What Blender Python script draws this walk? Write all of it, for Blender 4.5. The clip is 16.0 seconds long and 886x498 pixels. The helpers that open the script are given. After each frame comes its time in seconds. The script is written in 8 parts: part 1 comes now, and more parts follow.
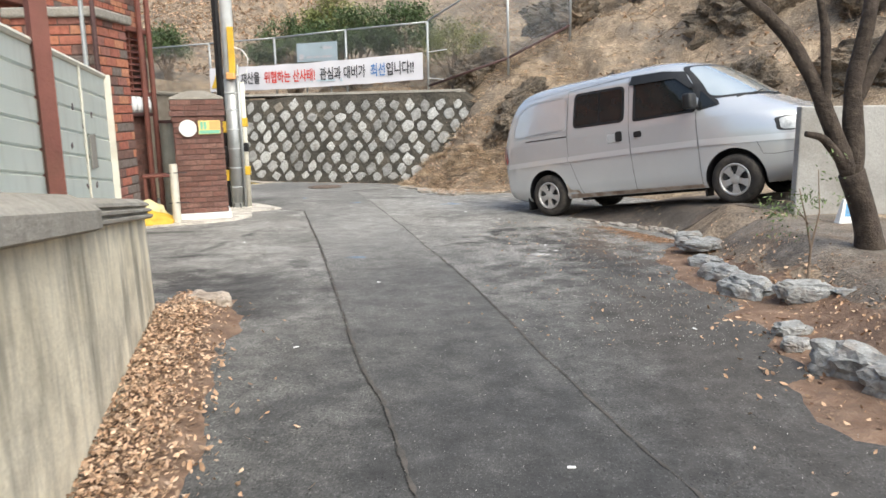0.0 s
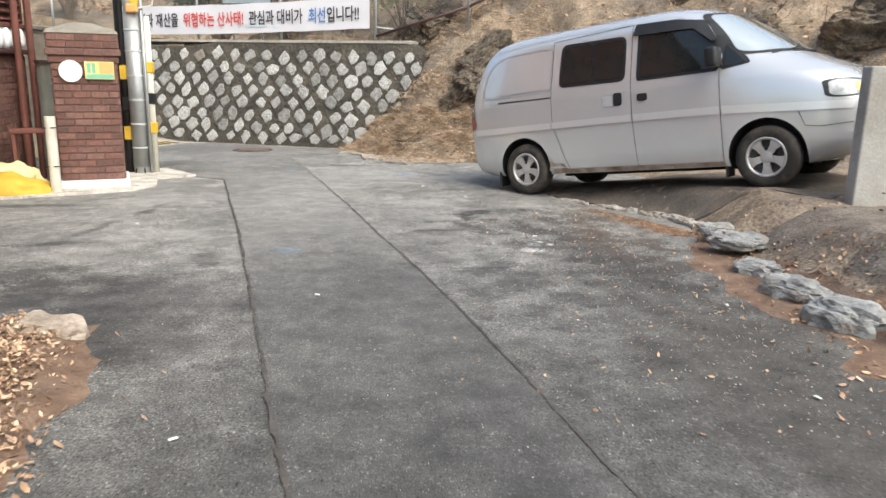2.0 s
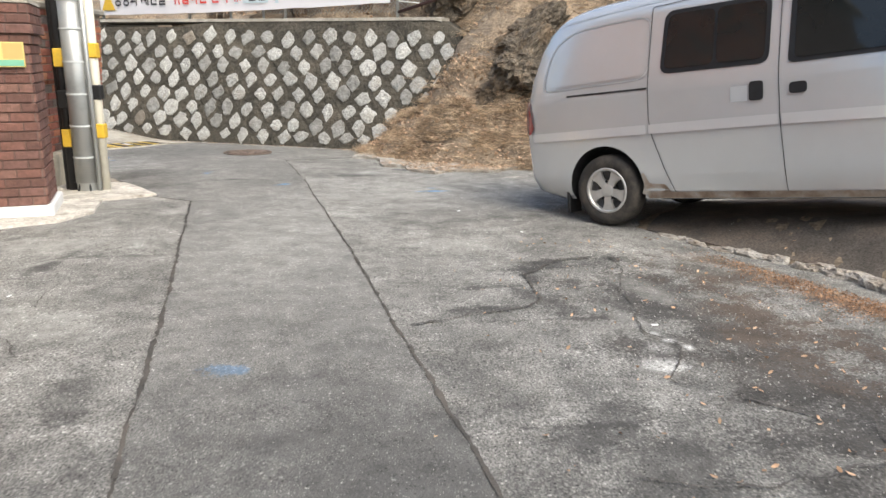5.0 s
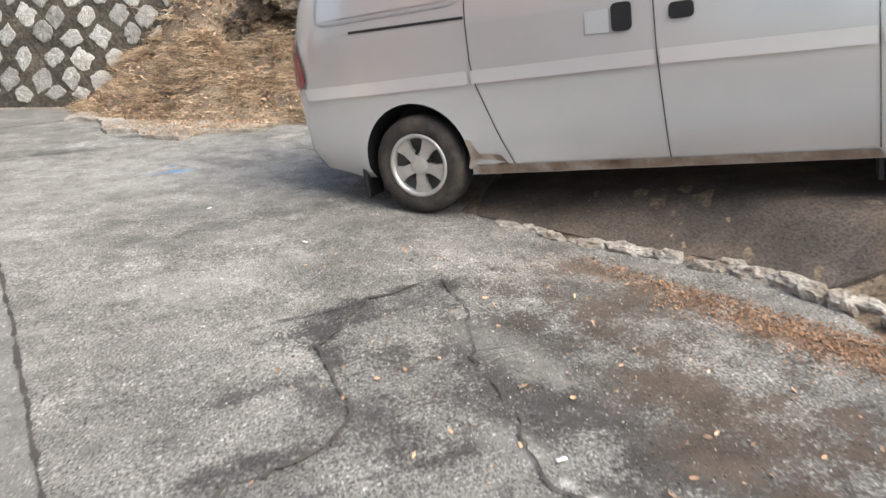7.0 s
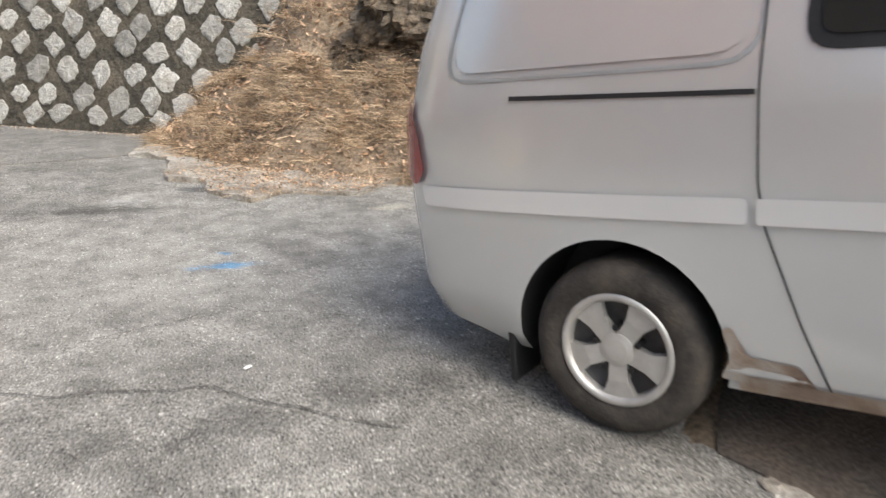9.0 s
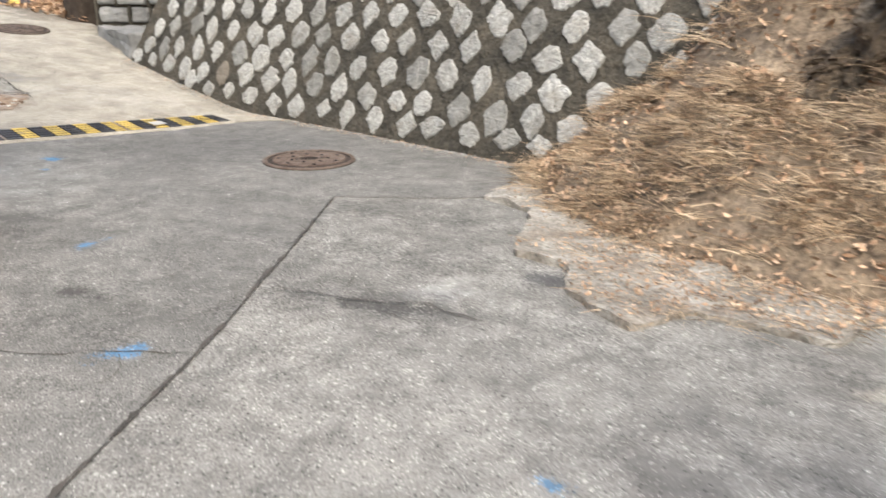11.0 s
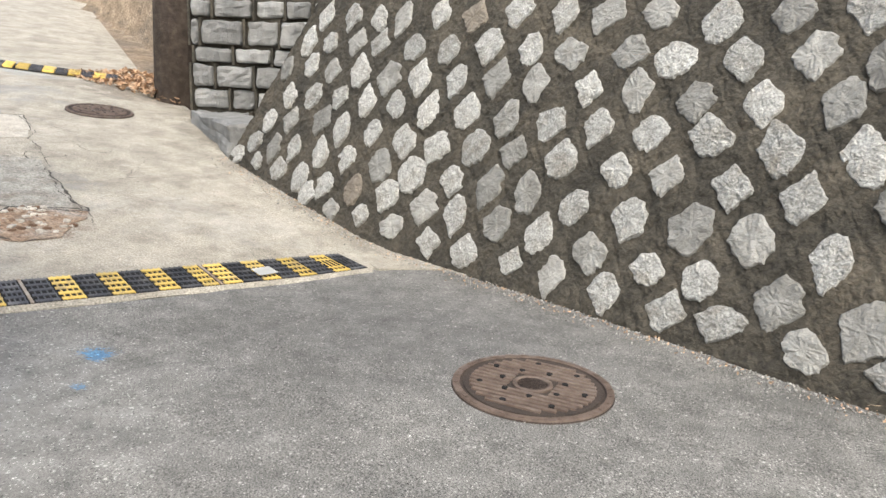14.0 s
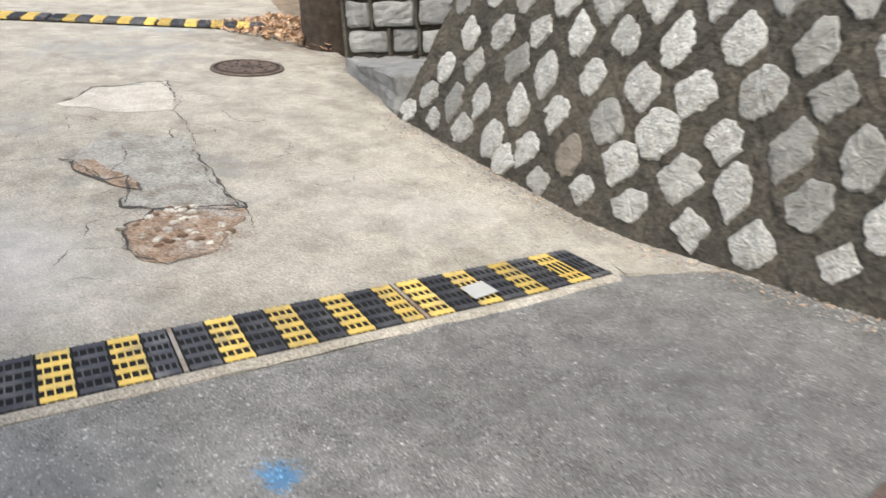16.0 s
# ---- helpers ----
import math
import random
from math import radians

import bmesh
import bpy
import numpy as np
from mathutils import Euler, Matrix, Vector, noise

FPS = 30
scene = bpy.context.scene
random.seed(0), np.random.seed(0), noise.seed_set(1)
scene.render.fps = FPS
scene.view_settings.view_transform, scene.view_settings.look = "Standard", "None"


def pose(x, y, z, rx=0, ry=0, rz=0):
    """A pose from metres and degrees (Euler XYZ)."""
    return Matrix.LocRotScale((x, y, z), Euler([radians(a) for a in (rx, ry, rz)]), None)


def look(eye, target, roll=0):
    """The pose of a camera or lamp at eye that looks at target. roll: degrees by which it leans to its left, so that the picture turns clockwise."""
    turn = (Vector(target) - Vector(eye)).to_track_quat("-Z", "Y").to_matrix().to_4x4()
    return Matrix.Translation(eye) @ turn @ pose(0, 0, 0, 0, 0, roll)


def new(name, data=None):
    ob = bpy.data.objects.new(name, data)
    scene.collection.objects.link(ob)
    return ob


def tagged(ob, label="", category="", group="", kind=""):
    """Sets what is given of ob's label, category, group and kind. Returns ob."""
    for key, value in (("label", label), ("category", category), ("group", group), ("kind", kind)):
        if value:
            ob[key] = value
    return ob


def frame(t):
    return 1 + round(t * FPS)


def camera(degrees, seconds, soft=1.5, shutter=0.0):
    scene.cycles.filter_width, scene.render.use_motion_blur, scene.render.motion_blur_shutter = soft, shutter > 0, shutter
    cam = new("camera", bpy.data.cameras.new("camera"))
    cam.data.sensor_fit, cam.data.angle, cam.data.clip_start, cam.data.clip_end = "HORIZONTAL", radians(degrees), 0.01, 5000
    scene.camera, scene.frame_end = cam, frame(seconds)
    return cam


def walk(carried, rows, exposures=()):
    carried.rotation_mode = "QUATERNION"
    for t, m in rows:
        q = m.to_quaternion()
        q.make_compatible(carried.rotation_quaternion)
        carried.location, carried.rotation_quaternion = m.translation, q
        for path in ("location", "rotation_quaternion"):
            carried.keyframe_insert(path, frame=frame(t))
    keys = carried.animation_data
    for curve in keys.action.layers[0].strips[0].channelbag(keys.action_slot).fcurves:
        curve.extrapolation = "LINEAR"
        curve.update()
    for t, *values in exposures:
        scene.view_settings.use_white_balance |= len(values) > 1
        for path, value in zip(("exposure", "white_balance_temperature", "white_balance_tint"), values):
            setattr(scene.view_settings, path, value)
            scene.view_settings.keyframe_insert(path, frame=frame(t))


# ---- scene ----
cam = camera(61.2, 16.0, 1.5, 0.35)
EXPOSURES = [(0.0, 0.86, 6350, 5), (2.0, 0.90, 6420, 5), (3.5, 0.90, 6480, 6), (6.0, 0.86, 6500, 6), (7.0, 0.98, 6530, 7), (8.0, 0.84, 6550, 7), (11.0, 0.91, 6520, 7), (12.5, 0.88, 6460, 7), (14.0, 0.87, 6430, 6), (14.5, 0.95, 6410, 6), (15.0, 0.88, 6390, 6), (16.0, 0.82, 6350, 6)]
PATH = [
    (0, (0.072, 0.049, 1.458), (0.062, 2.015, 1.087), -1.0),
    (0.5, (-0.015, 0.558, 1.413), (0.076, 2.519, 1.032), -0.6),
    (1, (-0.058, 1.052, 1.382), (0.131, 3.004, 0.987), -0.0),
    (1.5, (-0.103, 1.664, 1.336), (0.071, 3.609, 0.905), 0.3),
    (2, (-0.153, 2.258, 1.286), (0.006, 4.197, 0.824), 1.1),
    (2.5, (-0.125, 2.842, 1.226), (0.009, 4.777, 0.736), 1.4),
    (3, (-0.093, 3.363, 1.209), (0.004, 5.298, 0.713), 1.5),
    (3.5, (-0.116, 3.906, 1.23), (-0.037, 5.848, 0.759), 1.5),
    (6, (-0.047, 6.244, 1.229), (0.107, 8.162, 0.684), -1.5),
    (6.5, (0.038, 6.878, 1.244), (0.581, 8.705, 0.639), -0.1),
    (7, (0.284, 7.415, 1.227), (0.902, 9.187, 0.538), -0.8),
    (7.5, (0.368, 7.996, 1.191), (0.878, 9.824, 0.561), 0.3),
    (8, (0.482, 8.582, 1.237), (0.961, 10.417, 0.604), 0.9),
    (10.3, (0.751, 11.546, 1.15), (0.491, 13.402, 0.452), 1.9),
    (10.5, (0.7, 11.835, 1.125), (0.298, 13.665, 0.424), 1.6),
    (11, (0.516, 12.373, 1.125), (-0.14, 14.137, 0.448), 0.3),
    (11.5, (0.151, 12.83, 1.166), (-0.71, 14.514, 0.515), -0.3),
    (12, (-0.238, 13.311, 1.12), (-1.284, 14.905, 0.516), -0.5),
    (12.5, (-0.675, 13.693, 1.077), (-1.845, 15.218, 0.523), -0.5),
    (13, (-1.086, 14.009, 1.11), (-2.297, 15.518, 0.602), 0.2),
    (13.5, (-1.48, 14.383, 1.171), (-2.634, 15.944, 0.69), 0.2),
    (14, (-1.783, 14.692, 1.17), (-2.616, 16.445, 0.685), 2.7),
    (14.5, (-2.007, 14.856, 1.176), (-2.845, 16.596, 0.657), 3.4),
    (15, (-2.426, 15.143, 1.091), (-3.439, 16.765, 0.508), -0.5),
    (15.5, (-2.719, 15.48, 1.11), (-3.762, 17.057, 0.458), -2.8),
    (16, (-3.125, 15.794, 1.2), (-4.245, 17.304, 0.519), -3.1),
]
walk(cam, [(t, look(eye, target, roll)) for t, eye, target, roll in PATH], exposures=EXPOSURES)
from mathutils.geometry import delaunay_2d_cdt

# ---- world and light ----
world = bpy.data.worlds.new("sky")
scene.world = world
world.use_nodes = True
wn = world.node_tree
sky = wn.nodes.new("ShaderNodeTexSky")
sky.sky_type = 'NISHITA'
sky.sun_disc = False
sky.sun_elevation = radians(51)
sky.sun_rotation = radians(146)
sky.air_density, sky.dust_density, sky.ozone_density = 1.0, 4.0, 1.0
wn.links.new(sky.outputs[0], wn.nodes["Background"].inputs[0])
wn.nodes["Background"].inputs[1].default_value = 0.15
sun = new("sun", bpy.data.lights.new("sun", 'SUN'))
sun.data.energy, sun.data.angle, sun.data.color = 1.7, radians(60), (1.0, 0.955, 0.875)
sun.matrix_world = look((4, -6, 9), (0, 0, 0))


# ---- materials ----
def mat(name, colours, scale=6.0, rough=0.8, bump=0.3, fine=60.0, metal=0.0, stain=None, stain_scale=1.2, stain_amount=0.5,
        vary=0.0, island=0.0, spec=0.4, coat=0.0, speck=0.0, deep=0.02):
    """A surface with two scales of colour noise, stains, fine relief and a change from piece to piece."""
    m = bpy.data.materials.new(name)
    m.use_nodes = True
    nt = m.node_tree
    N, L = nt.nodes, nt.links
    b = N["Principled BSDF"]
    b.inputs["Roughness"].default_value = rough
    b.inputs["Metallic"].default_value = metal
    b.inputs["Specular IOR Level"].default_value = spec
    b.inputs["Coat Weight"].default_value = coat
    geo = N.new("ShaderNodeNewGeometry")

    def noise_at(s, detail, roughness=0.6):
        n = N.new("ShaderNodeTexNoise")
        n.inputs["Scale"].default_value = s
        n.inputs["Detail"].default_value = detail
        n.inputs["Roughness"].default_value = roughness
        L.new(geo.outputs["Position"], n.inputs["Vector"])
        return n

    n1 = noise_at(scale, 6)
    ramp = N.new("ShaderNodeValToRGB")
    e = ramp.color_ramp.elements
    e[0].position, e[1].position = 0.3, 0.7
    while len(e) < len(colours):
        e.new(0.5)
    for i, c in enumerate(colours):
        e[i].position = 0.28 + 0.44 * i / max(1, len(colours) - 1)
        e[i].color = (*c, 1)
    L.new(n1.outputs["Fac"], ramp.inputs["Fac"])
    out = ramp.outputs["Color"]
    if stain:
        n2 = noise_at(stain_scale, 8, 0.65)
        r2 = N.new("ShaderNodeValToRGB")
        r2.color_ramp.elements[0].position, r2.color_ramp.elements[1].position = 0.48, 0.68
        r2.color_ramp.elements[1].color = (stain_amount,) * 3 + (1,)
        L.new(n2.outputs["Fac"], r2.inputs["Fac"])
        mx = N.new("ShaderNodeMix")
        mx.data_type = 'RGBA'
        L.new(r2.outputs["Color"], mx.inputs["Factor"])
        L.new(out, mx.inputs["A"])
        mx.inputs["B"].default_value = (*stain, 1)
        out = mx.outputs["Result"]
    nf = noise_at(fine, 3)
    if speck:
        r3 = N.new("ShaderNodeMapRange")
        r3.inputs["From Min"].default_value, r3.inputs["From Max"].default_value = 0.3, 0.7
        r3.inputs["To Min"].default_value, r3.inputs["To Max"].default_value = 1 - speck, 1 + speck
        L.new(nf.outputs["Fac"], r3.inputs["Value"])
        hs = N.new("ShaderNodeHueSaturation")
        L.new(out, hs.inputs["Color"])
        L.new(r3.outputs["Result"], hs.inputs["Value"])
        out = hs.outputs["Color"]
    for amount, kind in ((vary, 0), (island, 1)):
        if amount:
            if kind:
                src = geo.outputs["Random Per Island"]
            else:
                src = N.new("ShaderNodeObjectInfo").outputs["Random"]
            mr = N.new("ShaderNodeMapRange")
            mr.inputs["To Min"].default_value, mr.inputs["To Max"].default_value = 1 - amount, 1 + amount
            L.new(src, mr.inputs["Value"])
            hs = N.new("ShaderNodeHueSaturation")
            L.new(out, hs.inputs["Color"])
            L.new(mr.outputs["Result"], hs.inputs["Value"])
            out = hs.outputs["Color"]
    L.new(out, b.inputs["Base Color"])
    if bump:
        bp = N.new("ShaderNodeBump")
        bp.inputs["Strength"].default_value = bump
        bp.inputs["Distance"].default_value = deep
        add = N.new("ShaderNodeMath")
        L.new(nf.outputs["Fac"], add.inputs[0])
        L.new(n1.outputs["Fac"], add.inputs[1])
        L.new(add.outputs[0], bp.inputs["Height"])
        L.new(bp.outputs["Normal"], b.inputs["Normal"])
    return m


ASPHALT = mat("worn_asphalt", [(0.134, 0.130, 0.119), (0.175, 0.169, 0.156), (0.222, 0.214, 0.197)], 1.1, 0.95, 0.2, 150, stain=(0.10, 0.097, 0.09), stain_scale=1.6, stain_amount=0.35, speck=0.9)
ASPHALT_OLD = mat("bleached_asphalt", [(0.155, 0.15, 0.137), (0.215, 0.207, 0.19), (0.275, 0.265, 0.244)], 1.3, 0.95, 0.4, 95, stain=(0.115, 0.11, 0.10), stain_scale=1.7, stain_amount=0.6, speck=0.85)


def add_grain(m, blotch=0.3, pebbles=110.0, share=0.8, pale=1.2, dark=0.6):
    """Gives a road surface mottling of a hand's size and single pale and dark stones of its aggregate."""
    N, L = m.node_tree.nodes, m.node_tree.links
    base = N["Principled BSDF"].inputs["Base Color"]
    out = base.links[0].from_socket
    geo = N.new("ShaderNodeNewGeometry")
    n = N.new("ShaderNodeTexNoise")
    n.inputs["Scale"].default_value, n.inputs["Detail"].default_value, n.inputs["Roughness"].default_value = 5.5, 9, 0.72
    L.new(geo.outputs["Position"], n.inputs["Vector"])
    mr = N.new("ShaderNodeMapRange")
    mr.inputs["From Min"].default_value, mr.inputs["From Max"].default_value = 0.32, 0.68
    mr.inputs["To Min"].default_value, mr.inputs["To Max"].default_value = 1 - blotch, 1 + blotch
    L.new(n.outputs["Fac"], mr.inputs["Value"])
    value = mr.outputs["Result"]
    for scale, lo, gain in ((pebbles, share, pale), (pebbles * 0.42, 0.93, pale * 0.7), (pebbles * 0.7, 0.88, -dark)):
        v = N.new("ShaderNodeTexVoronoi")
        v.inputs["Scale"].default_value = scale
        L.new(geo.outputs["Position"], v.inputs["Vector"])
        sep = N.new("ShaderNodeSeparateColor")
        L.new(v.outputs["Color"], sep.inputs["Color"])
        pick = N.new("ShaderNodeMath")
        pick.operation = 'GREATER_THAN'
        pick.inputs[1].default_value = lo
        L.new(sep.outputs["Red"], pick.inputs[0])
        near = N.new("ShaderNodeMapRange")
        near.inputs["From Min"].default_value, near.inputs["From Max"].default_value = 0.2, 0.42
        near.inputs["To Min"].default_value, near.inputs["To Max"].default_value = gain, 0.0
        L.new(v.outputs["Distance"], near.inputs["Value"])
        one = N.new("ShaderNodeMath")
        one.operation = 'MULTIPLY_ADD'
        one.inputs[2].default_value = 1.0
        L.new(pick.outputs[0], one.inputs[0])
        L.new(near.outputs["Result"], one.inputs[1])
        both = N.new("ShaderNodeMath")
        both.operation = 'MULTIPLY'
        L.new(one.outputs[0], both.inputs[0])
        L.new(value, both.inputs[1])
        value = both.outputs[0]
    hs = N.new("ShaderNodeHueSaturation")
    L.new(out, hs.inputs["Color"])
    L.new(value, hs.inputs["Value"])
    L.new(hs.outputs["Color"], base)


def add_marks(m, marks, seed=0.0):
    """Lays stains and sprayed marks with ragged, broken edges into a road surface: place, reach, turn, colour, strength."""
    nt = m.node_tree
    N, L = nt.nodes, nt.links
    b = N["Principled BSDF"]
    out = b.inputs["Base Color"].links[0].from_socket
    geo = N.new("ShaderNodeNewGeometry")
    big, small = N.new("ShaderNodeTexNoise"), N.new("ShaderNodeTexNoise")
    for n, sc, de in ((big, 3.2, 9), (small, 62.0, 4)):
        n.inputs["Scale"].default_value, n.inputs["Detail"].default_value, n.inputs["Roughness"].default_value = sc, de, 0.65
        L.new(geo.outputs["Position"], n.inputs["Vector"])
    for x, y, rx, ry, rz, colour, strength in marks:
        wide = min(rx, ry) > 0.8
        mp = N.new("ShaderNodeMapping")
        mp.vector_type = 'TEXTURE'
        mp.inputs["Location"].default_value = (x, y, 0)
        mp.inputs["Rotation"].default_value = (0, 0, rz)
        mp.inputs["Scale"].default_value = (rx, ry, 1000)
        L.new(geo.outputs["Position"], mp.inputs["Vector"])
        ln = N.new("ShaderNodeVectorMath")
        ln.operation = 'LENGTH'
        L.new(mp.outputs["Vector"], ln.inputs[0])
        ad = N.new("ShaderNodeMath")
        ad.operation = 'MULTIPLY_ADD'
        ad.inputs[1].default_value = 1.1 if wide else 4.6
        L.new(big.outputs["Fac"], ad.inputs[0])
        L.new(ln.outputs["Value"], ad.inputs[2])
        ad2 = N.new("ShaderNodeMath")
        ad2.operation = 'MULTIPLY_ADD'
        ad2.inputs[1].default_value = 0.7 if wide else 3.2
        L.new(small.outputs["Fac"], ad2.inputs[0])
        L.new(ad.outputs[0], ad2.inputs[2])
        mr = N.new("ShaderNodeMapRange")
        mr.interpolation_type = 'SMOOTHSTEP'
        mr.inputs["From Min"].default_value, mr.inputs["From Max"].default_value = (1.05, 2.15) if wide else (4.15, 4.95)
        mr.inputs["To Min"].default_value, mr.inputs["To Max"].default_value = strength, 0.0
        L.new(ad2.outputs[0], mr.inputs["Value"])
        mx = N.new("ShaderNodeMix")
        mx.data_type = 'RGBA'
        L.new(mr.outputs["Result"], mx.inputs["Factor"])
        L.new(out, mx.inputs["A"])
        mx.inputs["B"].default_value = (*colour, 1)
        out = mx.outputs["Result"]
    L.new(out, b.inputs["Base Color"])


WORN_WHITE = (0.58, 0.57, 0.54)
TAR, PALE, BLUE = (0.05, 0.048, 0.045), (0.32, 0.31, 0.285), (0.10, 0.235, 0.40)
# the darker start of the lane, oil spots, scuffs and sprayed survey marks
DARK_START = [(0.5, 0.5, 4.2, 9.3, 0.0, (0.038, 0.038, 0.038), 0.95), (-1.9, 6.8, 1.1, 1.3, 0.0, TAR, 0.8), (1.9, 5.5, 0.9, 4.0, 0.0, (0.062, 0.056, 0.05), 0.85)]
SPOTS = [(1.85, 8.7, 0.75, 1.9, 0.2, (0.062, 0.055, 0.048), 0.9), (1.62, 9.9, 0.26, 0.75, -0.35, TAR, 0.85), (0.95, 10.55, 0.30, 0.16, 0.2, TAR, 0.95), (0.74, 10.2, 0.10, 0.4, 0.1, TAR, 0.8), (0.45, 9.56, 0.36, 0.07, 0.1, TAR, 0.85), (0.45, 10.02, 0.24, 0.05, 0.3, TAR, 0.7), (1.47, 10.75, 0.07, 0.3, 0.1, TAR, 0.8), (-0.22, 15.98, 0.2, 0.16, 0.6, (0.055, 0.055, 0.058), 0.95), (0.59, 14.35, 0.22, 0.42, 0.4, TAR, 0.75), (-0.95, 15.33, 0.5, 0.07, 0.1, TAR, 0.9), (-0.55, 15.36, 0.36, 0.10, 0.1, TAR, 0.75), (-0.67, 15.62, 0.2, 0.17, 0.5, (0.40, 0.395, 0.38), 0.7), (1.25, 15.25, 0.2, 0.1, 0.2, (0.46, 0.42, 0.34), 0.7), (1.15, 14.5, 0.5, 0.9, 0.3, (0.10, 0.10, 0.10), 0.35), (0.49, 14.5, 0.16, 0.13, 0.3, TAR, 0.85), (0.70, 14.12, 0.2, 0.26, 0.3, TAR, 0.9), (0.66, 9.34, 0.7, 0.035, 0.1, TAR, 0.7), (0.63, 8.0, 0.36, 0.03, 0.05, TAR, 0.8), (1.3, 6.95, 0.3, 0.04, 0.05, TAR, 0.8), (1.24, 9.3, 0.06, 0.10, 0.3, WORN_WHITE, 0.9), (1.27, 9.1, 0.05, 0.06, 0.3, WORN_WHITE, 0.95), (1.31, 8.99, 0.05, 0.05, 0.1, WORN_WHITE, 0.95), (1.38, 8.88, 0.04, 0.06, 0.1, WORN_WHITE, 0.95), (1.18, 8.63, 0.13, 0.10, 0.2, WORN_WHITE, 0.8), (1.22, 8.88, 0.07, 0.09, 0.2, WORN_WHITE, 0.5), (2.6, 9.8, 0.13, 0.75, 0.45, (0.19, 0.115, 0.07), 0.75), (2.25, 10.6, 0.12, 0.5, 0.5, (0.17, 0.11, 0.07), 0.6), (1.5, 9.6, 0.7, 0.9, 0.3, (0.075, 0.068, 0.06), 0.8), (2.2, 10.3, 0.4, 0.7, 0.5, (0.085, 0.072, 0.06), 0.7), (0.1, 14.2, 2.2, 1.9, 0.3, (0.30, 0.29, 0.27), 0.5), (0.9, 7.6, 0.5, 1.0, 0.0, TAR, 0.6), (1.05, 10.55, 0.55, 0.2, 0.4, TAR, 0.8), (1.4, 9.5, 0.4, 0.7, 0.3, TAR, 0.7), (0.7, 9.9, 0.18, 0.55, 0.2, TAR, 0.75), (1.9, 7.8, 0.5, 0.9, 0.1, TAR, 0.7), (-3.3, 7.6, 1.2, 0.4, 0.2, TAR, 0.7), (-0.9, 15.4, 0.34, 0.16, 0.1, TAR, 0.55), (-4.0, 10.9, 0.9, 0.16, 0.1, TAR, 0.8), (0.4, 12.3, 0.9, 0.12, 0.3, TAR, 0.5), (2.0, 9.2, 0.35, 1.2, 0.1, (0.10, 0.072, 0.052), 0.6), (1.5, 9.9, 0.14, 0.4, 0.4, PALE, 0.4), (1.22, 9.3, 0.10, 0.3, 0.3, PALE, 0.45), (-0.65, 15.75, 0.3, 0.1, 0.2, PALE, 0.7), (0.2, 11.2, 0.7, 0.25, 0.4, PALE, 0.5), (-2.9, 11.2, 0.7, 0.3, 0.2, PALE, 0.5), (0.21, 14.05, 0.218, 0.055, 0.05, BLUE, 0.85), (0.18, 14.28, 0.070, 0.055, 0.0, BLUE, 0.8)]
GATE_SIDE = [(-2.5, 7.3, 0.55, 0.5, 0.2, TAR, 0.85), (-1.95, 7.6, 0.4, 0.35, 0.5, TAR, 0.7), (-1.9, 6.5, 0.35, 0.5, 0.0, TAR, 0.8), (-3.0, 8.9, 0.6, 0.14, 0.1, TAR, 0.8), (-2.95, 9.5, 0.10, 0.55, -0.15, TAR, 0.75), (-2.75, 10.6, 0.08, 0.5, -0.1, TAR, 0.7), (-2.2, 10.9, 0.5, 0.07, 0.1, TAR, 0.6), (-1.6, 8.3, 0.12, 0.5, 0.1, TAR, 0.5), (-2.3, 9.3, 0.6, 0.4, 0.1, PALE, 0.6), (-1.9, 11.3, 0.4, 0.6, 0.1, PALE, 0.5)]
LANE_SPOTS = [(-3.75, 15.3, 0.35, 0.8, -0.2, TAR, 0.6), (-3.3, 14.3, 0.5, 0.3, 0.2, TAR, 0.5), (-1.7, 14.46, 0.070, 0.133, -0.5, BLUE, 0.9), (-2.86, 15.5, 0.062, 0.117, -0.3, BLUE, 0.95), (-4.87, 17.17, 0.101, 0.078, 0.3, BLUE, 0.95), (-4.62, 16.85, 0.047, 0.039, 0.0, BLUE, 0.7), (-5.0, 17.4, 0.07, 0.06, 0.0, TAR, 0.8), (-0.95, 8.6, 0.109, 0.062, 0.0, BLUE, 0.35), (-2.4, 14.9, 0.2, 0.1, 0.2, TAR, 0.8), (-5.3, 16.6, 0.3, 0.5, 0.0, (0.12, 0.118, 0.115), 0.4)]
BROKEN, RUBBLE_BROWN, DUST = (0.22, 0.212, 0.195), (0.17, 0.115, 0.08), (0.44, 0.42, 0.38)
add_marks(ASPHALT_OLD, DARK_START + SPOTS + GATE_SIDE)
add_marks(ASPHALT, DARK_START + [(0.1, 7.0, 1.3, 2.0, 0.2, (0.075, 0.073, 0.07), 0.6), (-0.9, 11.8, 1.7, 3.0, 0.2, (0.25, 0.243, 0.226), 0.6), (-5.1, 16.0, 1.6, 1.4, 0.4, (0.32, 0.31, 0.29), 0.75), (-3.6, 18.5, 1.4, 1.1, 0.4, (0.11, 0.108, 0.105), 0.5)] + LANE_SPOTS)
add_grain(ASPHALT, 0.3, 95.0, 0.78, 1.3, 0.6)
add_grain(ASPHALT_OLD, 0.36, 92.0, 0.76, 1.2, 0.75)
CONCRETE = mat("road_concrete", [(0.30, 0.272, 0.222), (0.39, 0.357, 0.298), (0.47, 0.433, 0.368)], 2.6, 0.95, 0.45, 90, stain=(0.26, 0.232, 0.187), stain_scale=2.3, stain_amount=0.8, speck=0.45)
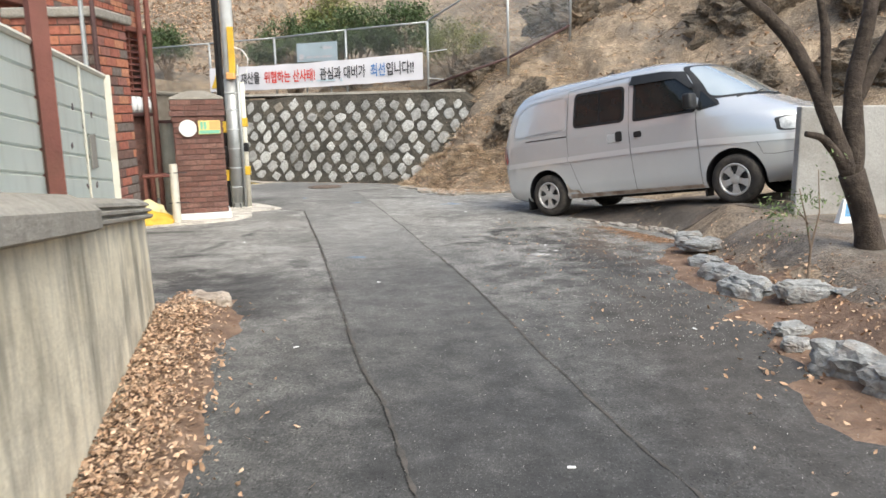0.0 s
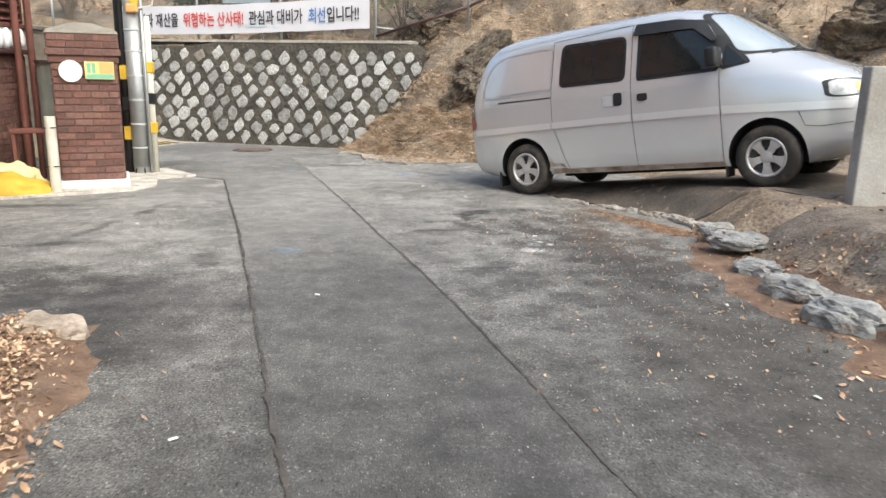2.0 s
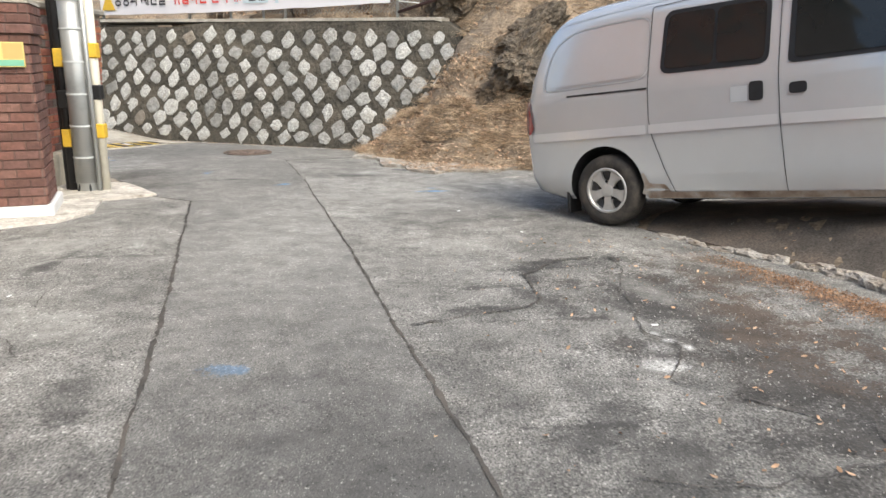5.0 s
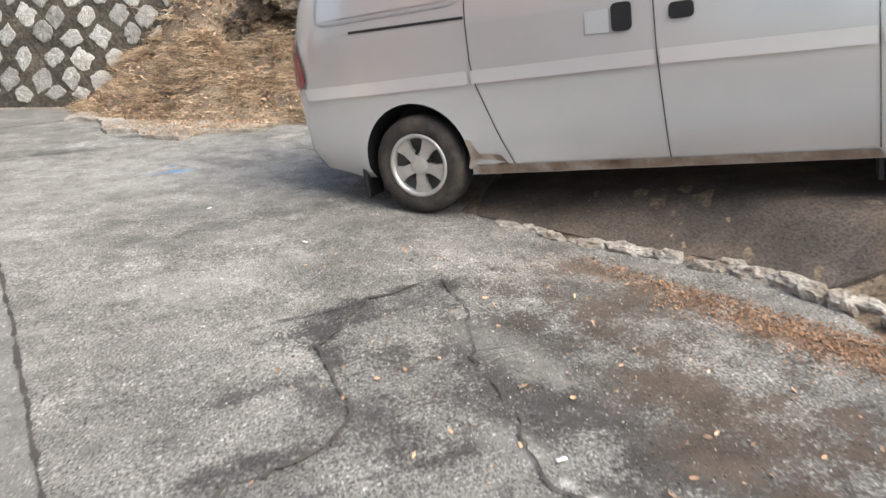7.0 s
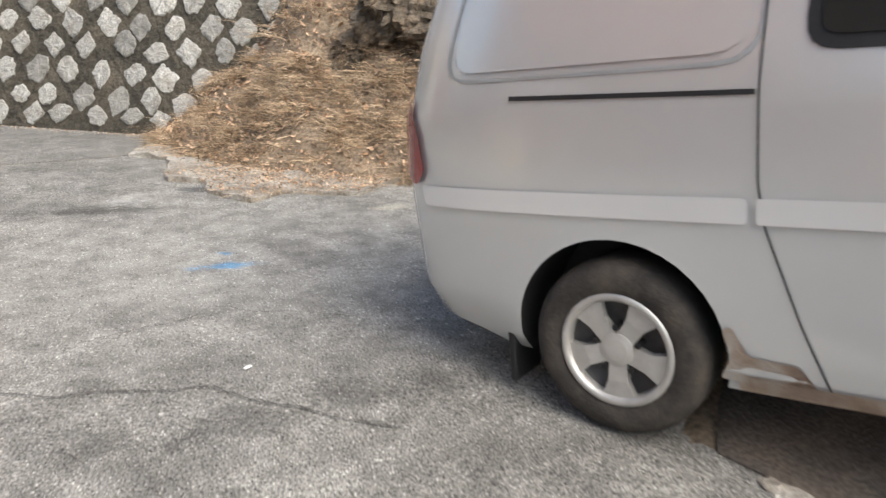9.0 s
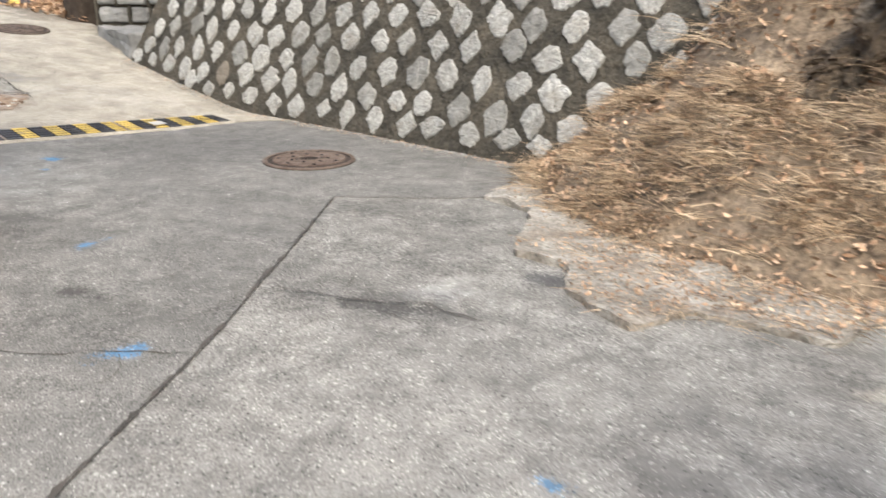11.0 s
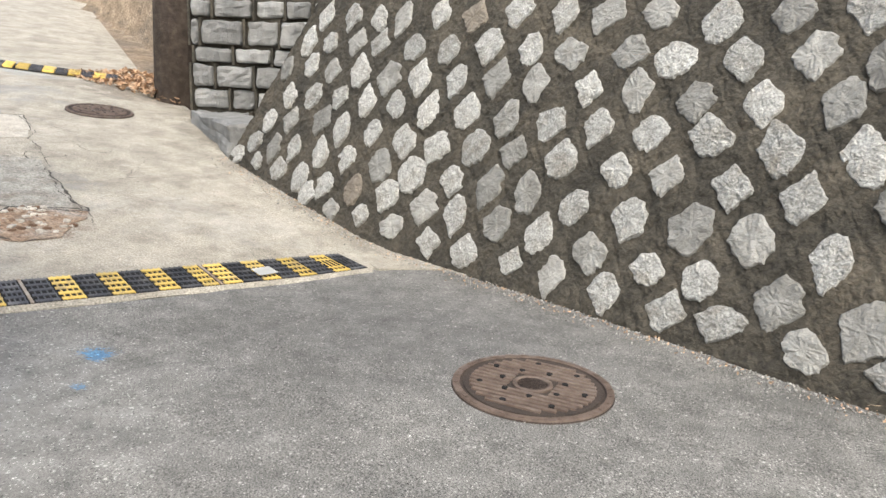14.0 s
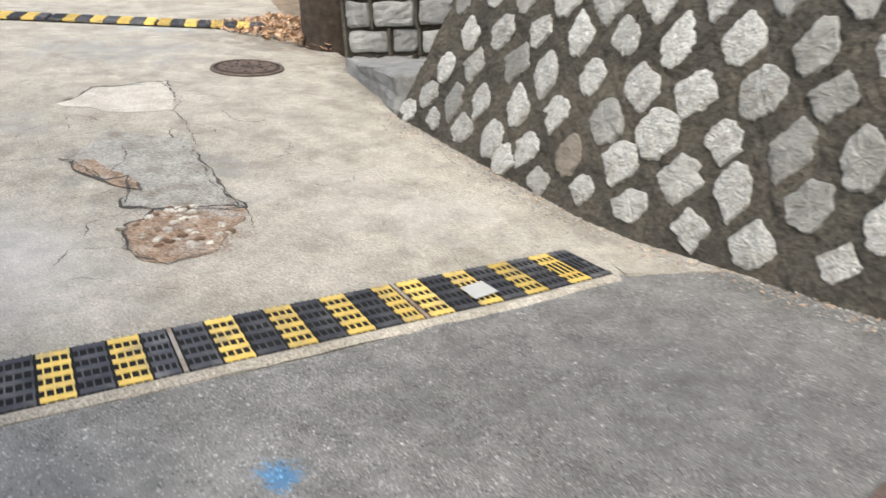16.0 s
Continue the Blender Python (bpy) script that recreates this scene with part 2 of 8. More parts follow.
SOIL = mat("dry_soil", [(0.098, 0.064, 0.041), (0.165, 0.116, 0.075), (0.225, 0.173, 0.120)], 2.5, 0.95, 0.9, 40, stain=(0.25, 0.21, 0.17), stain_scale=1.0, speck=0.3)
HILL = mat("hill_earth", [(0.115, 0.087, 0.061), (0.24, 0.183, 0.127), (0.385, 0.303, 0.213)], 3.4, 0.95, 1.0, 30, stain=(0.13, 0.115, 0.10), stain_scale=0.9, stain_amount=0.7, speck=0.5)
ROCK = mat("hill_rock", [(0.05, 0.041, 0.031), (0.115, 0.094, 0.071), (0.215, 0.179, 0.138)], 3.4, 0.95, 1.0, 22, stain=(0.22, 0.15, 0.09), stain_scale=1.8, stain_amount=0.7, speck=0.45, deep=0.06)
MORTAR = mat("wall_mortar", [(0.034, 0.031, 0.025), (0.058, 0.052, 0.041), (0.094, 0.083, 0.065)], 3.0, 0.95, 1.0, 35, stain=(0.125, 0.107, 0.08), stain_scale=1.6, stain_amount=0.6, speck=0.4)
STONE = mat("wall_stone", [(0.30, 0.296, 0.276), (0.42, 0.416, 0.392), (0.53, 0.525, 0.50)], 22.0, 0.9, 1.0, 70, stain=(0.24, 0.215, 0.175), stain_scale=7.0, stain_amount=0.65, vary=0.2, speck=0.35)


# ---- helpers of the place ----
def mesh_object(name, bm, material, parent=None, smooth=False):
    me = bpy.data.meshes.new(name)
    bm.normal_update()
    bm.to_mesh(me)
    bm.free()
    if smooth:
        me.polygons.foreach_set("use_smooth", [True] * len(me.polygons))
    for mm in (material if isinstance(material, (list, tuple)) else [material]):
        me.materials.append(mm)
    ob = new(name, me)
    if parent:
        ob.parent = parent
    return ob


def part(name, bm, material, parent, label="", smooth=False):
    ob = mesh_object(name, bm, material, parent, smooth)
    if label:
        ob["label"] = label
    return ob


def box(bm, x0, x1, y0, y1, z0, z1, m=None, bevel=0.0, seg=1):
    r = bmesh.ops.create_cube(bm, size=1.0)
    bmesh.ops.transform(bm, matrix=Matrix.Translation(((x0 + x1) / 2, (y0 + y1) / 2, (z0 + z1) / 2)) @ Matrix.Diagonal((x1 - x0, y1 - y0, z1 - z0, 1)), verts=r["verts"])
    vs = r["verts"]
    if bevel:
        es = list({e for v in vs for e in v.link_edges})
        rb = bmesh.ops.bevel(bm, geom=es, offset=bevel, segments=seg, affect='EDGES', profile=0.5)
        vs = list(set(rb["verts"]) | {v for f in rb["faces"] for v in f.verts})
        vs = list({v for v in bm.verts if v in set(vs)})
    if m is not None:
        bmesh.ops.transform(bm, matrix=m, verts=vs)
    return vs


def tube(bm, pts, radii, seg=10, caps=True):
    """A round bar through the points."""
    pts = [Vector(p) for p in pts]
    if not isinstance(radii, (list, tuple)):
        radii = [radii] * len(pts)
    rings = []
    up = Vector((0, 0, 1))
    for i, p in enumerate(pts):
        d = (pts[min(i + 1, len(pts) - 1)] - pts[max(i - 1, 0)]).normalized()
        a = d.cross(up if abs(d.z) < 0.95 else Vector((1, 0, 0))).normalized()
        b = d.cross(a).normalized()
        rings.append([bm.verts.new(p + radii[i] * (math.cos(2 * math.pi * k / seg) * a + math.sin(2 * math.pi * k / seg) * b)) for k in range(seg)])
    for r0, r1 in zip(rings, rings[1:]):
        for k in range(seg):
            bm.faces.new((r0[k], r0[(k + 1) % seg], r1[(k + 1) % seg], r1[k]))
    if caps:
        bm.faces.new(rings[0][::-1])
        bm.faces.new(rings[-1])
    return rings


def fbm(x, y, z=0.0, octaves=4):
    return noise.fractal(Vector((x, y, z)), 1.0, 2.0, octaves)


def smooth01(v):
    v = min(1.0, max(0.0, v))
    return v * v * (3 - 2 * v)


def inside(p, poly):
    x, y = p
    hit = False
    for (x0, y0), (x1, y1) in zip(poly, poly[1:] + poly[:1]):
        if (y0 > y) != (y1 > y) and x < (x1 - x0) * (y - y0) / (y1 - y0) + x0:
            hit = not hit
    return hit


def line_distance(p, line):
    """The distance of p from an open line, and how far along it the nearest place is."""
    best, along, run = 1e9, 0.0, 0.0
    for (x0, y0), (x1, y1) in zip(line, line[1:]):
        dx, dy = x1 - x0, y1 - y0
        ll = math.hypot(dx, dy)
        s = min(1.0, max(0.0, ((p[0] - x0) * dx + (p[1] - y0) * dy) / (ll * ll)))
        d = math.hypot(p[0] - x0 - s * dx, p[1] - y0 - s * dy)
        if d < best:
            best, along = d, run + s * ll
        run += ll
    return best, along


# ---- plan ----
# foot of the rubble wall, from its end at the rocks to the bend uphill
WALL_FOOT = [(0.45, 17.88), (-1.0, 18.50), (-2.1, 18.97), (-3.3, 19.46), (-4.3, 19.83), (-5.2, 20.14), (-6.2, 20.55), (-7.55, 21.15)]
HILL_FOOT = [(-30.0, 38.0), (-20.0, 29.6), (-12.0, 23.95), (-9.5, 22.9), (-5.7, 23.6), (-5.75, 21.9)] + WALL_FOOT[:0:-1] + [(-0.85, 17.8), (-0.45, 17.25), (-0.1, 16.85), (0.25, 16.55), (0.8, 16.3), (1.4, 16.05), (2.2, 15.85), (3.7, 14.7), (5.4, 13.1), (7.2, 11.5), (10.0, 9.6), (16.0, 6.0), (40.0, -4.0)]
HILL_AREA = HILL_FOOT + [(90.0, -4.0), (90.0, 90.0), (-90.0, 90.0), (-90.0, 38.0)]
BANK_EDGE = [(1.95, 12.0), (2.45, 11.15), (2.85, 10.55), (3.15, 9.9), (2.98, 8.9), (2.72, 7.6), (2.6, 6.5), (2.75, 5.8), (2.6, 5.2), (2.3, 4.5), (2.3, 3.6), (2.5, 2.0), (2.8, -6.0), (3.0, -40.0)]
BANK_AREA = BANK_EDGE + [(60.0, -40.0), (60.0, 12.0), (5.0, 13.5), (3.0, 13.2)]
HX, HY = 0.694, -0.72          # the way the parked van points
VAN_AT = (1.71, 12.01, 0.04)   # hub of its near rear wheel


def road_z(x, y):
    z = -0.12 - 0.0145 * min(max(y, -6.0), 24.0)
    if x < -4.9 and y > 12.0:
        z += 0.08 * (-4.9 - x) * smooth01((y - 12.0) / 3.0)
    s = (x + 5.0) * -0.898 + (y - 19.64) * 0.439
    if x < -3.0 and s > 0:
        z += 0.075 * s
    return z


def pad_z(x, y):
    return -0.28 + 0.142 * ((x - 1.75) * HX + (y - 12.05) * HY)


WALL_RUN1 = line_distance(WALL_FOOT[1], HILL_FOOT)[1]


def bank_z(x, y):
    base = road_z(x, y)
    d, _ = line_distance((x, y), BANK_EDGE)
    top = min(max(pad_z(x, y), base), 0.17) + 0.05 * fbm(x * 0.8, y * 0.8)
    k = smooth01((d + 0.06) / 0.62) if y > 8.8 else smooth01(d / 0.9)
    return base + max(0.0, top - base) * k


def hill_z(x, y):
    base = road_z(x, y)
    d, run = line_distance((x, y), HILL_FOOT)
    w = smooth01((run - WALL_RUN1 + 0.35) / 0.5)
    rough_n = fbm(x * 0.55, y * 0.55, 3.0, 5)
    crag = abs(fbm(x * 0.9 + y * 0.5, y * 0.4 - x * 0.3, 9.0, 4))
    k = smooth01(d / 1.2)
    h1 = 0.95 * d if d < 3.2 else 3.04 + 0.62 * (d - 3.2)
    h1 *= 0.6 + 0.4 * smooth01((run - WALL_RUN1) / 2.4 + max(0.0, d - 1.2))
    h1 += k * (0.45 * rough_n + 0.55 * crag)
    h2 = -0.4 + 2.22 * smooth01((d - 0.85) / 0.25) + max(0.0, d - 1.9) * 0.5 + 0.3 * rough_n * smooth01((d - 1) / 2)
    return base + w * h1 + (1 - w) * (max(0, h2 + 0.4))


def ground_z(x, y):
    if inside((x, y), HILL_AREA):
        return hill_z(x, y)
    if inside((x, y), BANK_AREA):
        return bank_z(x, y) - 0.002
    return road_z(x, y) - 0.05


def ragged(poly, step=0.3, amount=0.04, seed=0.0, closed=True):
    out = []
    for (x0, y0), (x1, y1) in zip(poly, (poly[1:] + poly[:1]) if closed else poly[1:]):
        n = max(1, int(math.hypot(x1 - x0, y1 - y0) / step))
        for i in range(n):
            x, y = x0 + (x1 - x0) * i / n, y0 + (y1 - y0) * i / n
            out.append((x + amount * fbm(x * 2.3, y * 2.3, seed), y + amount * fbm(x * 2.3, y * 2.3, seed + 7)))
    if not closed:
        out.append(poly[-1])
    return out


def filled(poly, step):
    """Triangles that fill an outline, with inner points every step. Returns points and faces."""
    xs, ys = [p[0] for p in poly], [p[1] for p in poly]
    pts = [Vector(p) for p in poly]
    n = len(pts)
    for i in range(1, int((max(xs) - min(xs)) / step) + 1):
        for j in range(1, int((max(ys) - min(ys)) / step) + 1):
            p = (min(xs) + i * step + 0.01 * step * math.sin(7 * j), min(ys) + j * step + 0.01 * step * math.sin(5 * i))
            if inside(p, poly):
                pts.append(Vector(p))
    out = delaunay_2d_cdt(pts, [(i, (i + 1) % n) for i in range(n)], [list(range(n))], 1, 1e-4)
    return out[0], out[2]


def feathered(poly, zf, low, w=0.18):
    """The same height, running out to low at the outline."""
    ring = poly + poly[:1]
    return lambda x, y: low(x, y) - 0.004 + (zf(x, y) - low(x, y) + 0.004) * smooth01(line_distance((x, y), ring)[0] / w)


def sheet(name, poly, zf, step, material, depth=0.06, smooth=True):
    """A paved or laid surface with that outline, following the ground, with a side face all round."""
    pts, faces = filled(poly, step)
    bm = bmesh.new()
    vs = [bm.verts.new((p.x, p.y, zf(p.x, p.y))) for p in pts]
    for f in faces:
        try:
            bm.faces.new([vs[i] for i in f])
        except ValueError:
            pass
    for f in bm.faces:
        f.normal_update()
        if f.normal.z < 0:
            f.normal_flip()
    if depth:
        edges = [e for e in bm.edges if len(e.link_faces) == 1]
        r = bmesh.ops.extrude_edge_only(bm, edges=edges)
        for v in r["geom"]:
            if isinstance(v, bmesh.types.BMVert):
                v.co.z -= depth
    return mesh_object(name, bm, material, None, False)


# ---- ground ----
def build_ground():
    """One sheet from the walk to the horizon, fine near the walk and coarse far off."""
    def axis(lo, hi, far_lo, far_hi, step):
        vals = list(np.arange(lo, hi + step / 2, step))
        s, v = step, hi
        while v < far_hi:
            s *= 1.35
            v += s
            vals.append(v)
        s, v = step, lo
        while v > far_lo:
            s *= 1.35
            v -= s
            vals.insert(0, v)
        return vals
    xs = axis(-14.0, 12.0, -400, 400, 0.16)
    ys = axis(-2.0, 30.0, -400, 400, 0.16)
    verts, faces = [], []
    for y in ys:
        for x in xs:
            far = max(abs(x) - 40, y - 60, -y - 40, 0)
            verts.append((x, y, min(ground_z(x, y), 16.0) if far < 200 else min(ground_z(x, y), 16.0)))
    nx = len(xs)
    for j in range(len(ys) - 1):
        for i in range(nx - 1):
            faces.append((j * nx + i, j * nx + i + 1, (j + 1) * nx + i + 1, (j + 1) * nx + i))
    me = bpy.data.meshes.new("ground")
    me.from_pydata(verts, [], faces)
    me.polygons.foreach_set("use_smooth", [True] * len(me.polygons))
    me.materials.append(HILL)
    ob = new("ground", me)
    return tagged(ob, "bare earth hillside and verge with dry soil and rock", "ground", kind="structure")


build_ground()
# ---- road ----
ROAD_OUT = [(-1.6, -30.0), (3.2, -30.0), (3.0, 1.0), (2.7, 3.6), (2.6, 5.2), (2.6, 7.0), (2.7, 8.5), (3.1, 9.9), (2.8, 10.6), (2.4, 11.2), (2.0, 12.0), (3.0, 13.3), (4.5, 13.6), (3.6, 14.75), (2.2, 15.9), (1.2, 16.3), (0.3, 16.75), (-0.3, 17.2), (-0.75, 17.9), (-0.95, 18.7), (-2.1, 19.3), (-3.3, 19.7), (-4.25, 20.0), (-4.6, 19.5), (-5.6, 17.3), (-6.8, 15.0), (-9.5, 13.0), (-9.5, 6.4), (-2.6, 6.0), (-2.2, 5.2), (-1.9, 4.0), (-1.6, 0.0)]
tagged(sheet("road", ragged(ROAD_OUT, 0.25, 0.05, 1.0), lambda x, y: road_z(x, y), 0.5, ASPHALT_OLD, 0.08), "bleached grey asphalt lane with cracks and stains", "road", kind="structure")
LEFT_SEAM = [(-2.46, 13.3), (-1.52, 9.35), (-0.87, 6.4), (-0.53, 4.83), (-0.27, 3.9), (-0.08, 2.98), (0.45, 0.0), (0.7, -30.0)]
RIGHT_SEAM = [(1.6, -30.0), (1.35, 0.0), (1.1, 2.94), (0.94, 3.65), (0.68, 5.01), (0.28, 7.22), (-0.17, 9.2), (-0.6, 11.2), (-1.05, 13.1), (-1.47, 14.92), (-2.04, 17.0), (-1.2, 17.32), (-0.92, 17.5), (-1.1, 18.8), (-2.1, 19.28), (-3.3, 19.68), (-4.2, 19.95), (-4.55, 19.45), (-5.6, 17.3), (-6.6, 15.3), (-4.4, 15.4), (-3.6, 14.6), (-2.95, 13.6)]
tagged(sheet("road_strip", ragged(LEFT_SEAM + RIGHT_SEAM, 0.25, 0.015, 2.0), lambda x, y: road_z(x, y) + 0.008, 0.5, ASPHALT, 0.02), "darker relaid asphalt strip along the lane", "road", kind="structure")
CONC = [(-4.25, 20.1), (-4.64, 19.44), (-5.6, 17.35), (-6.8, 15.0), (-20.0, 13.0), (-40.0, 30.0), (-30.0, 38.2), (-20.0, 29.8), (-12.0, 24.1), (-9.4, 22.6), (-7.35, 21.6), (-6.2, 21.05), (-5.2, 20.5)]
tagged(sheet("concrete_road", CONC, lambda x, y: road_z(x, y) + 0.005, 0.6, CONCRETE, 0.06), "pale worn concrete road climbing beside the wall", "road", kind="structure")


# ---- rubble retaining wall ----
WALL_TOP = 1.85
def wall_frame(run):
    """Place at the wall's foot and its outward normal, run metres from its end at the rocks."""
    line = WALL_FOOT
    for (x0, y0), (x1, y1) in zip(line, line[1:]):
        l = math.hypot(x1 - x0, y1 - y0)
        if run <= l or (x1, y1) == line[-1]:
            tx, ty = (x1 - x0) / l, (y1 - y0) / l
            return Vector((x0 + tx * run, y0 + ty * run, 0)), Vector((ty, -tx, 0)) * -1 if (ty * 1 - tx * -1) < 0 else Vector((ty, -tx, 0)), Vector((tx, ty, 0))
        run -= l


WALL_LEN = sum(math.hypot(b[0] - a[0], b[1] - a[1]) for a, b in zip(WALL_FOOT, WALL_FOOT[1:]))
BATTER = 0.38
END_LEAN = 0.42   # how far the far end runs back for each metre of height
def wall_point(run, h, out=0.0):
    p, n, t = wall_frame(run)
    if n.y > 0:
        n = -n
    q = p + n * (out - BATTER * h)
    q.z = road_z(p.x, p.y) + h
    return q, n, t


def wall_height(run):
    p, _, _ = wall_frame(run)
    return WALL_TOP - road_z(p.x, p.y) - 0.35 * smooth01((0.5 - run) / 0.9)


STONE_PITCH, COURSE = 0.425, 0.259   # the diamond lattice in which the stones lie
COURSE_ZERO = -0.259                 # height of the middle of the lowest course


def course_shift(row):
    return 0.186 if row % 2 == 0 else 0.399


def joint_groove(run, z):
    """How deep the line struck into the mortar between the diamonds lies at this place."""
    a, b = (run - 0.186) / STONE_PITCH, (z - COURSE_ZERO) / (2 * COURSE)
    wob = 0.05 * fbm(run * 2.1, z * 2.1, 4)
    d = min(abs((a + b + wob) % 1.0 - 0.5), abs((a - b - wob) % 1.0 - 0.5))
    return 0.012 * smooth01(1 - d / 0.035) * smooth01(fbm(run * 1.3, z * 1.3, 14) * 2 + 0.8)


def build_rubble_wall():
    """The wall's mortar face with its struck joints, its top and its far end."""
    NU, NV = 560, 150
    verts, faces = [], []
    for i in range(NU + 1):
        s = i / NU
        top = wall_height(-0.05 + (WALL_LEN + 0.05) * s)
        for j in range(NV + 1):
            h = -0.15 + (top + 0.15) * j / NV
            run = -0.05 + (WALL_LEN + 0.05 - END_LEAN * max(0.0, h)) * s
            out = 0.016 * fbm(run * 3, h * 3, 5) + 0.014 * fbm(run * 14, h * 14, 9) + 0.008 * fbm(run * 45, h * 45, 2)
            base = wall_point(run, h)[0]
            verts.append(wall_point(run, h, out - joint_groove(run, base.z))[0])
        end = -0.05 + (WALL_LEN + 0.05 - END_LEAN * top) * s
        verts += [wall_point(end, top, -0.45)[0], wall_point(end, -0.15, -0.45 - 0.3)[0]]
    n = NV + 3
    for i in range(NU):
        for j in range(NV + 2):
            faces.append((i * n + j, (i + 1) * n + j, (i + 1) * n + j + 1, i * n + j + 1))
    faces += [tuple(range(n))[::-1], tuple(NU * n + j for j in range(n))]
    me = bpy.data.meshes.new("wall_rubble")
    me.from_pydata(verts, [], faces)
    me.polygons.foreach_set("use_smooth", [True] * len(me.polygons))
    me.materials.append(MORTAR)
    return tagged(new("wall_rubble", me), "battered retaining wall of pale rubble in dark mortar", "retaining wall", kind="structure")


rubble_wall = build_rubble_wall()
# ---- more materials ----
PAINT = mat("silver_paint", [(0.61, 0.618, 0.62), (0.66, 0.668, 0.67)], 1.5, 0.25, 0.0, 50, metal=0.5, spec=0.5, coat=0.6, stain=(0.57, 0.56, 0.54), stain_scale=0.9, stain_amount=0.35)
# body silver made paler, a highlight painted along the side moulding
BAND_HIGHLIGHT = mat("moulding_highlight", [(0.74, 0.745, 0.75), (0.79, 0.795, 0.80)], 2.0, 0.24, 0.0, 50, metal=0.5, coat=0.5)
GLASS_DARK = mat("tinted_glass", [(0.010, 0.012, 0.012), (0.018, 0.02, 0.02)], 2.0, 0.06, 0.0, 50, spec=0.5)
# pale base colour paints the sky's reflection into the windscreen
WINDSHIELD_SKY = mat("windscreen_sky_pale", [(0.40, 0.45, 0.46), (0.50, 0.55, 0.56)], 1.0, 0.08, 0.0, 50, metal=0.4, spec=1.0, coat=1.0)
RUBBER = mat("tyre_rubber", [(0.022, 0.02, 0.018), (0.05, 0.044, 0.038)], 8.0, 0.85, 0.3, 80, stain=(0.14, 0.115, 0.09), stain_scale=6, stain_amount=0.45)
BLACK = mat("black_plastic", [(0.012, 0.012, 0.013), (0.02, 0.02, 0.02)], 8.0, 0.5, 0.1, 80)
ALLOY = mat("dull_alloy", [(0.46, 0.445, 0.42), (0.62, 0.605, 0.575)], 9.0, 0.4, 0.1, 60, metal=0.6)
# rim coloured dark for the shade behind the spokes
RIM_SHADE = mat("rim_shade", [(0.09, 0.085, 0.08), (0.16, 0.15, 0.14)], 9.0, 0.6, 0.1, 60, metal=0.3)
RED_LENS = mat("red_lens", [(0.22, 0.008, 0.01), (0.30, 0.012, 0.012)], 5.0, 0.15, 0.0, 60, coat=0.8)
LAMP_LENS = mat("lamp_lens", [(0.20, 0.21, 0.21), (0.55, 0.56, 0.55)], 14.0, 0.1, 0.0, 60, coat=0.8)
AMBER = mat("amber_lens", [(0.60, 0.50, 0.18), (0.70, 0.60, 0.25)], 9.0, 0.15, 0.0, 60, coat=0.5)
RUST = mat("rusty_sill", [(0.12, 0.075, 0.05), (0.27, 0.205, 0.155), (0.42, 0.39, 0.35)], 6.0, 0.7, 0.3, 60)
COPING = mat("coping_concrete", [(0.23, 0.21, 0.175), (0.33, 0.305, 0.26), (0.40, 0.375, 0.325)], 4.0, 0.9, 0.6, 60, stain=(0.14, 0.125, 0.10), stain_scale=2.0, stain_amount=0.6, speck=0.2)
PLASTER = mat("stained_render", [(0.582, 0.515, 0.369), (0.728, 0.655, 0.495), (0.832, 0.765, 0.599)], 1.6, 0.9, 0.3, 40, stain=(0.22, 0.20, 0.155), stain_scale=1.5, stain_amount=0.7, speck=0.08)
PANEL = mat("green_grey_panel", [(0.72, 0.755, 0.69), (0.80, 0.83, 0.765)], 1.5, 0.6, 0.05, 40, stain=(0.55, 0.55, 0.48), stain_scale=1.5, stain_amount=0.3)
BROWN_STEEL = mat("red_brown_steel", [(0.13, 0.045, 0.035), (0.20, 0.075, 0.055)], 5.0, 0.6, 0.2, 60, stain=(0.10, 0.05, 0.03), stain_scale=4)
DARK_STEEL = mat("dark_brown_steel", [(0.05, 0.025, 0.022), (0.09, 0.045, 0.04)], 5.0, 0.5, 0.2, 60)
GALV = mat("galvanised_steel", [(0.34, 0.355, 0.355), (0.46, 0.475, 0.475)], 6.0, 0.45, 0.1, 60, metal=0.5, stain=(0.33, 0.32, 0.30), stain_scale=3)
POLE_GREY = mat("pole_sleeve", [(0.52, 0.55, 0.55), (0.62, 0.64, 0.64)], 5.0, 0.5, 0.1, 60, stain=(0.40, 0.40, 0.38), stain_scale=3)
YELLOW = mat("faded_yellow", [(0.62, 0.38, 0.03), (0.75, 0.50, 0.06)], 7.0, 0.6, 0.15, 60, stain=(0.35, 0.25, 0.08), stain_scale=6, stain_amount=0.4)
GRATE_BLACK = mat("grate_black", [(0.035, 0.036, 0.042), (0.07, 0.071, 0.08)], 9.0, 0.6, 0.2, 70, vary=0.4, stain=(0.24, 0.23, 0.225), stain_scale=5, stain_amount=0.6)
GRATE_YELLOW = mat("grate_yellow", [(0.60, 0.42, 0.10), (0.76, 0.55, 0.15)], 9.0, 0.7, 0.2, 70, vary=0.25, stain=(0.26, 0.22, 0.16), stain_scale=7, stain_amount=0.8)
IRON = mat("manhole_iron", [(0.090, 0.064, 0.049), (0.154, 0.113, 0.090), (0.216, 0.172, 0.144)], 12.0, 0.6, 0.3, 80, metal=0.2)
# darker tone for the plate between the ribs
IRON_DARK = mat("manhole_iron_dark", [(0.035, 0.027, 0.022), (0.07, 0.052, 0.042)], 12.0, 0.85, 0.3, 80)
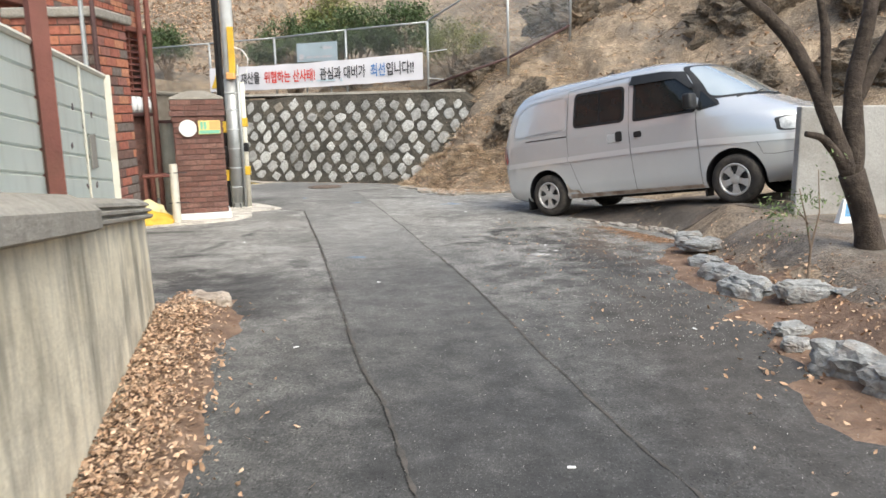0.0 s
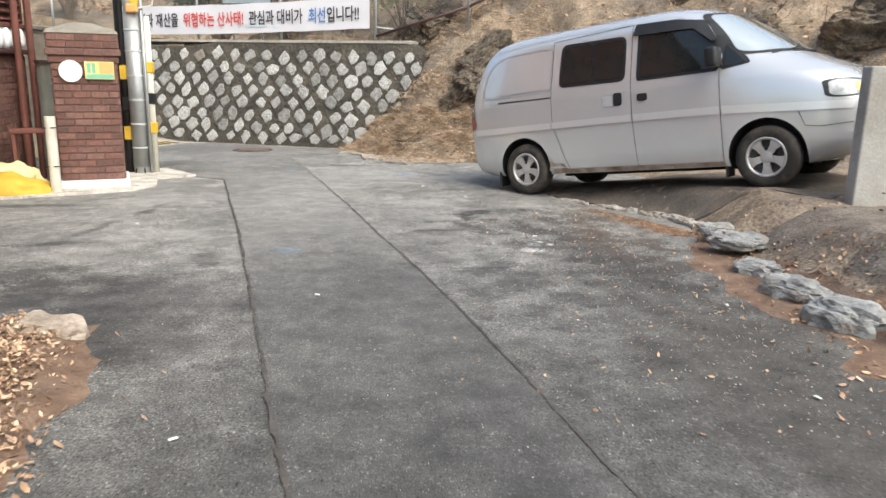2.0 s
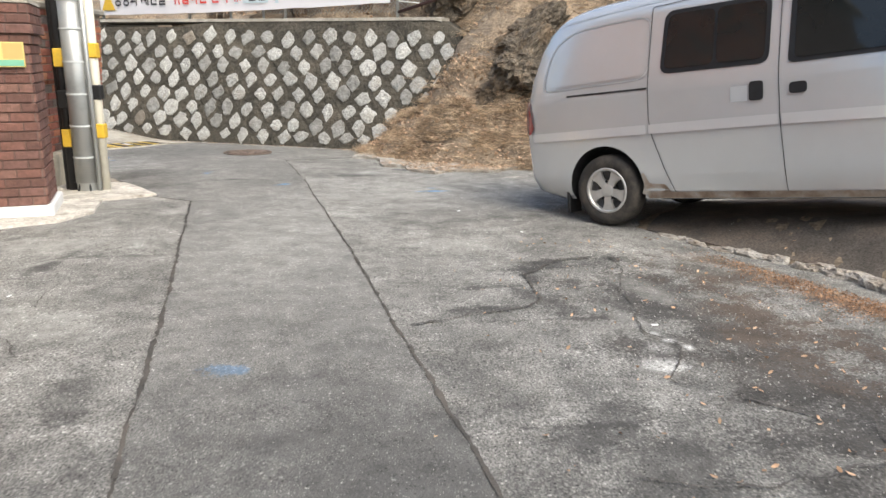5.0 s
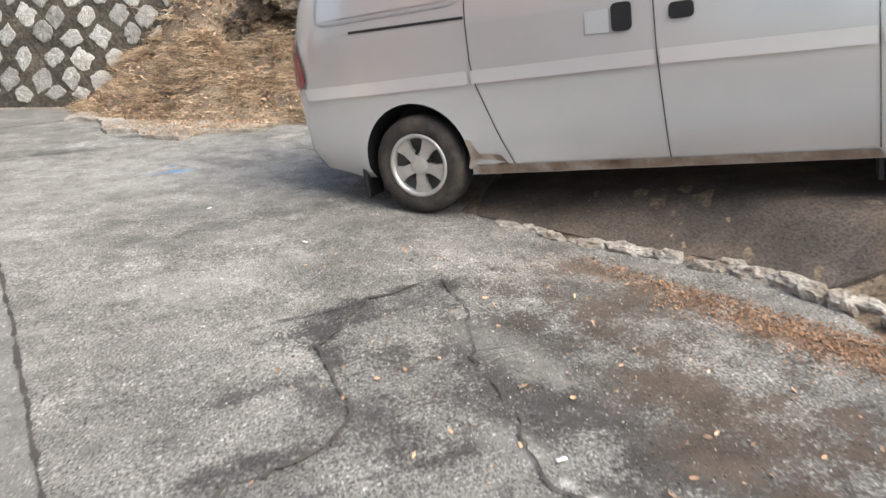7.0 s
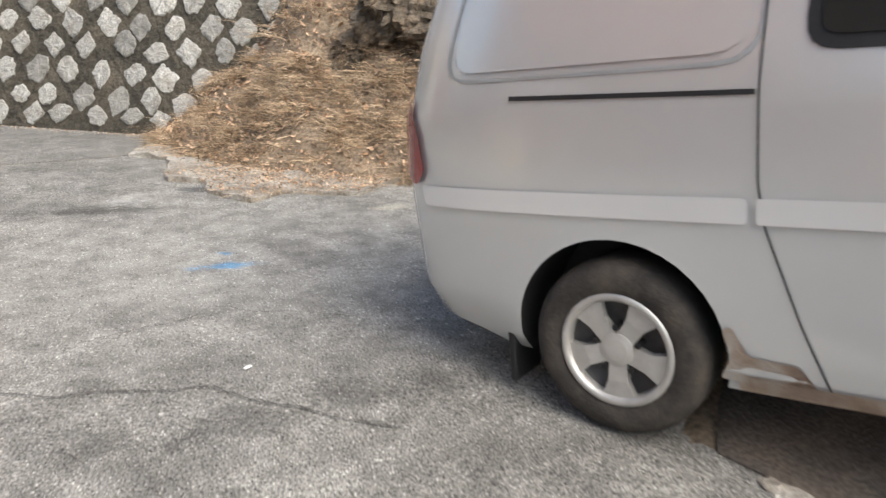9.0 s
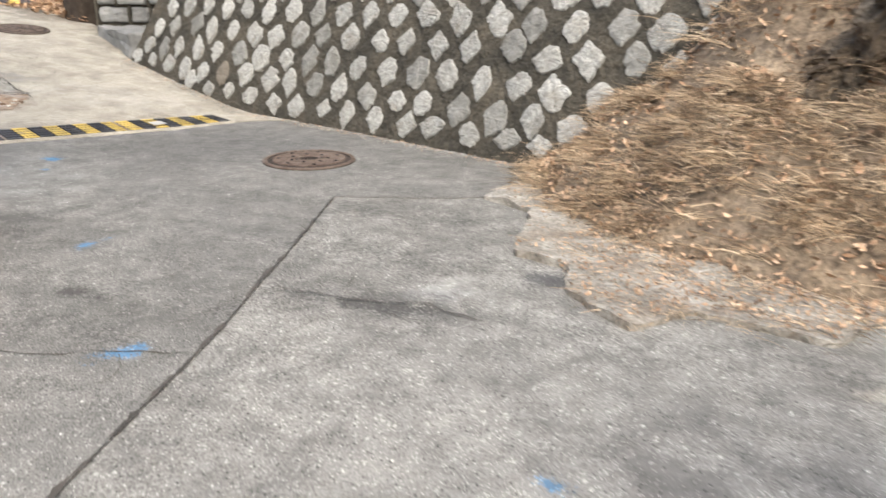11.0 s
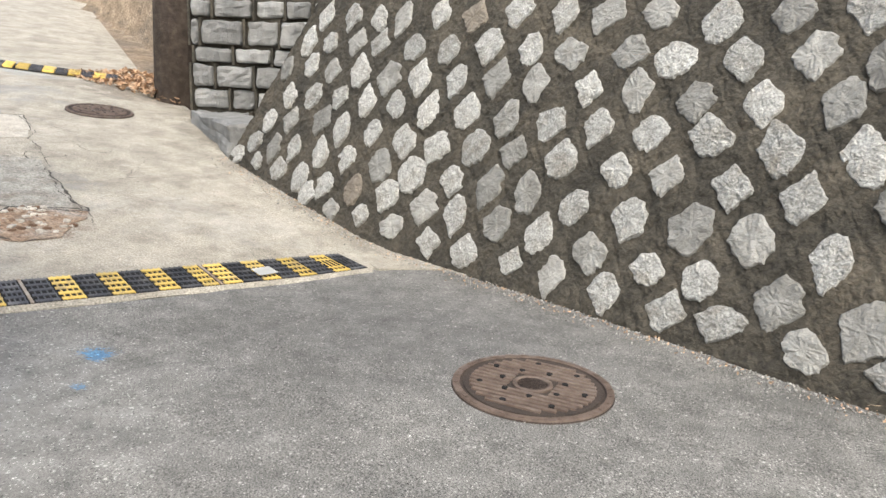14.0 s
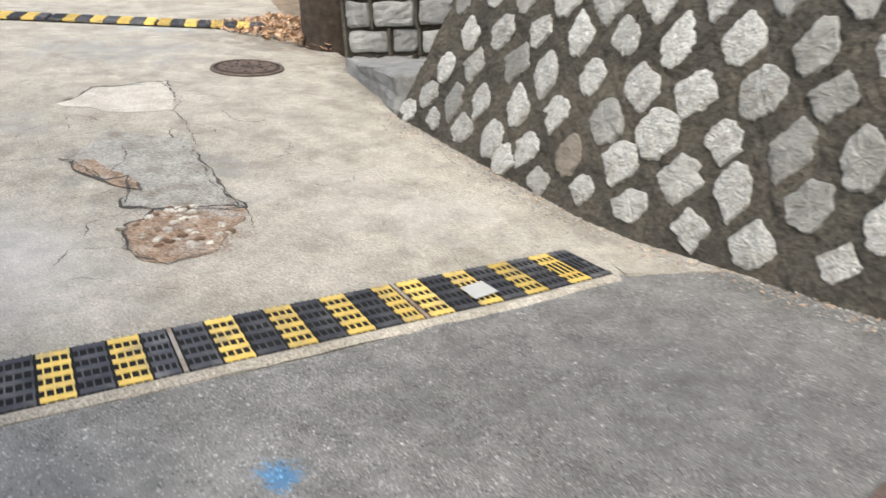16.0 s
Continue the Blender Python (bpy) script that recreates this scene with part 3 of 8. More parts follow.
# near-black shade painted into slots and vent holes; colours the underbody too
SHADE_BLACK = mat("shade_black", [(0.006, 0.006, 0.006), (0.016, 0.015, 0.014)], 9.0, 0.95, 0.2, 60)
WHITE = mat("white_paint", [(0.70, 0.70, 0.68), (0.80, 0.80, 0.78)], 4.0, 0.6, 0.1, 50, stain=(0.55, 0.52, 0.47), stain_scale=3, stain_amount=0.4)
CREAM = mat("cream_pipe", [(0.60, 0.57, 0.47), (0.70, 0.67, 0.57)], 5.0, 0.55, 0.1, 50, stain=(0.42, 0.38, 0.30), stain_scale=4)
CLOTH = mat("banner_cloth", [(0.70, 0.68, 0.70), (0.77, 0.75, 0.77)], 2.0, 0.75, 0.05, 80)
INK_BLACK = mat("banner_black", [(0.03, 0.03, 0.035), (0.05, 0.05, 0.055)], 5, 0.8, 0.0)
INK_RED = mat("banner_red", [(0.62, 0.05, 0.04), (0.70, 0.08, 0.06)], 5, 0.8, 0.0)
INK_BLUE = mat("banner_blue", [(0.08, 0.20, 0.45), (0.12, 0.26, 0.52)], 5, 0.8, 0.0)
SIGN_GREY = mat("sign_grey_blue", [(0.480, 0.585, 0.630), (0.600, 0.705, 0.750)], 2.0, 0.5, 0.0)
SIGN_GREEN = mat("plate_green", [(0.16, 0.42, 0.28), (0.22, 0.50, 0.34)], 3.0, 0.5, 0.0)
SIGN_YELLOW = mat("plate_yellow", [(0.72, 0.55, 0.18), (0.78, 0.62, 0.24)], 3.0, 0.5, 0.0)
SIGN_ORANGE = mat("plate_orange", [(0.75, 0.36, 0.12), (0.80, 0.42, 0.16)], 3.0, 0.5, 0.0)
BARK = mat("tree_bark", [(0.021, 0.015, 0.011), (0.044, 0.032, 0.023), (0.079, 0.061, 0.046)], 9.0, 0.9, 0.9, 30, stain=(0.08, 0.06, 0.05), stain_scale=3)
TWIG = mat("dry_twig", [(0.14, 0.10, 0.07), (0.24, 0.18, 0.13)], 6, 0.9, 0.2, island=0.3)
LEAF_GREEN = mat("evergreen_leaf", [(0.055, 0.085, 0.032), (0.09, 0.13, 0.045)], 3.0, 0.5, 0.0, island=0.5)
LEAF_YG = mat("yellow_green_leaf", [(0.13, 0.15, 0.045), (0.20, 0.21, 0.07)], 3.0, 0.6, 0.0, island=0.45)
LEAF_DEAD = mat("fallen_leaf", [(0.26, 0.145, 0.08), (0.42, 0.27, 0.165), (0.60, 0.45, 0.32)], 9.0, 0.85, 0.0, island=0.45)
STRAW = mat("dry_grass", [(0.19, 0.132, 0.086), (0.40, 0.298, 0.198), (0.66, 0.54, 0.395)], 3.0, 0.85, 0.0, island=0.8)
BED_LEAF = mat("bed_leaf", [(0.25, 0.145, 0.085), (0.42, 0.28, 0.18), (0.60, 0.46, 0.335)], 14.0, 0.85, 0.0, island=0.65)
LITTER = mat("pine_litter", [(0.102, 0.063, 0.041), (0.184, 0.115, 0.076), (0.276, 0.189, 0.132)], 5.0, 0.95, 0.9, 40, stain=(0.16, 0.12, 0.09), stain_scale=2)
CRACK = mat("crack_dirt", [(0.045, 0.042, 0.038), (0.075, 0.068, 0.06), (0.115, 0.10, 0.085)], 6.0, 0.95, 0.5, 60)
BLUE_PAINT = mat("blue_marking", [(0.10, 0.30, 0.55), (0.17, 0.39, 0.64)], 12.0, 0.8, 0.3, 90, stain=(0.17, 0.17, 0.17), stain_scale=14, stain_amount=0.9)
PALE_CONC = mat("pale_kerb_concrete", [(0.386, 0.354, 0.302), (0.592, 0.554, 0.490), (0.747, 0.708, 0.637)], 9.0, 0.95, 1.0, 45, stain=(0.22, 0.185, 0.14), stain_scale=4, stain_amount=0.75, speck=0.3)
GREY_STONE = mat("grey_boulder", [(0.150, 0.150, 0.143), (0.270, 0.271, 0.259), (0.390, 0.394, 0.379)], 7.0, 0.9, 0.7, 45, stain=(0.18, 0.13, 0.095), stain_scale=5, stain_amount=0.6, speck=0.2)
BLOCK = mat("grey_block", [(0.17, 0.17, 0.165), (0.26, 0.258, 0.25), (0.34, 0.335, 0.325)], 6.0, 0.9, 0.8, 40, vary=0.25)
CLOTH_YELLOW = mat("yellow_tarp", [(0.50, 0.30, 0.03), (0.62, 0.42, 0.06)], 4.0, 0.7, 0.3, 30)
CLOTH_PALE = mat("pale_yellow_bag", [(0.60, 0.54, 0.25), (0.70, 0.64, 0.38)], 4.0, 0.7, 0.3, 30)
CABLE = mat("black_cable", [(0.02, 0.02, 0.022), (0.035, 0.035, 0.037)], 5, 0.6, 0.0)
TANK = mat("grey_green_metal", [(0.20, 0.21, 0.185), (0.28, 0.285, 0.25)], 4.0, 0.6, 0.2, 50, stain=(0.17, 0.12, 0.08), stain_scale=3)


def add_streaks(m, colour, amount, s=7.0):
    """Lays dark runs of rain dirt down an upright surface."""
    N, L = m.node_tree.nodes, m.node_tree.links
    base = N["Principled BSDF"].inputs["Base Color"]
    out = base.links[0].from_socket
    geo, mp, n = N.new("ShaderNodeNewGeometry"), N.new("ShaderNodeMapping"), N.new("ShaderNodeTexNoise")
    mp.inputs["Scale"].default_value = (s, s, s * 0.2)
    n.inputs["Scale"].default_value, n.inputs["Detail"].default_value, n.inputs["Roughness"].default_value = 1.0, 7, 0.62
    L.new(geo.outputs["Position"], mp.inputs["Vector"])
    L.new(mp.outputs["Vector"], n.inputs["Vector"])
    mr = N.new("ShaderNodeMapRange")
    mr.inputs["From Min"].default_value, mr.inputs["From Max"].default_value = 0.5, 0.7
    mr.inputs["To Max"].default_value = amount
    L.new(n.outputs["Fac"], mr.inputs["Value"])
    mx = N.new("ShaderNodeMix")
    mx.data_type = 'RGBA'
    L.new(mr.outputs["Result"], mx.inputs["Factor"])
    L.new(out, mx.inputs["A"])
    mx.inputs["B"].default_value = (*colour, 1)
    L.new(mx.outputs["Result"], base)


add_streaks(PLASTER, (0.17, 0.155, 0.12), 0.8, 4.0)
add_streaks(PLASTER, (0.30, 0.275, 0.215), 0.6, 9.0)
add_streaks(COPING, (0.13, 0.118, 0.09), 0.35, 11.0)
add_streaks(PANEL, (0.45, 0.46, 0.40), 0.3, 9.0)


def brick_mat(name, colours):
    m = mat(name, [(0.5, 0.5, 0.5), (0.5, 0.5, 0.5)], 14, 0.85, 0.5, 70)
    nt = m.node_tree
    N, L = nt.nodes, nt.links
    info = N.new("ShaderNodeObjectInfo")
    geo = N.new("ShaderNodeNewGeometry")
    add = N.new("ShaderNodeMath")
    add.operation = 'ADD'
    L.new(info.outputs["Random"], add.inputs[0])
    L.new(geo.outputs["Random Per Island"], add.inputs[1])
    fr = N.new("ShaderNodeMath")
    fr.operation = 'FRACT'
    L.new(add.outputs[0], fr.inputs[0])
    ramp = N.new("ShaderNodeValToRGB")
    ramp.color_ramp.interpolation = 'CONSTANT'
    e = ramp.color_ramp.elements
    while len(e) < len(colours):
        e.new(0.5)
    for i, c in enumerate(colours):
        e[i].position = i / len(colours)
        e[i].color = (*c, 1)
    L.new(fr.outputs[0], ramp.inputs["Fac"])
    n = N.new("ShaderNodeTexNoise")
    n.inputs["Scale"].default_value = 25
    n.inputs["Detail"].default_value = 5
    L.new(geo.outputs["Position"], n.inputs["Vector"])
    mr = N.new("ShaderNodeMapRange")
    mr.inputs["From Min"].default_value, mr.inputs["From Max"].default_value = 0.25, 0.75
    mr.inputs["To Min"].default_value, mr.inputs["To Max"].default_value = 0.7, 1.3
    L.new(n.outputs["Fac"], mr.inputs["Value"])
    hs = N.new("ShaderNodeHueSaturation")
    L.new(ramp.outputs["Color"], hs.inputs["Color"])
    L.new(mr.outputs["Result"], hs.inputs["Value"])
    L.new(hs.outputs["Color"], N["Principled BSDF"].inputs["Base Color"])
    return m


BRICK_ORANGE = brick_mat("orange_brick", [(0.36, 0.125, 0.08), (0.43, 0.17, 0.095), (0.31, 0.11, 0.075), (0.35, 0.13, 0.085), (0.17, 0.095, 0.075), (0.44, 0.20, 0.115), (0.28, 0.125, 0.095), (0.17, 0.135, 0.115)])
BRICK_DARK = brick_mat("dark_brick", [(0.155, 0.076, 0.06), (0.185, 0.09, 0.07), (0.135, 0.07, 0.056), (0.17, 0.09, 0.074), (0.205, 0.11, 0.086)])
JOINT = mat("brick_joint", [(0.27, 0.235, 0.19), (0.36, 0.32, 0.265)], 8, 0.95, 0.5, 60, stain=(0.13, 0.11, 0.09), stain_scale=3)
JOINT_DARK = mat("dark_brick_joint", [(0.13, 0.085, 0.07), (0.19, 0.13, 0.11)], 8, 0.95, 0.4, 60)


def empty(name, at=(0, 0, 0), rz=0.0):
    ob = new(name)
    ob.matrix_world = pose(*at, 0, 0, rz)
    return ob


def patch(bm, poly, step, place):
    """A skin over the outline, each point of it set in space by place(u, v)."""
    pts, faces = filled(ragged(poly, min(step, 0.06), 0.0), step)
    vs = [bm.verts.new(place(p.x, p.y)) for p in pts]
    for f in faces:
        try:
            bm.faces.new([vs[i] for i in f])
        except ValueError:
            pass


def rounded(poly, r, n=4):
    out = []
    m = len(poly)
    for i in range(m):
        p, a, b = Vector(poly[i]), Vector(poly[i - 1]), Vector(poly[(i + 1) % m])
        da, db = (a - p), (b - p)
        ra, rb = min(r, da.length * 0.45), min(r, db.length * 0.45)
        q0, q1 = p + da.normalized() * ra, p + db.normalized() * rb
        for k in range(n + 1):
            s = k / n
            q = q0 * (1 - s) ** 2 + p * 2 * s * (1 - s) + q1 * s * s
            out.append((q.x, q.y))
    return out


def thick(bm, by):
    """Gives an open skin a thickness behind it."""
    r = bmesh.ops.solidify(bm, geom=bm.faces[:], thickness=by)


# ---- parked van ----
def interp(table, v):
    for (a, fa), (b, fb) in zip(table, table[1:]):
        if v <= b:
            s = max(0.0, (v - a) / (b - a))
            return fa + (fb - fa) * s
    return table[-1][1]


XR = [(-0.08, -0.75), (0.0, -0.96), (0.12, -1.03), (0.5, -1.06), (0.8, -1.05), (1.1, -0.97), (1.35, -0.86), (1.5, -0.75), (1.62, -0.6), (1.7, -0.40), (1.745, -0.18), (1.765, 0.1)]
XF = [(-0.08, 3.70), (0.0, 3.86), (0.12, 3.95), (0.4, 3.97), (0.55, 3.96), (0.68, 3.93), (0.76, 3.88), (0.84, 3.79), (0.92, 3.64), (1.0, 3.46), (1.06, 3.33), (1.12, 3.22), (1.3, 2.97), (1.5, 2.68), (1.6, 2.52), (1.68, 2.32), (1.73, 2.05), (1.755, 1.65), (1.765, 1.3)]
HW = [(-0.08, 0.84), (0.0, 0.875), (0.15, 0.892), (0.45, 0.90), (0.6, 0.898), (0.85, 0.885), (1.0, 0.865), (1.5, 0.775), (1.58, 0.75), (1.64, 0.70), (1.69, 0.60), (1.73, 0.46), (1.755, 0.28), (1.765, 0.12)]
XM = 1.45


def front_round(z):
    """How square the nose is in plan: blunt low down, more rounded at the windscreen."""
    return 5.0 - 1.5 * smooth01((z - 0.65) / 0.4)


def van_half(x, z):
    """Half width of the body at x along it and z above the hubs."""
    xf, xr, hw = interp(XF, z), interp(XR, z), interp(HW, z)
    X, n = ((x - XM) / (xf - XM), front_round(z)) if x > XM else ((XM - x) / (XM - xr), 7.0)
    X = min(0.999, max(0.0, X))
    return hw * (1 - X ** n) ** (1 / n)


def van_front(y, z):
    Y = min(0.995, abs(y - 0.9) / interp(HW, z))
    e = front_round(z)
    return XM + (interp(XF, z) - XM) * (1 - Y ** e) ** (1 / e)


def van_side(x, z, out=0.0):
    return Vector((x, 0.9 - van_half(x, z) - out, z))


def body_ring(z, n=240):
    xf, xr, hw = interp(XF, z), interp(XR, z), interp(HW, z)
    pts = []
    for k in range(n):
        a = 2 * math.pi * k / n
        c, s = math.cos(a), math.sin(a)
        e = front_round(z) if c > 0 else 7.0
        r = 1.0 / ((abs(c) ** e + abs(s) ** e) ** (1 / e))
        X, Y = c * r, s * r
        pts.append((XM + X * ((xf - XM) if c > 0 else (XM - xr)), 0.9 + Y * hw, z))
    return pts


def van_body():
    bm = bmesh.new()
    zs = sorted({z for table in (XR, XF, HW) for z, _ in table if z < 1.762} | {0.25, 0.32, 0.95, 1.2, 1.4, 1.45})
    rings = [[bm.verts.new(p) for p in body_ring(z)] for z in zs]
    n = len(rings[0])
    for a, b in zip(rings, rings[1:]):
        for k in range(n):
            bm.faces.new((a[k], a[(k + 1) % n], b[(k + 1) % n], b[k]))
    top = bm.verts.new((0.75, 0.9, 1.768))
    for k in range(n):
        bm.faces.new((rings[-1][k], rings[-1][(k + 1) % n], top))
    bm.faces.new(rings[0][::-1])
    bmesh.ops.recalc_face_normals(bm, faces=bm.faces)
    return bm


def cut_arches(ob):
    """Opens the four wheel arches in the body."""
    for x in (0.0, 3.08):
        for y in (0.12, 1.68):
            bm = bmesh.new()
            tube(bm, [(x, y - 0.32, 0.02), (x, y + 0.24, 0.02)] if y < 1 else [(x, y - 0.24, 0.02), (x, y + 0.32, 0.02)], 0.392, 40)
            bmesh.ops.recalc_face_normals(bm, faces=bm.faces)
            me = bpy.data.meshes.new("cutter")
            bm.to_mesh(me)
            bm.free()
            me.materials.append(BLACK)
            cutter = new("cutter", me)
            mod = ob.modifiers.new("arch", 'BOOLEAN')
            mod.operation, mod.object, mod.solver = 'DIFFERENCE', cutter, 'EXACT'
            mod.material_mode = 'TRANSFER'
            bpy.context.view_layer.update()
            made = bpy.data.meshes.new_from_object(ob.evaluated_get(bpy.context.evaluated_depsgraph_get()))
            ob.modifiers.clear()
            ob.data = made
            bpy.data.objects.remove(cutter)


def lathe(bm, profile, seg=40, axis='y'):
    """Turns (radius, along) pairs about the y axis."""
    rings = []
    for r, h in profile:
        rings.append([bm.verts.new((r * math.cos(2 * math.pi * k / seg), h, r * math.sin(2 * math.pi * k / seg))) for k in range(seg)])
    for a, b in zip(rings, rings[1:]):
        for k in range(seg):
            bm.faces.new((a[k], a[(k + 1) % seg], b[(k + 1) % seg], b[k]))
    return rings


def van_wheel(parent, x, y, side):
    """One wheel; side is -1 with its face to -y."""
    bm = bmesh.new()
    lathe(bm, [(0.205, 0.0), (0.225, -0.012), (0.27, -0.018), (0.305, -0.008), (0.325, 0.02), (0.33, 0.06), (0.33, 0.14), (0.325, 0.175), (0.30, 0.2), (0.21, 0.2)])
    bmesh.ops.recalc_face_normals(bm, faces=bm.faces)
    w = part("wheel", bm, RUBBER, parent, "worn dark tyre on an alloy rim", True)
    w.matrix_basis = pose(x, y, 0, 0, 0, 0 if side < 0 else 180)
    bm = bmesh.new()
    lathe(bm, [(0.21, 0.0), (0.195, -0.006), (0.188, 0.01), (0.18, 0.06), (0.06, 0.07), (0.0005, 0.07)])
    bmesh.ops.recalc_face_normals(bm, faces=bm.faces)
    part("rim", bm, RIM_SHADE, w, "", True)
    bm = bmesh.new()
    lathe(bm, [(0.216, 0.0), (0.21, -0.012), (0.195, -0.014), (0.184, -0.002), (0.180, 0.03)])
    bmesh.ops.recalc_face_normals(bm, faces=bm.faces)
    part("rim_lip", bm, ALLOY, w, "", True)
    bm = bmesh.new()
    for k in range(5):
        a = 2 * math.pi * k / 5 + 0.3
        m = Matrix.Rotation(a, 4, 'Y')
        vs = [bm.verts.new(m @ Vector(p)) for p in ((0.03, 0.012, -0.034), (0.03, 0.012, 0.034), (0.12, 0.002, 0.037), (0.192, 0.006, 0.068), (0.192, 0.006, -0.068), (0.12, 0.002, -0.037))]
        vb = [bm.verts.new(v.co + Vector((0, 0.03, 0))) for v in vs]
        bm.faces.new(vs)
        for i in range(6):
            bm.faces.new((vs[i], vb[i], vb[(i + 1) % 6], vs[(i + 1) % 6]))
    lathe(bm, [(0.0005, -0.004), (0.04, -0.002), (0.062, 0.004), (0.066, 0.03)], 20)
    bmesh.ops.recalc_face_normals(bm, faces=bm.faces)
    part("spokes", bm, ALLOY, w, "five-spoke dull alloy spokes")
    for k in range(5):
        a = 2 * math.pi * k / 5 + 0.92
        bm = bmesh.new()
        tube(bm, [(0.085 * math.cos(a), 0.0, -0.085 * math.sin(a)), (0.085 * math.cos(a), 0.05, -0.085 * math.sin(a))], 0.012, 8)
        part("wheel_nut", bm, BLACK, w)


def seam(bm, line, width, out, place=None):
    """A narrow dark gap that follows the body's side."""
    pts = []
    for (x0, z0), (x1, z1) in zip(line, line[1:]):
        n = max(2, int(math.hypot(x1 - x0, z1 - z0) / 0.05))
        pts += [(x0 + (x1 - x0) * i / n, z0 + (z1 - z0) * i / n) for i in range(n)]
    pts.append(line[-1])
    prev = None
    for i, (x, z) in enumerate(pts):
        a, b = pts[max(0, i - 1)], pts[min(len(pts) - 1, i + 1)]
        d = Vector((b[0] - a[0], b[1] - a[1])).normalized()
        nx, nz = -d.y * width / 2, d.x * width / 2
        cur = (bm.verts.new(van_side(x + nx, z + nz, out)), bm.verts.new(van_side(x - nx, z - nz, out)))
        if prev:
            bm.faces.new((prev[0], prev[1], cur[1], cur[0]))
        prev = cur


def build_van():
    van = empty("van")
    body = part("body", van_body(), [PAINT, BLACK], van, "dusty silver painted body", True)
    cut_arches(body)
    body.data.polygons.foreach_set("use_smooth", [True] * len(body.data.polygons))
    body.data.set_sharp_from_angle(angle=radians(40))
    for x in (0.0, 3.08):
        van_wheel(van, x, 0.03, -1)
        van_wheel(van, x, 1.77, 1)

    def skin(name, poly, material, out=0.006, t=0.006, label="", r=0.05, parent=None, step=0.12):
        bm = bmesh.new()
        patch(bm, rounded(poly, r), step, lambda x, z: van_side(x, z, out))
        bmesh.ops.recalc_face_normals(bm, faces=bm.faces)
        ob = part(name, bm, material, parent or van, label, True)
        return ob
    side_window = skin("side_window", [(0.58, 0.99), (1.50, 0.97), (1.51, 1.49), (0.62, 1.51)], BLACK, 0.005, label="dark tinted sliding side window", r=0.09)
    skin("pane", [(0.62, 1.03), (1.05, 1.02), (1.06, 1.465), (0.66, 1.475)], GLASS_DARK, 0.011, r=0.06, parent=side_window)
    skin("pane", [(1.08, 1.02), (1.465, 1.01), (1.475, 1.455), (1.08, 1.465)], GLASS_DARK, 0.011, r=0.06, parent=side_window)
    front_window = skin("front_window", [(1.64, 0.95), (2.60, 0.95), (2.60, 1.26), (2.36, 1.51), (1.66, 1.55)], BLACK, 0.005, label="dark tinted front door window", r=0.05)
    skin("pane", [(1.69, 0.985), (2.555, 0.985), (2.555, 1.25), (2.34, 1.475), (1.70, 1.51)], GLASS_DARK, 0.011, r=0.04, parent=front_window)
    quarter_window = skin("quarter_window", [(2.625, 0.955), (2.92, 1.0), (2.88, 1.06), (2.625, 1.28)], BLACK, 0.005, r=0.03)
    skin("pane", [(2.65, 0.985), (2.87, 1.015), (2.65, 1.225)], GLASS_DARK, 0.011, r=0.02, parent=quarter_window)
    # rain visor over the front door window
    bm = bmesh.new()
    patch(bm, [(1.60, 1.47), (2.30, 1.45), (2.52, 1.28), (2.57, 1.30), (2.40, 1.53), (2.1, 1.58), (1.62, 1.60)], 0.1, lambda x, z: van_side(x, z, 0.012 + 0.05 * max(0.0, 1.56 - z) / 0.1 * 0.4))
    part("rain_visor", bm, BLACK, van, "black plastic rain visor", True)
    # raised blind panel behind the sliding door
    bp = skin("blind_panel", [(-0.66, 0.99), (0.44, 1.0), (0.46, 1.47), (-0.30, 1.455), (-0.54, 1.33)], PAINT, 0.006, r=0.12, label="pressed silver blind panel")
    outer = rounded([(-0.70, 0.96), (0.47, 0.97), (0.49, 1.50), (-0.32, 1.485), (-0.58, 1.35)], 0.13)
    bm = bmesh.new()
    seam(bm, outer + outer[:1], 0.012, 0.004)
    part("panel_crease", bm, GALV, bp)
    # body side moulding
    skin("side_moulding", [(-0.83, 0.485), (0.45, 0.495), (0.45, 0.575), (-0.85, 0.565)], BAND_HIGHLIGHT, 0.014, r=0.02, label="body side moulding, paler for its highlight", step=0.2)
    skin("side_moulding", [(0.475, 0.495), (1.575, 0.50), (1.57, 0.58), (0.475, 0.575)], BAND_HIGHLIGHT, 0.014, r=0.01, label="body side moulding, paler for its highlight", step=0.2)
    skin("side_moulding", [(1.60, 0.50), (2.615, 0.49), (2.615, 0.575), (1.60, 0.58)], BAND_HIGHLIGHT, 0.014, r=0.01, label="body side moulding, paler for its highlight", step=0.2)
    skin("side_moulding", [(2.64, 0.49), (3.86, 0.435), (3.88, 0.515), (2.64, 0.575)], BAND_HIGHLIGHT, 0.014, r=0.02, label="body side moulding, paler for its highlight", step=0.1)
    for line, name in (([(0.50, 1.56), (0.47, 0.90), (0.475, 0.62), (0.50, 0.48), (0.60, 0.2), (0.69, -0.02)], "door_gap"), ([(1.585, 1.60), (1.575, 0.9), (1.585, 0.55), (1.625, -0.02)], "door_gap"), ([(2.61, 0.95), (2.625, 0.5), (2.64, -0.02)], "door_gap"), ([(-0.38, 0.895), (0.46, 0.885)], "slide_rail"), ([(0.5, 1.565), (1.58, 1.60)], "door_gap"), ([(-0.6, 1.56), (0.8, 1.625), (2.2, 1.585)], "roof_gutter"), ([(3.40, 0.45), (3.46, 0.30), (3.60, 0.28), (3.86, 0.30)], "bumper_gap")):
        bm = bmesh.new()
        seam(bm, line, 0.016 if name == "slide_rail" else 0.006, 0.006)
        part(name, bm, BLACK if name != "roof_gutter" else GALV, van)
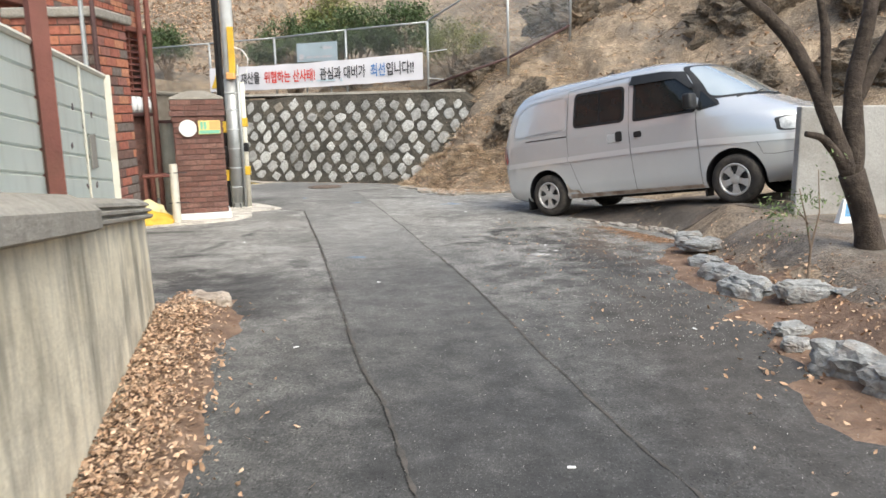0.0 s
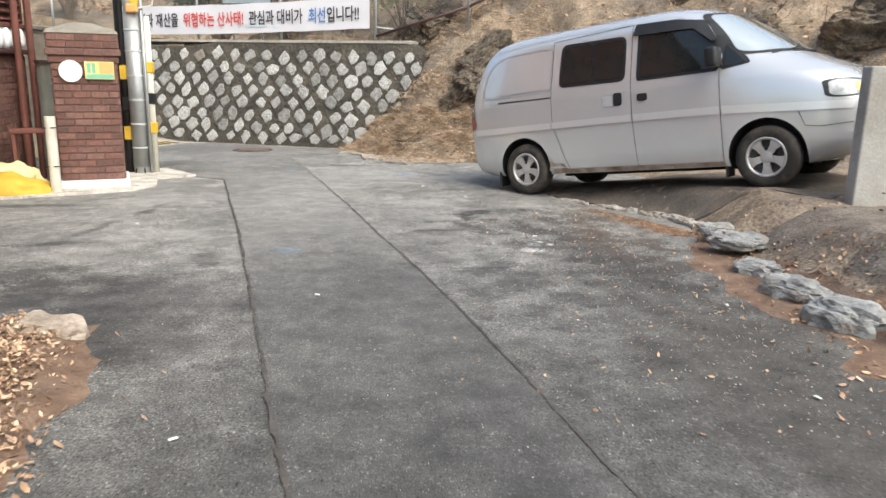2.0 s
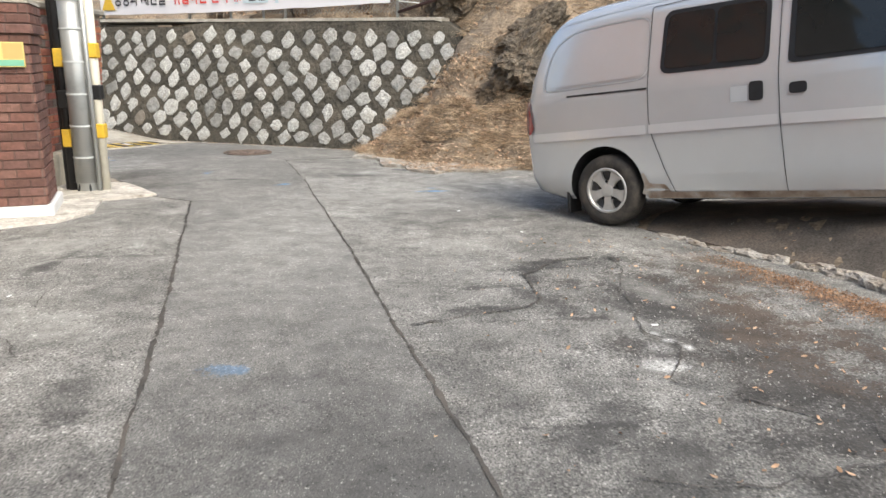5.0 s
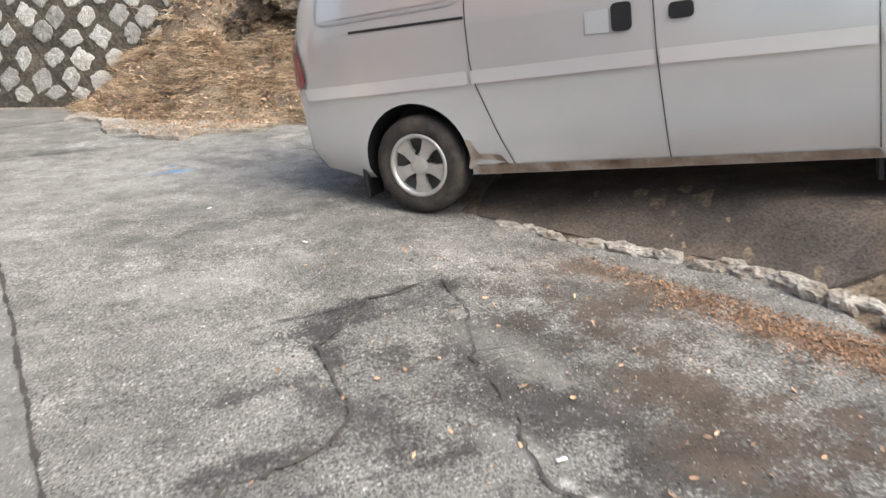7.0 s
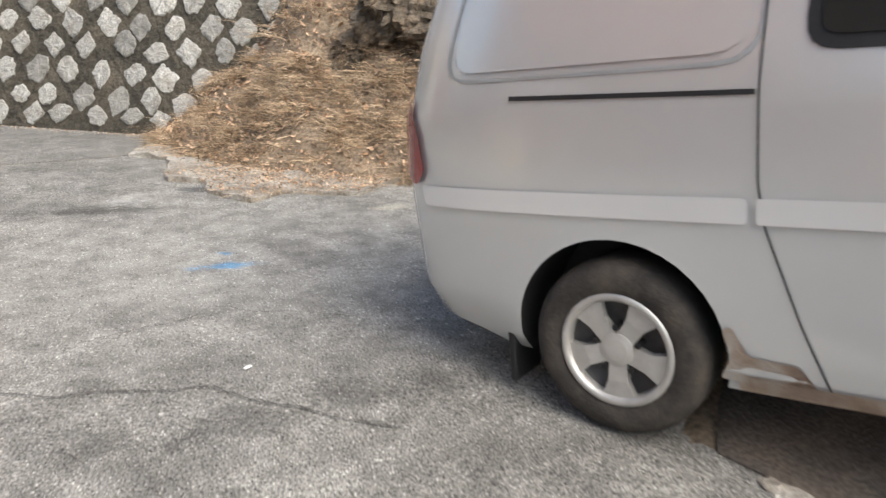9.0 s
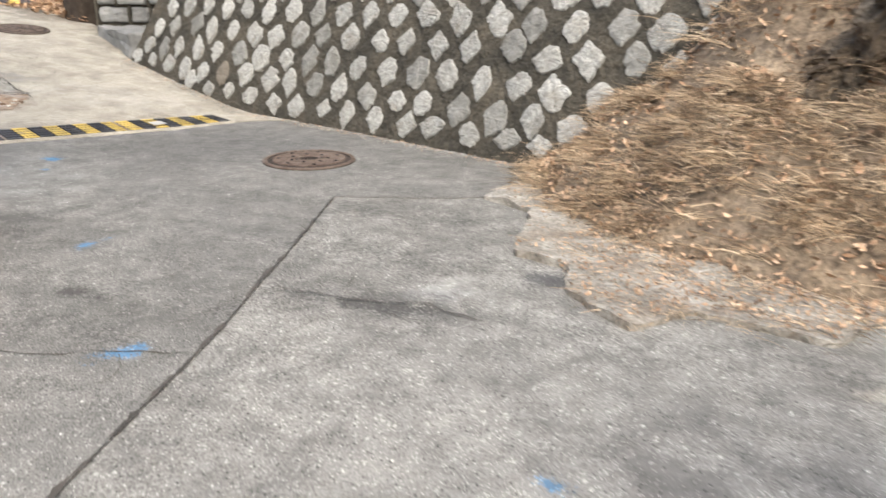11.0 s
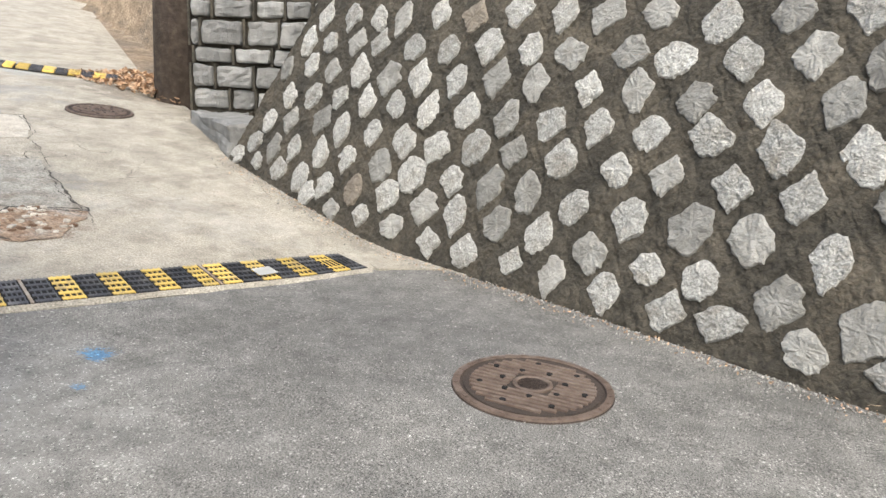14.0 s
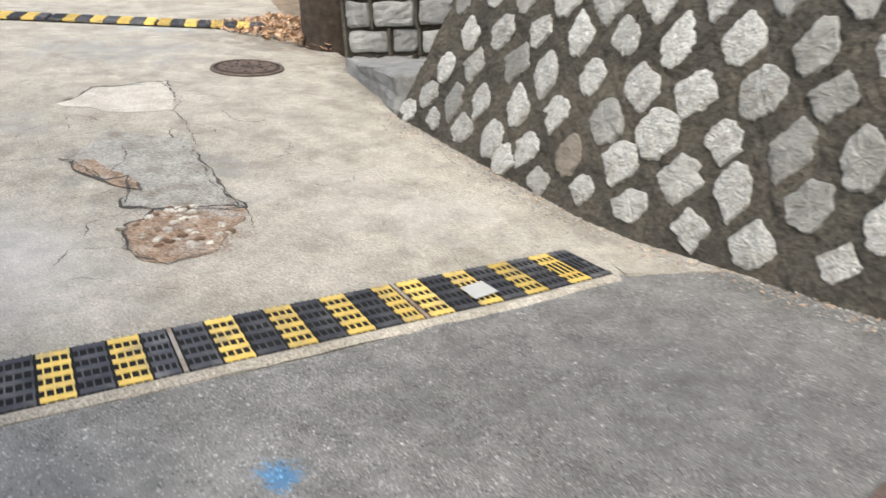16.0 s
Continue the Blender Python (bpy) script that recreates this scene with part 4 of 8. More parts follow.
    # sill and rust
    skin("sill", [(0.42, -0.075), (2.66, -0.075), (2.64, -0.025), (0.42, -0.015)], RUST, 0.01, r=0.01, label="rusty scuffed sill", step=0.2)
    skin("rust_patch", [(0.36, -0.04), (0.66, -0.03), (0.60, 0.05), (0.45, 0.06), (0.40, 0.16), (0.37, 0.14), (0.40, 0.05)], RUST, 0.005, r=0.02, step=0.1)
    # handles
    for x, z, w, h in ((1.425, 0.77, 0.075, 0.15), (1.72, 0.765, 0.13, 0.085)):
        hd = skin("door_handle", [(x - w, z - h / 2), (x + w / 2, z - h / 2), (x + w / 2, z + h / 2), (x - w, z + h / 2)] if w < 0.1 else [(x - w / 2, z - h / 2), (x + w / 2, z - h / 2), (x + w / 2, z + h / 2), (x - w / 2, z + h / 2)], BLACK, 0.012, r=0.03, label="black recessed door handle", step=0.05)
    skin("filler_patch", [(1.20, 0.70), (1.335, 0.695), (1.335, 0.82), (1.20, 0.82)], mat("patch_paint", [(0.55, 0.56, 0.56), (0.60, 0.61, 0.61)], 5, 0.5, 0.0, metal=0.5), 0.004, r=0.005, step=0.1, label="pale square patch of unpolished paint")
    # lamps
    def corner(turn, z, out=0.012):
        a = radians(turn)
        c, w = math.cos(a), math.sin(a)
        r = 1.0 / ((abs(c) ** 7 + abs(w) ** 7) ** (1 / 7))
        return Vector((XM + c * r * (XM - interp(XR, z) + out), 0.9 + w * r * (interp(HW, z) + out), z))
    for side in (1, -1):
        bm = bmesh.new()
        patch(bm, rounded([(2.200, 0.60), (2.236, 0.555), (2.252, 0.62), (2.240, 0.78), (2.215, 0.90), (2.195, 0.88)], 0.02), 0.012, lambda t, z: corner(t * 100 if side > 0 else 360 - t * 100, z))
        part("tail_lamp", bm, RED_LENS, van, "red tail lamp wrapped round the corner", True)
    bm = bmesh.new()
    patch(bm, rounded([(0.30, 1.08), (1.50, 1.08), (1.42, 1.46), (0.38, 1.46)], 0.1), 0.08, lambda y, z: Vector((XM - (XM - interp(XR, z)) * (1 - min(0.99, abs(y - 0.9) / interp(HW, z)) ** 7) ** (1 / 7) - 0.008, y, z)))
    part("rear_window", bm, GLASS_DARK, van, "dark rear window", True)
    bm = bmesh.new()
    for y0, y1 in ((0.04, 0.40),):
        patch(bm, rounded([(0.13, 0.575), (0.2, 0.565), (0.46, 0.58), (0.46, 0.70), (0.2, 0.73), (0.14, 0.71)], 0.04), 0.03, lambda y, z: Vector((van_front(y, z) + 0.012, y, z)))
    rim_bm = bmesh.new()
    patch(rim_bm, rounded([(0.115, 0.56), (0.2, 0.55), (0.475, 0.565), (0.475, 0.715), (0.2, 0.745), (0.125, 0.725)], 0.04), 0.03, lambda y, z: Vector((van_front(y, z) + 0.006, y, z)))
    part("headlamp_surround", rim_bm, BLACK, van, "", True)
    hl = part("headlamp", bm, LAMP_LENS, van, "clear headlamp with amber corner", True)
    bm = bmesh.new()
    patch(bm, rounded([(0.30, 0.58), (0.45, 0.59), (0.45, 0.68), (0.28, 0.70)], 0.03), 0.03, lambda y, z: Vector((van_front(y, z) + 0.018, y, z)))
    part("indicator", bm, AMBER, hl, "", True)
    bm = bmesh.new()
    patch(bm, rounded([(1.34, 0.58), (1.64, 0.56), (1.78, 0.56), (1.77, 0.70), (1.66, 0.72), (1.34, 0.69)], 0.04), 0.03, lambda y, z: Vector((van_front(y, z) + 0.012, y, z)))
    part("headlamp", bm, LAMP_LENS, van, "", True)
    bm = bmesh.new()
    patch(bm, rounded([(0.52, 0.60), (1.28, 0.60), (1.28, 0.68), (0.52, 0.68)], 0.03), 0.06, lambda y, z: Vector((van_front(y, z) + 0.01, y, z)))
    part("grille", bm, BLACK, van, "", True)
    # windscreen
    bm = bmesh.new()
    patch(bm, rounded([(0.10, 1.085), (1.70, 1.085), (1.53, 1.60), (0.27, 1.60)], 0.08), 0.06, lambda y, z: Vector((van_front(y, z) + 0.008, y, z + 0.004)))
    ws = part("windscreen", bm, BLACK, van, "raked windscreen, pale with a painted sky reflection", True)
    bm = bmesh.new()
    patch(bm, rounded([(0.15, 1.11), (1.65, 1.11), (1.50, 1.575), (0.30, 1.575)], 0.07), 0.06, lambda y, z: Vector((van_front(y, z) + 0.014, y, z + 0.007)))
    part("pane", bm, WINDSHIELD_SKY, ws, "", True)
    for y0, y1 in ((0.25, 0.80), (0.85, 1.45)):
        bm = bmesh.new()
        tube(bm, [(van_front(y0, 1.07) + 0.03, y0, 1.08), (van_front((y0 + y1) / 2, 1.11) + 0.03, (y0 + y1) / 2, 1.115), (van_front(y1, 1.15) + 0.03, y1, 1.155)], 0.01, 6)
        part("wiper", bm, BLACK, van)
    # mirror
    bm = bmesh.new()
    box(bm, 2.53, 2.66, -0.17, 0.02, 0.99, 1.20, bevel=0.035, seg=3)
    tube(bm, [(2.60, 0.0, 1.03), (2.62, 0.1, 1.0)], 0.03, 8)
    part("wing_mirror", bm, BLACK, van, "black wing mirror", True)
    bm = bmesh.new()
    box(bm, -0.47, -0.44, 0.06, 0.26, -0.22, 0.02, bevel=0.006)
    part("mud_flap", bm, BLACK, van)
    bm = bmesh.new()
    box(bm, 2.63, 2.66, 0.08, 0.28, -0.2, 0.04, bevel=0.006)
    part("mud_flap", bm, BLACK, van)
    bm = bmesh.new()
    tube(bm, [(0, 0.2, 0), (0, 1.6, 0)], 0.05, 10)
    tube(bm, [(3.08, 0.2, 0), (3.08, 1.6, 0)], 0.05, 10)
    box(bm, 0.3, 2.7, 0.5, 0.62, -0.14, -0.07)
    box(bm, 0.3, 2.7, 1.2, 1.32, -0.14, -0.07)
    part("underbody", bm, SHADE_BLACK, van)
    van.matrix_world = Matrix.Translation(VAN_AT) @ Matrix.Rotation(math.atan2(HY, HX), 4, 'Z') @ Matrix.Rotation(-radians(8.05), 4, 'Y')
    tagged(van, "silver panel van parked nose-up beside the hill", "van")


build_van()
# ---- rocks and stones ----
def rock_mesh(bm, size, seed, rough=0.35, sub=3, at=(0, 0, 0), turn=None, layers=0.0, flat=0.0):
    """A broken stone: a noisy ball with faceted sides and, with layers, slanting beds."""
    r = bmesh.ops.create_icosphere(bm, subdivisions=sub, radius=1.0)
    turn = turn or Matrix.Identity(3)
    mean = (size[0] * size[1] * size[2]) ** (1 / 3)
    for v in r["verts"]:
        p = v.co.copy()
        o = Vector((p.x * size[0], p.y * size[1], p.z * size[2])) / mean
        q = Vector([math.copysign(abs(c) ** 0.75, c) for c in p])
        k = 1 + rough * fbm(o.x * 1.3 + seed * 7.1, o.y * 1.3, o.z * 1.3 + seed, 6) + 0.3 * rough * abs(fbm(o.x * 4.5, o.y * 4.5 + seed, o.z * 4.5, 4)) + 0.12 * noise.cell(Vector((p.x * 2.2 + seed, p.y * 2.2, p.z * 2.2)))
        if layers:
            k += layers * (abs(math.sin(9.0 * (p.z + 0.45 * p.x + 0.5 * fbm(p.x * 2, p.y * 2, seed)))) - 0.5)
        q = q * k
        v.co = Vector(at) + turn @ Vector((q.x * size[0], q.y * size[1], q.z * size[2] if q.z > -flat or not flat else -flat * size[2]))


def build_boulder(name, x, y, size, seed, material, label, rz=0.0, sink=0.3, layers=0.0, group="", tilt=0.0, z=None, sub=3, rough=0.35):
    bm = bmesh.new()
    rock_mesh(bm, size, seed, rough, sub, layers=layers, turn=(Matrix.Rotation(radians(rz), 3, 'Z') @ Matrix.Rotation(radians(tilt), 3, 'Y')))
    ob = mesh_object(name, bm, material, None, False)
    ob.location = (x, y, (ground_z(x, y) if z is None else z) + size[2] * (1 - 2 * sink))
    return tagged(ob, label, "rock", group)


VERGE = "stones along the verge"
for i, (x, y, sx, sy, sz, rz) in enumerate([(3.0, 8.98, 0.20, 0.14, 0.10, 20), (2.93, 8.45, 0.30, 0.22, 0.12, -20), (2.78, 7.75, 0.22, 0.16, 0.13, -50), (2.72, 7.05, 0.30, 0.18, 0.16, -65), (2.70, 6.45, 0.30, 0.2, 0.20, -60), (3.0, 6.0, 0.28, 0.17, 0.15, -20), (3.35, 5.72, 0.32, 0.16, 0.14, -25), (3.8, 5.45, 0.3, 0.16, 0.14, -30), (2.55, 5.25, 0.16, 0.11, 0.09, 10), (2.42, 4.9, 0.13, 0.10, 0.09, 40), (3.05, 4.9, 0.17, 0.11, 0.08, 15), (3.45, 4.75, 0.2, 0.12, 0.07, -15)]):
    build_boulder("verge_stone", x, y, (sx * 0.78, sy * 0.75, sz * 0.62), i + 1, GREY_STONE, "rough grey stone half sunk at the verge", rz, 0.36, group=VERGE, z=road_z(x, y) + 0.015 + (0.09 if x > 2.8 else 0.0), sub=4, rough=0.24)
build_boulder("kerb_boulder", 2.52, 4.3, (0.28, 0.13, 0.14), 31, GREY_STONE, "long pale broken stone bordering the verge", -62, 0.3, group=VERGE, z=road_z(2.4, 4.3), sub=4, rough=0.24)
build_boulder("kerb_boulder", 2.72, 3.75, (0.44, 0.17, 0.15), 33, GREY_STONE, "long pale broken stone bordering the verge", -55, 0.3, group=VERGE, z=road_z(2.6, 3.7), sub=4, rough=0.24)
build_boulder("kerb_boulder", 3.05, 3.1, (0.46, 0.15, 0.13), 35, GREY_STONE, "long pale broken stone bordering the verge", -60, 0.3, group=VERGE, z=road_z(2.6, 3.0), sub=4, rough=0.35)
build_boulder("bed_stone", -2.05, 6.45, (0.21, 0.13, 0.075), 41, mat("tan_stone", [(0.24, 0.19, 0.145), (0.36, 0.30, 0.24), (0.46, 0.40, 0.33)], 8.0, 0.95, 0.8, 45, speck=0.2), "tan flat stone at the end of the leaf bed", -15, 0.35, z=road_z(-2, 6.4) + 0.01)

EDGING = mat("dirty_edging", [(0.24, 0.205, 0.165), (0.40, 0.365, 0.315), (0.56, 0.53, 0.48)], 8.0, 0.95, 1.0, 45, stain=(0.17, 0.12, 0.08), stain_scale=5, stain_amount=0.85, speck=0.35)
# rough concrete edging between the lane and the van's stand
for i, ((x0, y0), (x1, y1)) in enumerate(zip([(2.12, 11.66), (2.32, 11.30), (2.56, 10.92), (2.80, 10.56), (3.02, 10.18), (3.12, 9.72), (3.08, 9.3)], [(2.31, 11.33), (2.54, 10.95), (2.78, 10.6), (3.0, 10.22), (3.12, 9.75), (3.09, 9.33), (3.02, 9.05)])):
    for j in range(3):
        lump = random.Random(i * 3 + j)
        s = (j + 0.5) / 3
        cx, cy = x0 + (x1 - x0) * s, y0 + (y1 - y0) * s
        half = math.hypot(x1 - x0, y1 - y0) / 6 * lump.uniform(0.95, 1.9)
        high = (0.028 + 0.007 * i) * lump.uniform(0.6, 1.25)
        bm = bmesh.new()
        rock_mesh(bm, (half, 0.045 * lump.uniform(0.8, 1.5), high), 50 + i * 3 + j, 0.4, 3, (0, 0, 0), Matrix.Rotation(math.atan2(y1 - y0, x1 - x0) + lump.gauss(0, 0.15), 3, 'Z'))
        ob = mesh_object("edging_block", bm, EDGING)
        ob.location = (cx + lump.gauss(0, 0.03), cy + lump.gauss(0, 0.02), road_z(cx, cy) - 0.012 + 0.006 * i)
        tagged(ob, "broken pale concrete edging lump beside the van", "kerb", "edging of the parking stand")

# rock outcrops in the hillside
OUT = "outcrops in the hillside"
for i, (x, y, z, sx, sy, sz, rz, tilt) in enumerate([(2.7, 17.3, 1.15, 1.3, 0.6, 0.75, 15, -25), (3.9, 16.3, 1.5, 1.2, 0.7, 0.9, -30, -20), (0.9, 19.6, 2.6, 0.7, 0.5, 0.45, 10, -30), (3.2, 20.5, 4.0, 0.9, 0.6, 0.5, 0, -10), (7.0, 17.5, 3.6, 1.4, 0.8, 0.9, -20, -15), (9.5, 15.5, 3.6, 1.5, 0.9, 1.0, -30, 10), (7.8, 14.0, 2.2, 1.0, 0.7, 0.7, -35, -10), (11.0, 13.0, 2.8, 1.2, 0.8, 1.1, -20, 15), (5.6, 15.4, 1.9, 0.9, 0.6, 0.6, -40, -20), (9.8, 11.4, 1.5, 0.9, 0.7, 0.8, 5, 5), (1.9, 17.0, 0.5, 0.4, 0.2, 0.2, 10, -20), (5.3, 20.5, 4.7, 0.8, 0.5, 0.4, 20, 0), (2.6, 16.85, 0.98, 0.85, 0.35, 0.5, 12, -28), (1.75, 17.25, 1.35, 0.6, 0.3, 0.35, 25, -35), (3.25, 16.4, 1.35, 0.9, 0.4, 0.6, -25, -25), (1.25, 17.3, 0.85, 0.42, 0.16, 0.16, 25, -40), (1.9, 17.9, 1.7, 0.6, 0.3, 0.3, 20, -35), (8.6, 17.0, 4.1, 1.6, 0.7, 0.7, -25, -10), (12.5, 14.5, 4.2, 1.8, 1.0, 1.0, -20, 5)]):
    build_boulder("rock_outcrop", x, y, (sx * 0.95, sy * 0.8, sz * 0.8), 60 + i, ROCK, "weathered brown-grey bedrock outcrop in the slope", rz, 0.5, 0.15, OUT, tilt, z - (0.25 if 1.5 < x < 4.5 and y < 18 else 0.45) * sz, 5, 0.45)

# broken concrete apron between the asphalt and the slope
VERGE_APRON = [(-1.02, 17.37), (-0.63, 17.08), (-0.5, 16.26), (-0.37, 16.23), (-0.22, 16.15), (-0.12, 15.86), (0.0, 15.73), (0.2, 15.5), (0.51, 15.77), (1.1, 15.65), (1.5, 16.1), (0.8, 16.45), (0.25, 16.75), (-0.2, 17.1), (-0.6, 17.7), (-0.95, 17.9)]
tagged(sheet("verge_apron", ragged(VERGE_APRON, 0.06, 0.07, 31.0), lambda x, y: road_z(x, y) + 0.035 + 0.03 * fbm(x * 3, y * 3, 2) + 0.012 * fbm(x * 11, y * 11, 6), 0.08, mat("apron_concrete", [(0.20, 0.185, 0.16), (0.33, 0.305, 0.265), (0.54, 0.515, 0.47)], 3.2, 0.95, 1.0, 45, stain=(0.22, 0.16, 0.11), stain_scale=2.4, stain_amount=0.65, speck=0.4), 0.07), "broken pale concrete apron at the slope's foot", "slab", kind="structure")

# ---- coping wall with panel fence ----
LA = Vector((-2.33, 5.95, 0))
LD = Vector((0.258, -0.966, 0))
LN = Vector((0.966, 0.258, 0))


def left_point(s, z, out):
    """s metres from the wall's far end towards the walk's start."""
    if s <= 5.4:
        p = LA + LD * s
        n = LN
    else:
        p = LA + LD * 5.4 + Vector((0.02, -1, 0)) * (s - 5.4)
        n = Vector((1, 0, 0))
    q = p + n * out
    q.z = z
    return q


def left_top(s):
    return 0.79 + 0.115 * min(s, 9.0)


def sweep(bm, section, stations, close=True):
    """Carries a closed (out, z) section along the coping wall, z from its top."""
    rings = []
    for s in stations:
        rings.append([bm.verts.new(left_point(s, left_top(s) + z if z > -5 else -0.6, o)) for o, z in section])
    n = len(section)
    for a, b in zip(rings, rings[1:]):
        for k in range(n):
            bm.faces.new((a[k], a[(k + 1) % n], b[(k + 1) % n], b[k]))
    bm.faces.new(rings[0][::-1])
    bm.faces.new(rings[-1])
    bmesh.ops.recalc_face_normals(bm, faces=bm.faces)


bm = bmesh.new()
sweep(bm, [(0.0, -0.15), (-0.28, -0.15), (-0.28, -9), (0.03, -9)], [0, 0.6, 1.2, 1.8, 2.4, 3.0, 3.6, 4.2, 4.8, 5.4, 7, 10, 20])
boundary = tagged(mesh_object("wall_boundary", bm, PLASTER), "low boundary wall of streaked cream render", "wall", kind="structure")
bm = bmesh.new()
sweep(bm, [(0.045, -0.158), (0.062, -0.145), (0.062, -0.128), (0.022, -0.118), (0.022, -0.108), (0.055, -0.10), (0.055, -0.082), (0.015, -0.072), (0.015, -0.062), (0.04, -0.055), (0.035, -0.035), (-0.04, 0.0), (-0.28, 0.0), (-0.3, -0.155)], [-0.03 + 0.19 * i for i in range(13)])
part("coping", bm, COPING, boundary, "grey ridged concrete coping")
bm = bmesh.new()
sweep(bm, [(0.05, -0.175), (0.085, -0.16), (0.085, -0.07), (0.06, -0.045), (-0.05, 0.015), (-0.28, 0.015), (-0.3, -0.175)], [2.26 + 0.35 * i for i in range(9)] + [5.4, 8, 12, 20])
part("coping", bm, COPING, boundary, "grey chamfered concrete coping")

fence_panel = empty("panel_fence")
for k, (s0, s1) in enumerate(((0.33, 1.25), (1.25, 2.26), (2.28, 4.4), (4.44, 6.2))):
    n = 6
    for i in range(n):
        bm = bmesh.new()
        za, zb = i / n, (i + 1) / n
        vs = []
        for s in (s0, s1):
            lo, hi = left_top(s) - 0.01, 1.70 + 0.04 * s
            for f, o in ((za, -0.160), (za + 0.014, -0.147), (zb - 0.014, -0.147), (zb, -0.160)):
                vs.append(bm.verts.new(left_point(s, lo + (hi - lo) * f, o)))
        for j in range(3):
            bm.faces.new((vs[j], vs[4 + j], vs[5 + j], vs[1 + j]))
        thick(bm, 0.02)
        part("board", bm, PANEL, fence_panel, "pale green-grey panel board")
for s, w in ((0.31, 0.035), (1.25, 0.008)):
    bm = bmesh.new()
    tube(bm, [left_point(s, left_top(s) - 0.02, -0.14), left_point(s, 1.72 + 0.04 * s, -0.14)], w, 4)
    part("post", bm, CREAM, fence_panel, "pale steel edge post")
for s in (2.27, 5.6):
    bm = bmesh.new()
    tube(bm, [left_point(s, left_top(s) - 0.02, -0.11), left_point(s, 3.0, -0.11)], 0.055, 4)
    part("post", bm, BROWN_STEEL, fence_panel, "red-brown square steel post")
bm = bmesh.new()
tube(bm, [left_point(0.3, 1.72, -0.15), left_point(2.9, 1.825, -0.15), left_point(6.2, 1.955, -0.15)], 0.02, 6)
part("top_rail", bm, CREAM, fence_panel)
bm = bmesh.new()
box(bm, -0.09, 0.09, -0.004, 0.004, -0.11, 0.11, Matrix.Translation(left_point(1.05, 1.22, -0.135)) @ Matrix.Rotation(math.atan2(LD.y, LD.x), 4, 'Z'), 0.003)
part("patch_plate", bm, COPING, fence_panel)
tagged(fence_panel, "green-grey panel fence on the coping wall", "fence")
for k, (sx, sz, w) in enumerate(((1.5, 1.5, 0.012), (1.25, 1.38, 0.010), (1.62, 1.28, 0.012), (0.95, 1.45, 0.012), (1.3, 1.02, 0.01), (1.0, 1.0, 0.015))):
    bm = bmesh.new()
    box(bm, -w, w, -0.002, 0.002, -w * 1.5, w * 1.5, Matrix.Translation(left_point(sx, sz, -0.1445)) @ Matrix.Rotation(math.atan2(LD.y, LD.x), 4, 'Z') @ Matrix.Rotation(k, 4, 'Y'))
    part("scuff", bm, DARK_STEEL, fence_panel)


# ---- brickwork ----
def brick_data(name, l, h, d, material):
    bm = bmesh.new()
    box(bm, -l / 2, l / 2, 0, d, -h / 2, h / 2, bevel=0.004)
    me = bpy.data.meshes.new(name)
    bm.to_mesh(me)
    bm.free()
    me.materials.append(material)
    return me


def brick_face(parent, origin, along, out, width, z0, z1, material, pitch=0.087, length=0.21, joint=0.012, proud=0.012, skip=None, offset=0.0):
    """Lays bricks one by one on a face; along and out are unit vectors."""
    along, out = Vector(along).normalized(), Vector(out).normalized()
    cache = {}
    base = parent.matrix_world.inverted()
    turn = Matrix((along, -out, Vector((0, 0, 1)))).transposed()
    rows = int(round((z1 - z0) / pitch))
    for r in range(rows):
        u = -(length / 2 if r % 2 else 0.0) + offset
        while u < width - 0.02:
            a, b = max(0.0, u), min(width, u + length)
            u += length
            l = round(b - a - joint, 3)
            if l < 0.035:
                continue
            z = z0 + (r + 0.5) * pitch
            if skip and skip((a + b) / 2, z):
                continue
            if l not in cache:
                cache[l] = brick_data("brick", l, pitch - joint, 0.03, material)
            ob = new("brick", cache[l])
            ob.parent = parent
            p = Vector(origin) + along * ((a + b) / 2) + out * (proud + 0.002 * noise.noise(Vector((a * 9, z * 9, 1))))
            p.z = z
            ob.matrix_basis = base @ (Matrix.Translation(p) @ turn.to_4x4())


def brick_mass(name, origin, along, out, width, z0, z1, material, parent, pitch=0.087, length=0.21, joint=0.012, proud=0.010):
    """The same brickwork joined, for walls seen from afar."""
    along, out = Vector(along).normalized(), Vector(out).normalized()
    bm = bmesh.new()
    turn = Matrix((along, -out, Vector((0, 0, 1)))).transposed().to_4x4()
    for r in range(int(round((z1 - z0) / pitch))):
        u = -(length / 2 if r % 2 else 0.0)
        while u < width - 0.02:
            a, b = max(0.0, u), min(width, u + length)
            u += length
            if b - a < 0.05:
                continue
            p = Vector(origin) + along * ((a + b) / 2) + out * proud
            p.z = z0 + (r + 0.5) * pitch
            box(bm, -(b - a - joint) / 2, (b - a - joint) / 2, 0, 0.03, -(pitch - joint) / 2, (pitch - joint) / 2, Matrix.Translation(p) @ turn)
    ob = part(name, bm, material, parent)
    ob["kind"] = "stuff"
    return ob


# gate pillar
PIL = (-3.905, 12.285)
pillar = empty("gate_pillar", (PIL[0], PIL[1], 0), 18.5)
bm = bmesh.new()
zb = road_z(*PIL) - 0.05
box(bm, -0.37, 0.37, 0.02, 0.76, zb, 1.62, bevel=0.004)
part("core", bm, JOINT_DARK, pillar)
bm = bmesh.new()
box(bm, -0.43, 0.43, -0.045, 0.82, zb - 0.05, zb + 0.17, bevel=0.02, seg=2)
part("plinth", bm, WHITE, pillar, "white-painted concrete plinth")
bm = bmesh.new()
r0 = [bm.verts.new(p) for p in ((-0.42, -0.03, 1.66), (0.42, -0.03, 1.66), (0.42, 0.81, 1.66), (-0.42, 0.81, 1.66))]
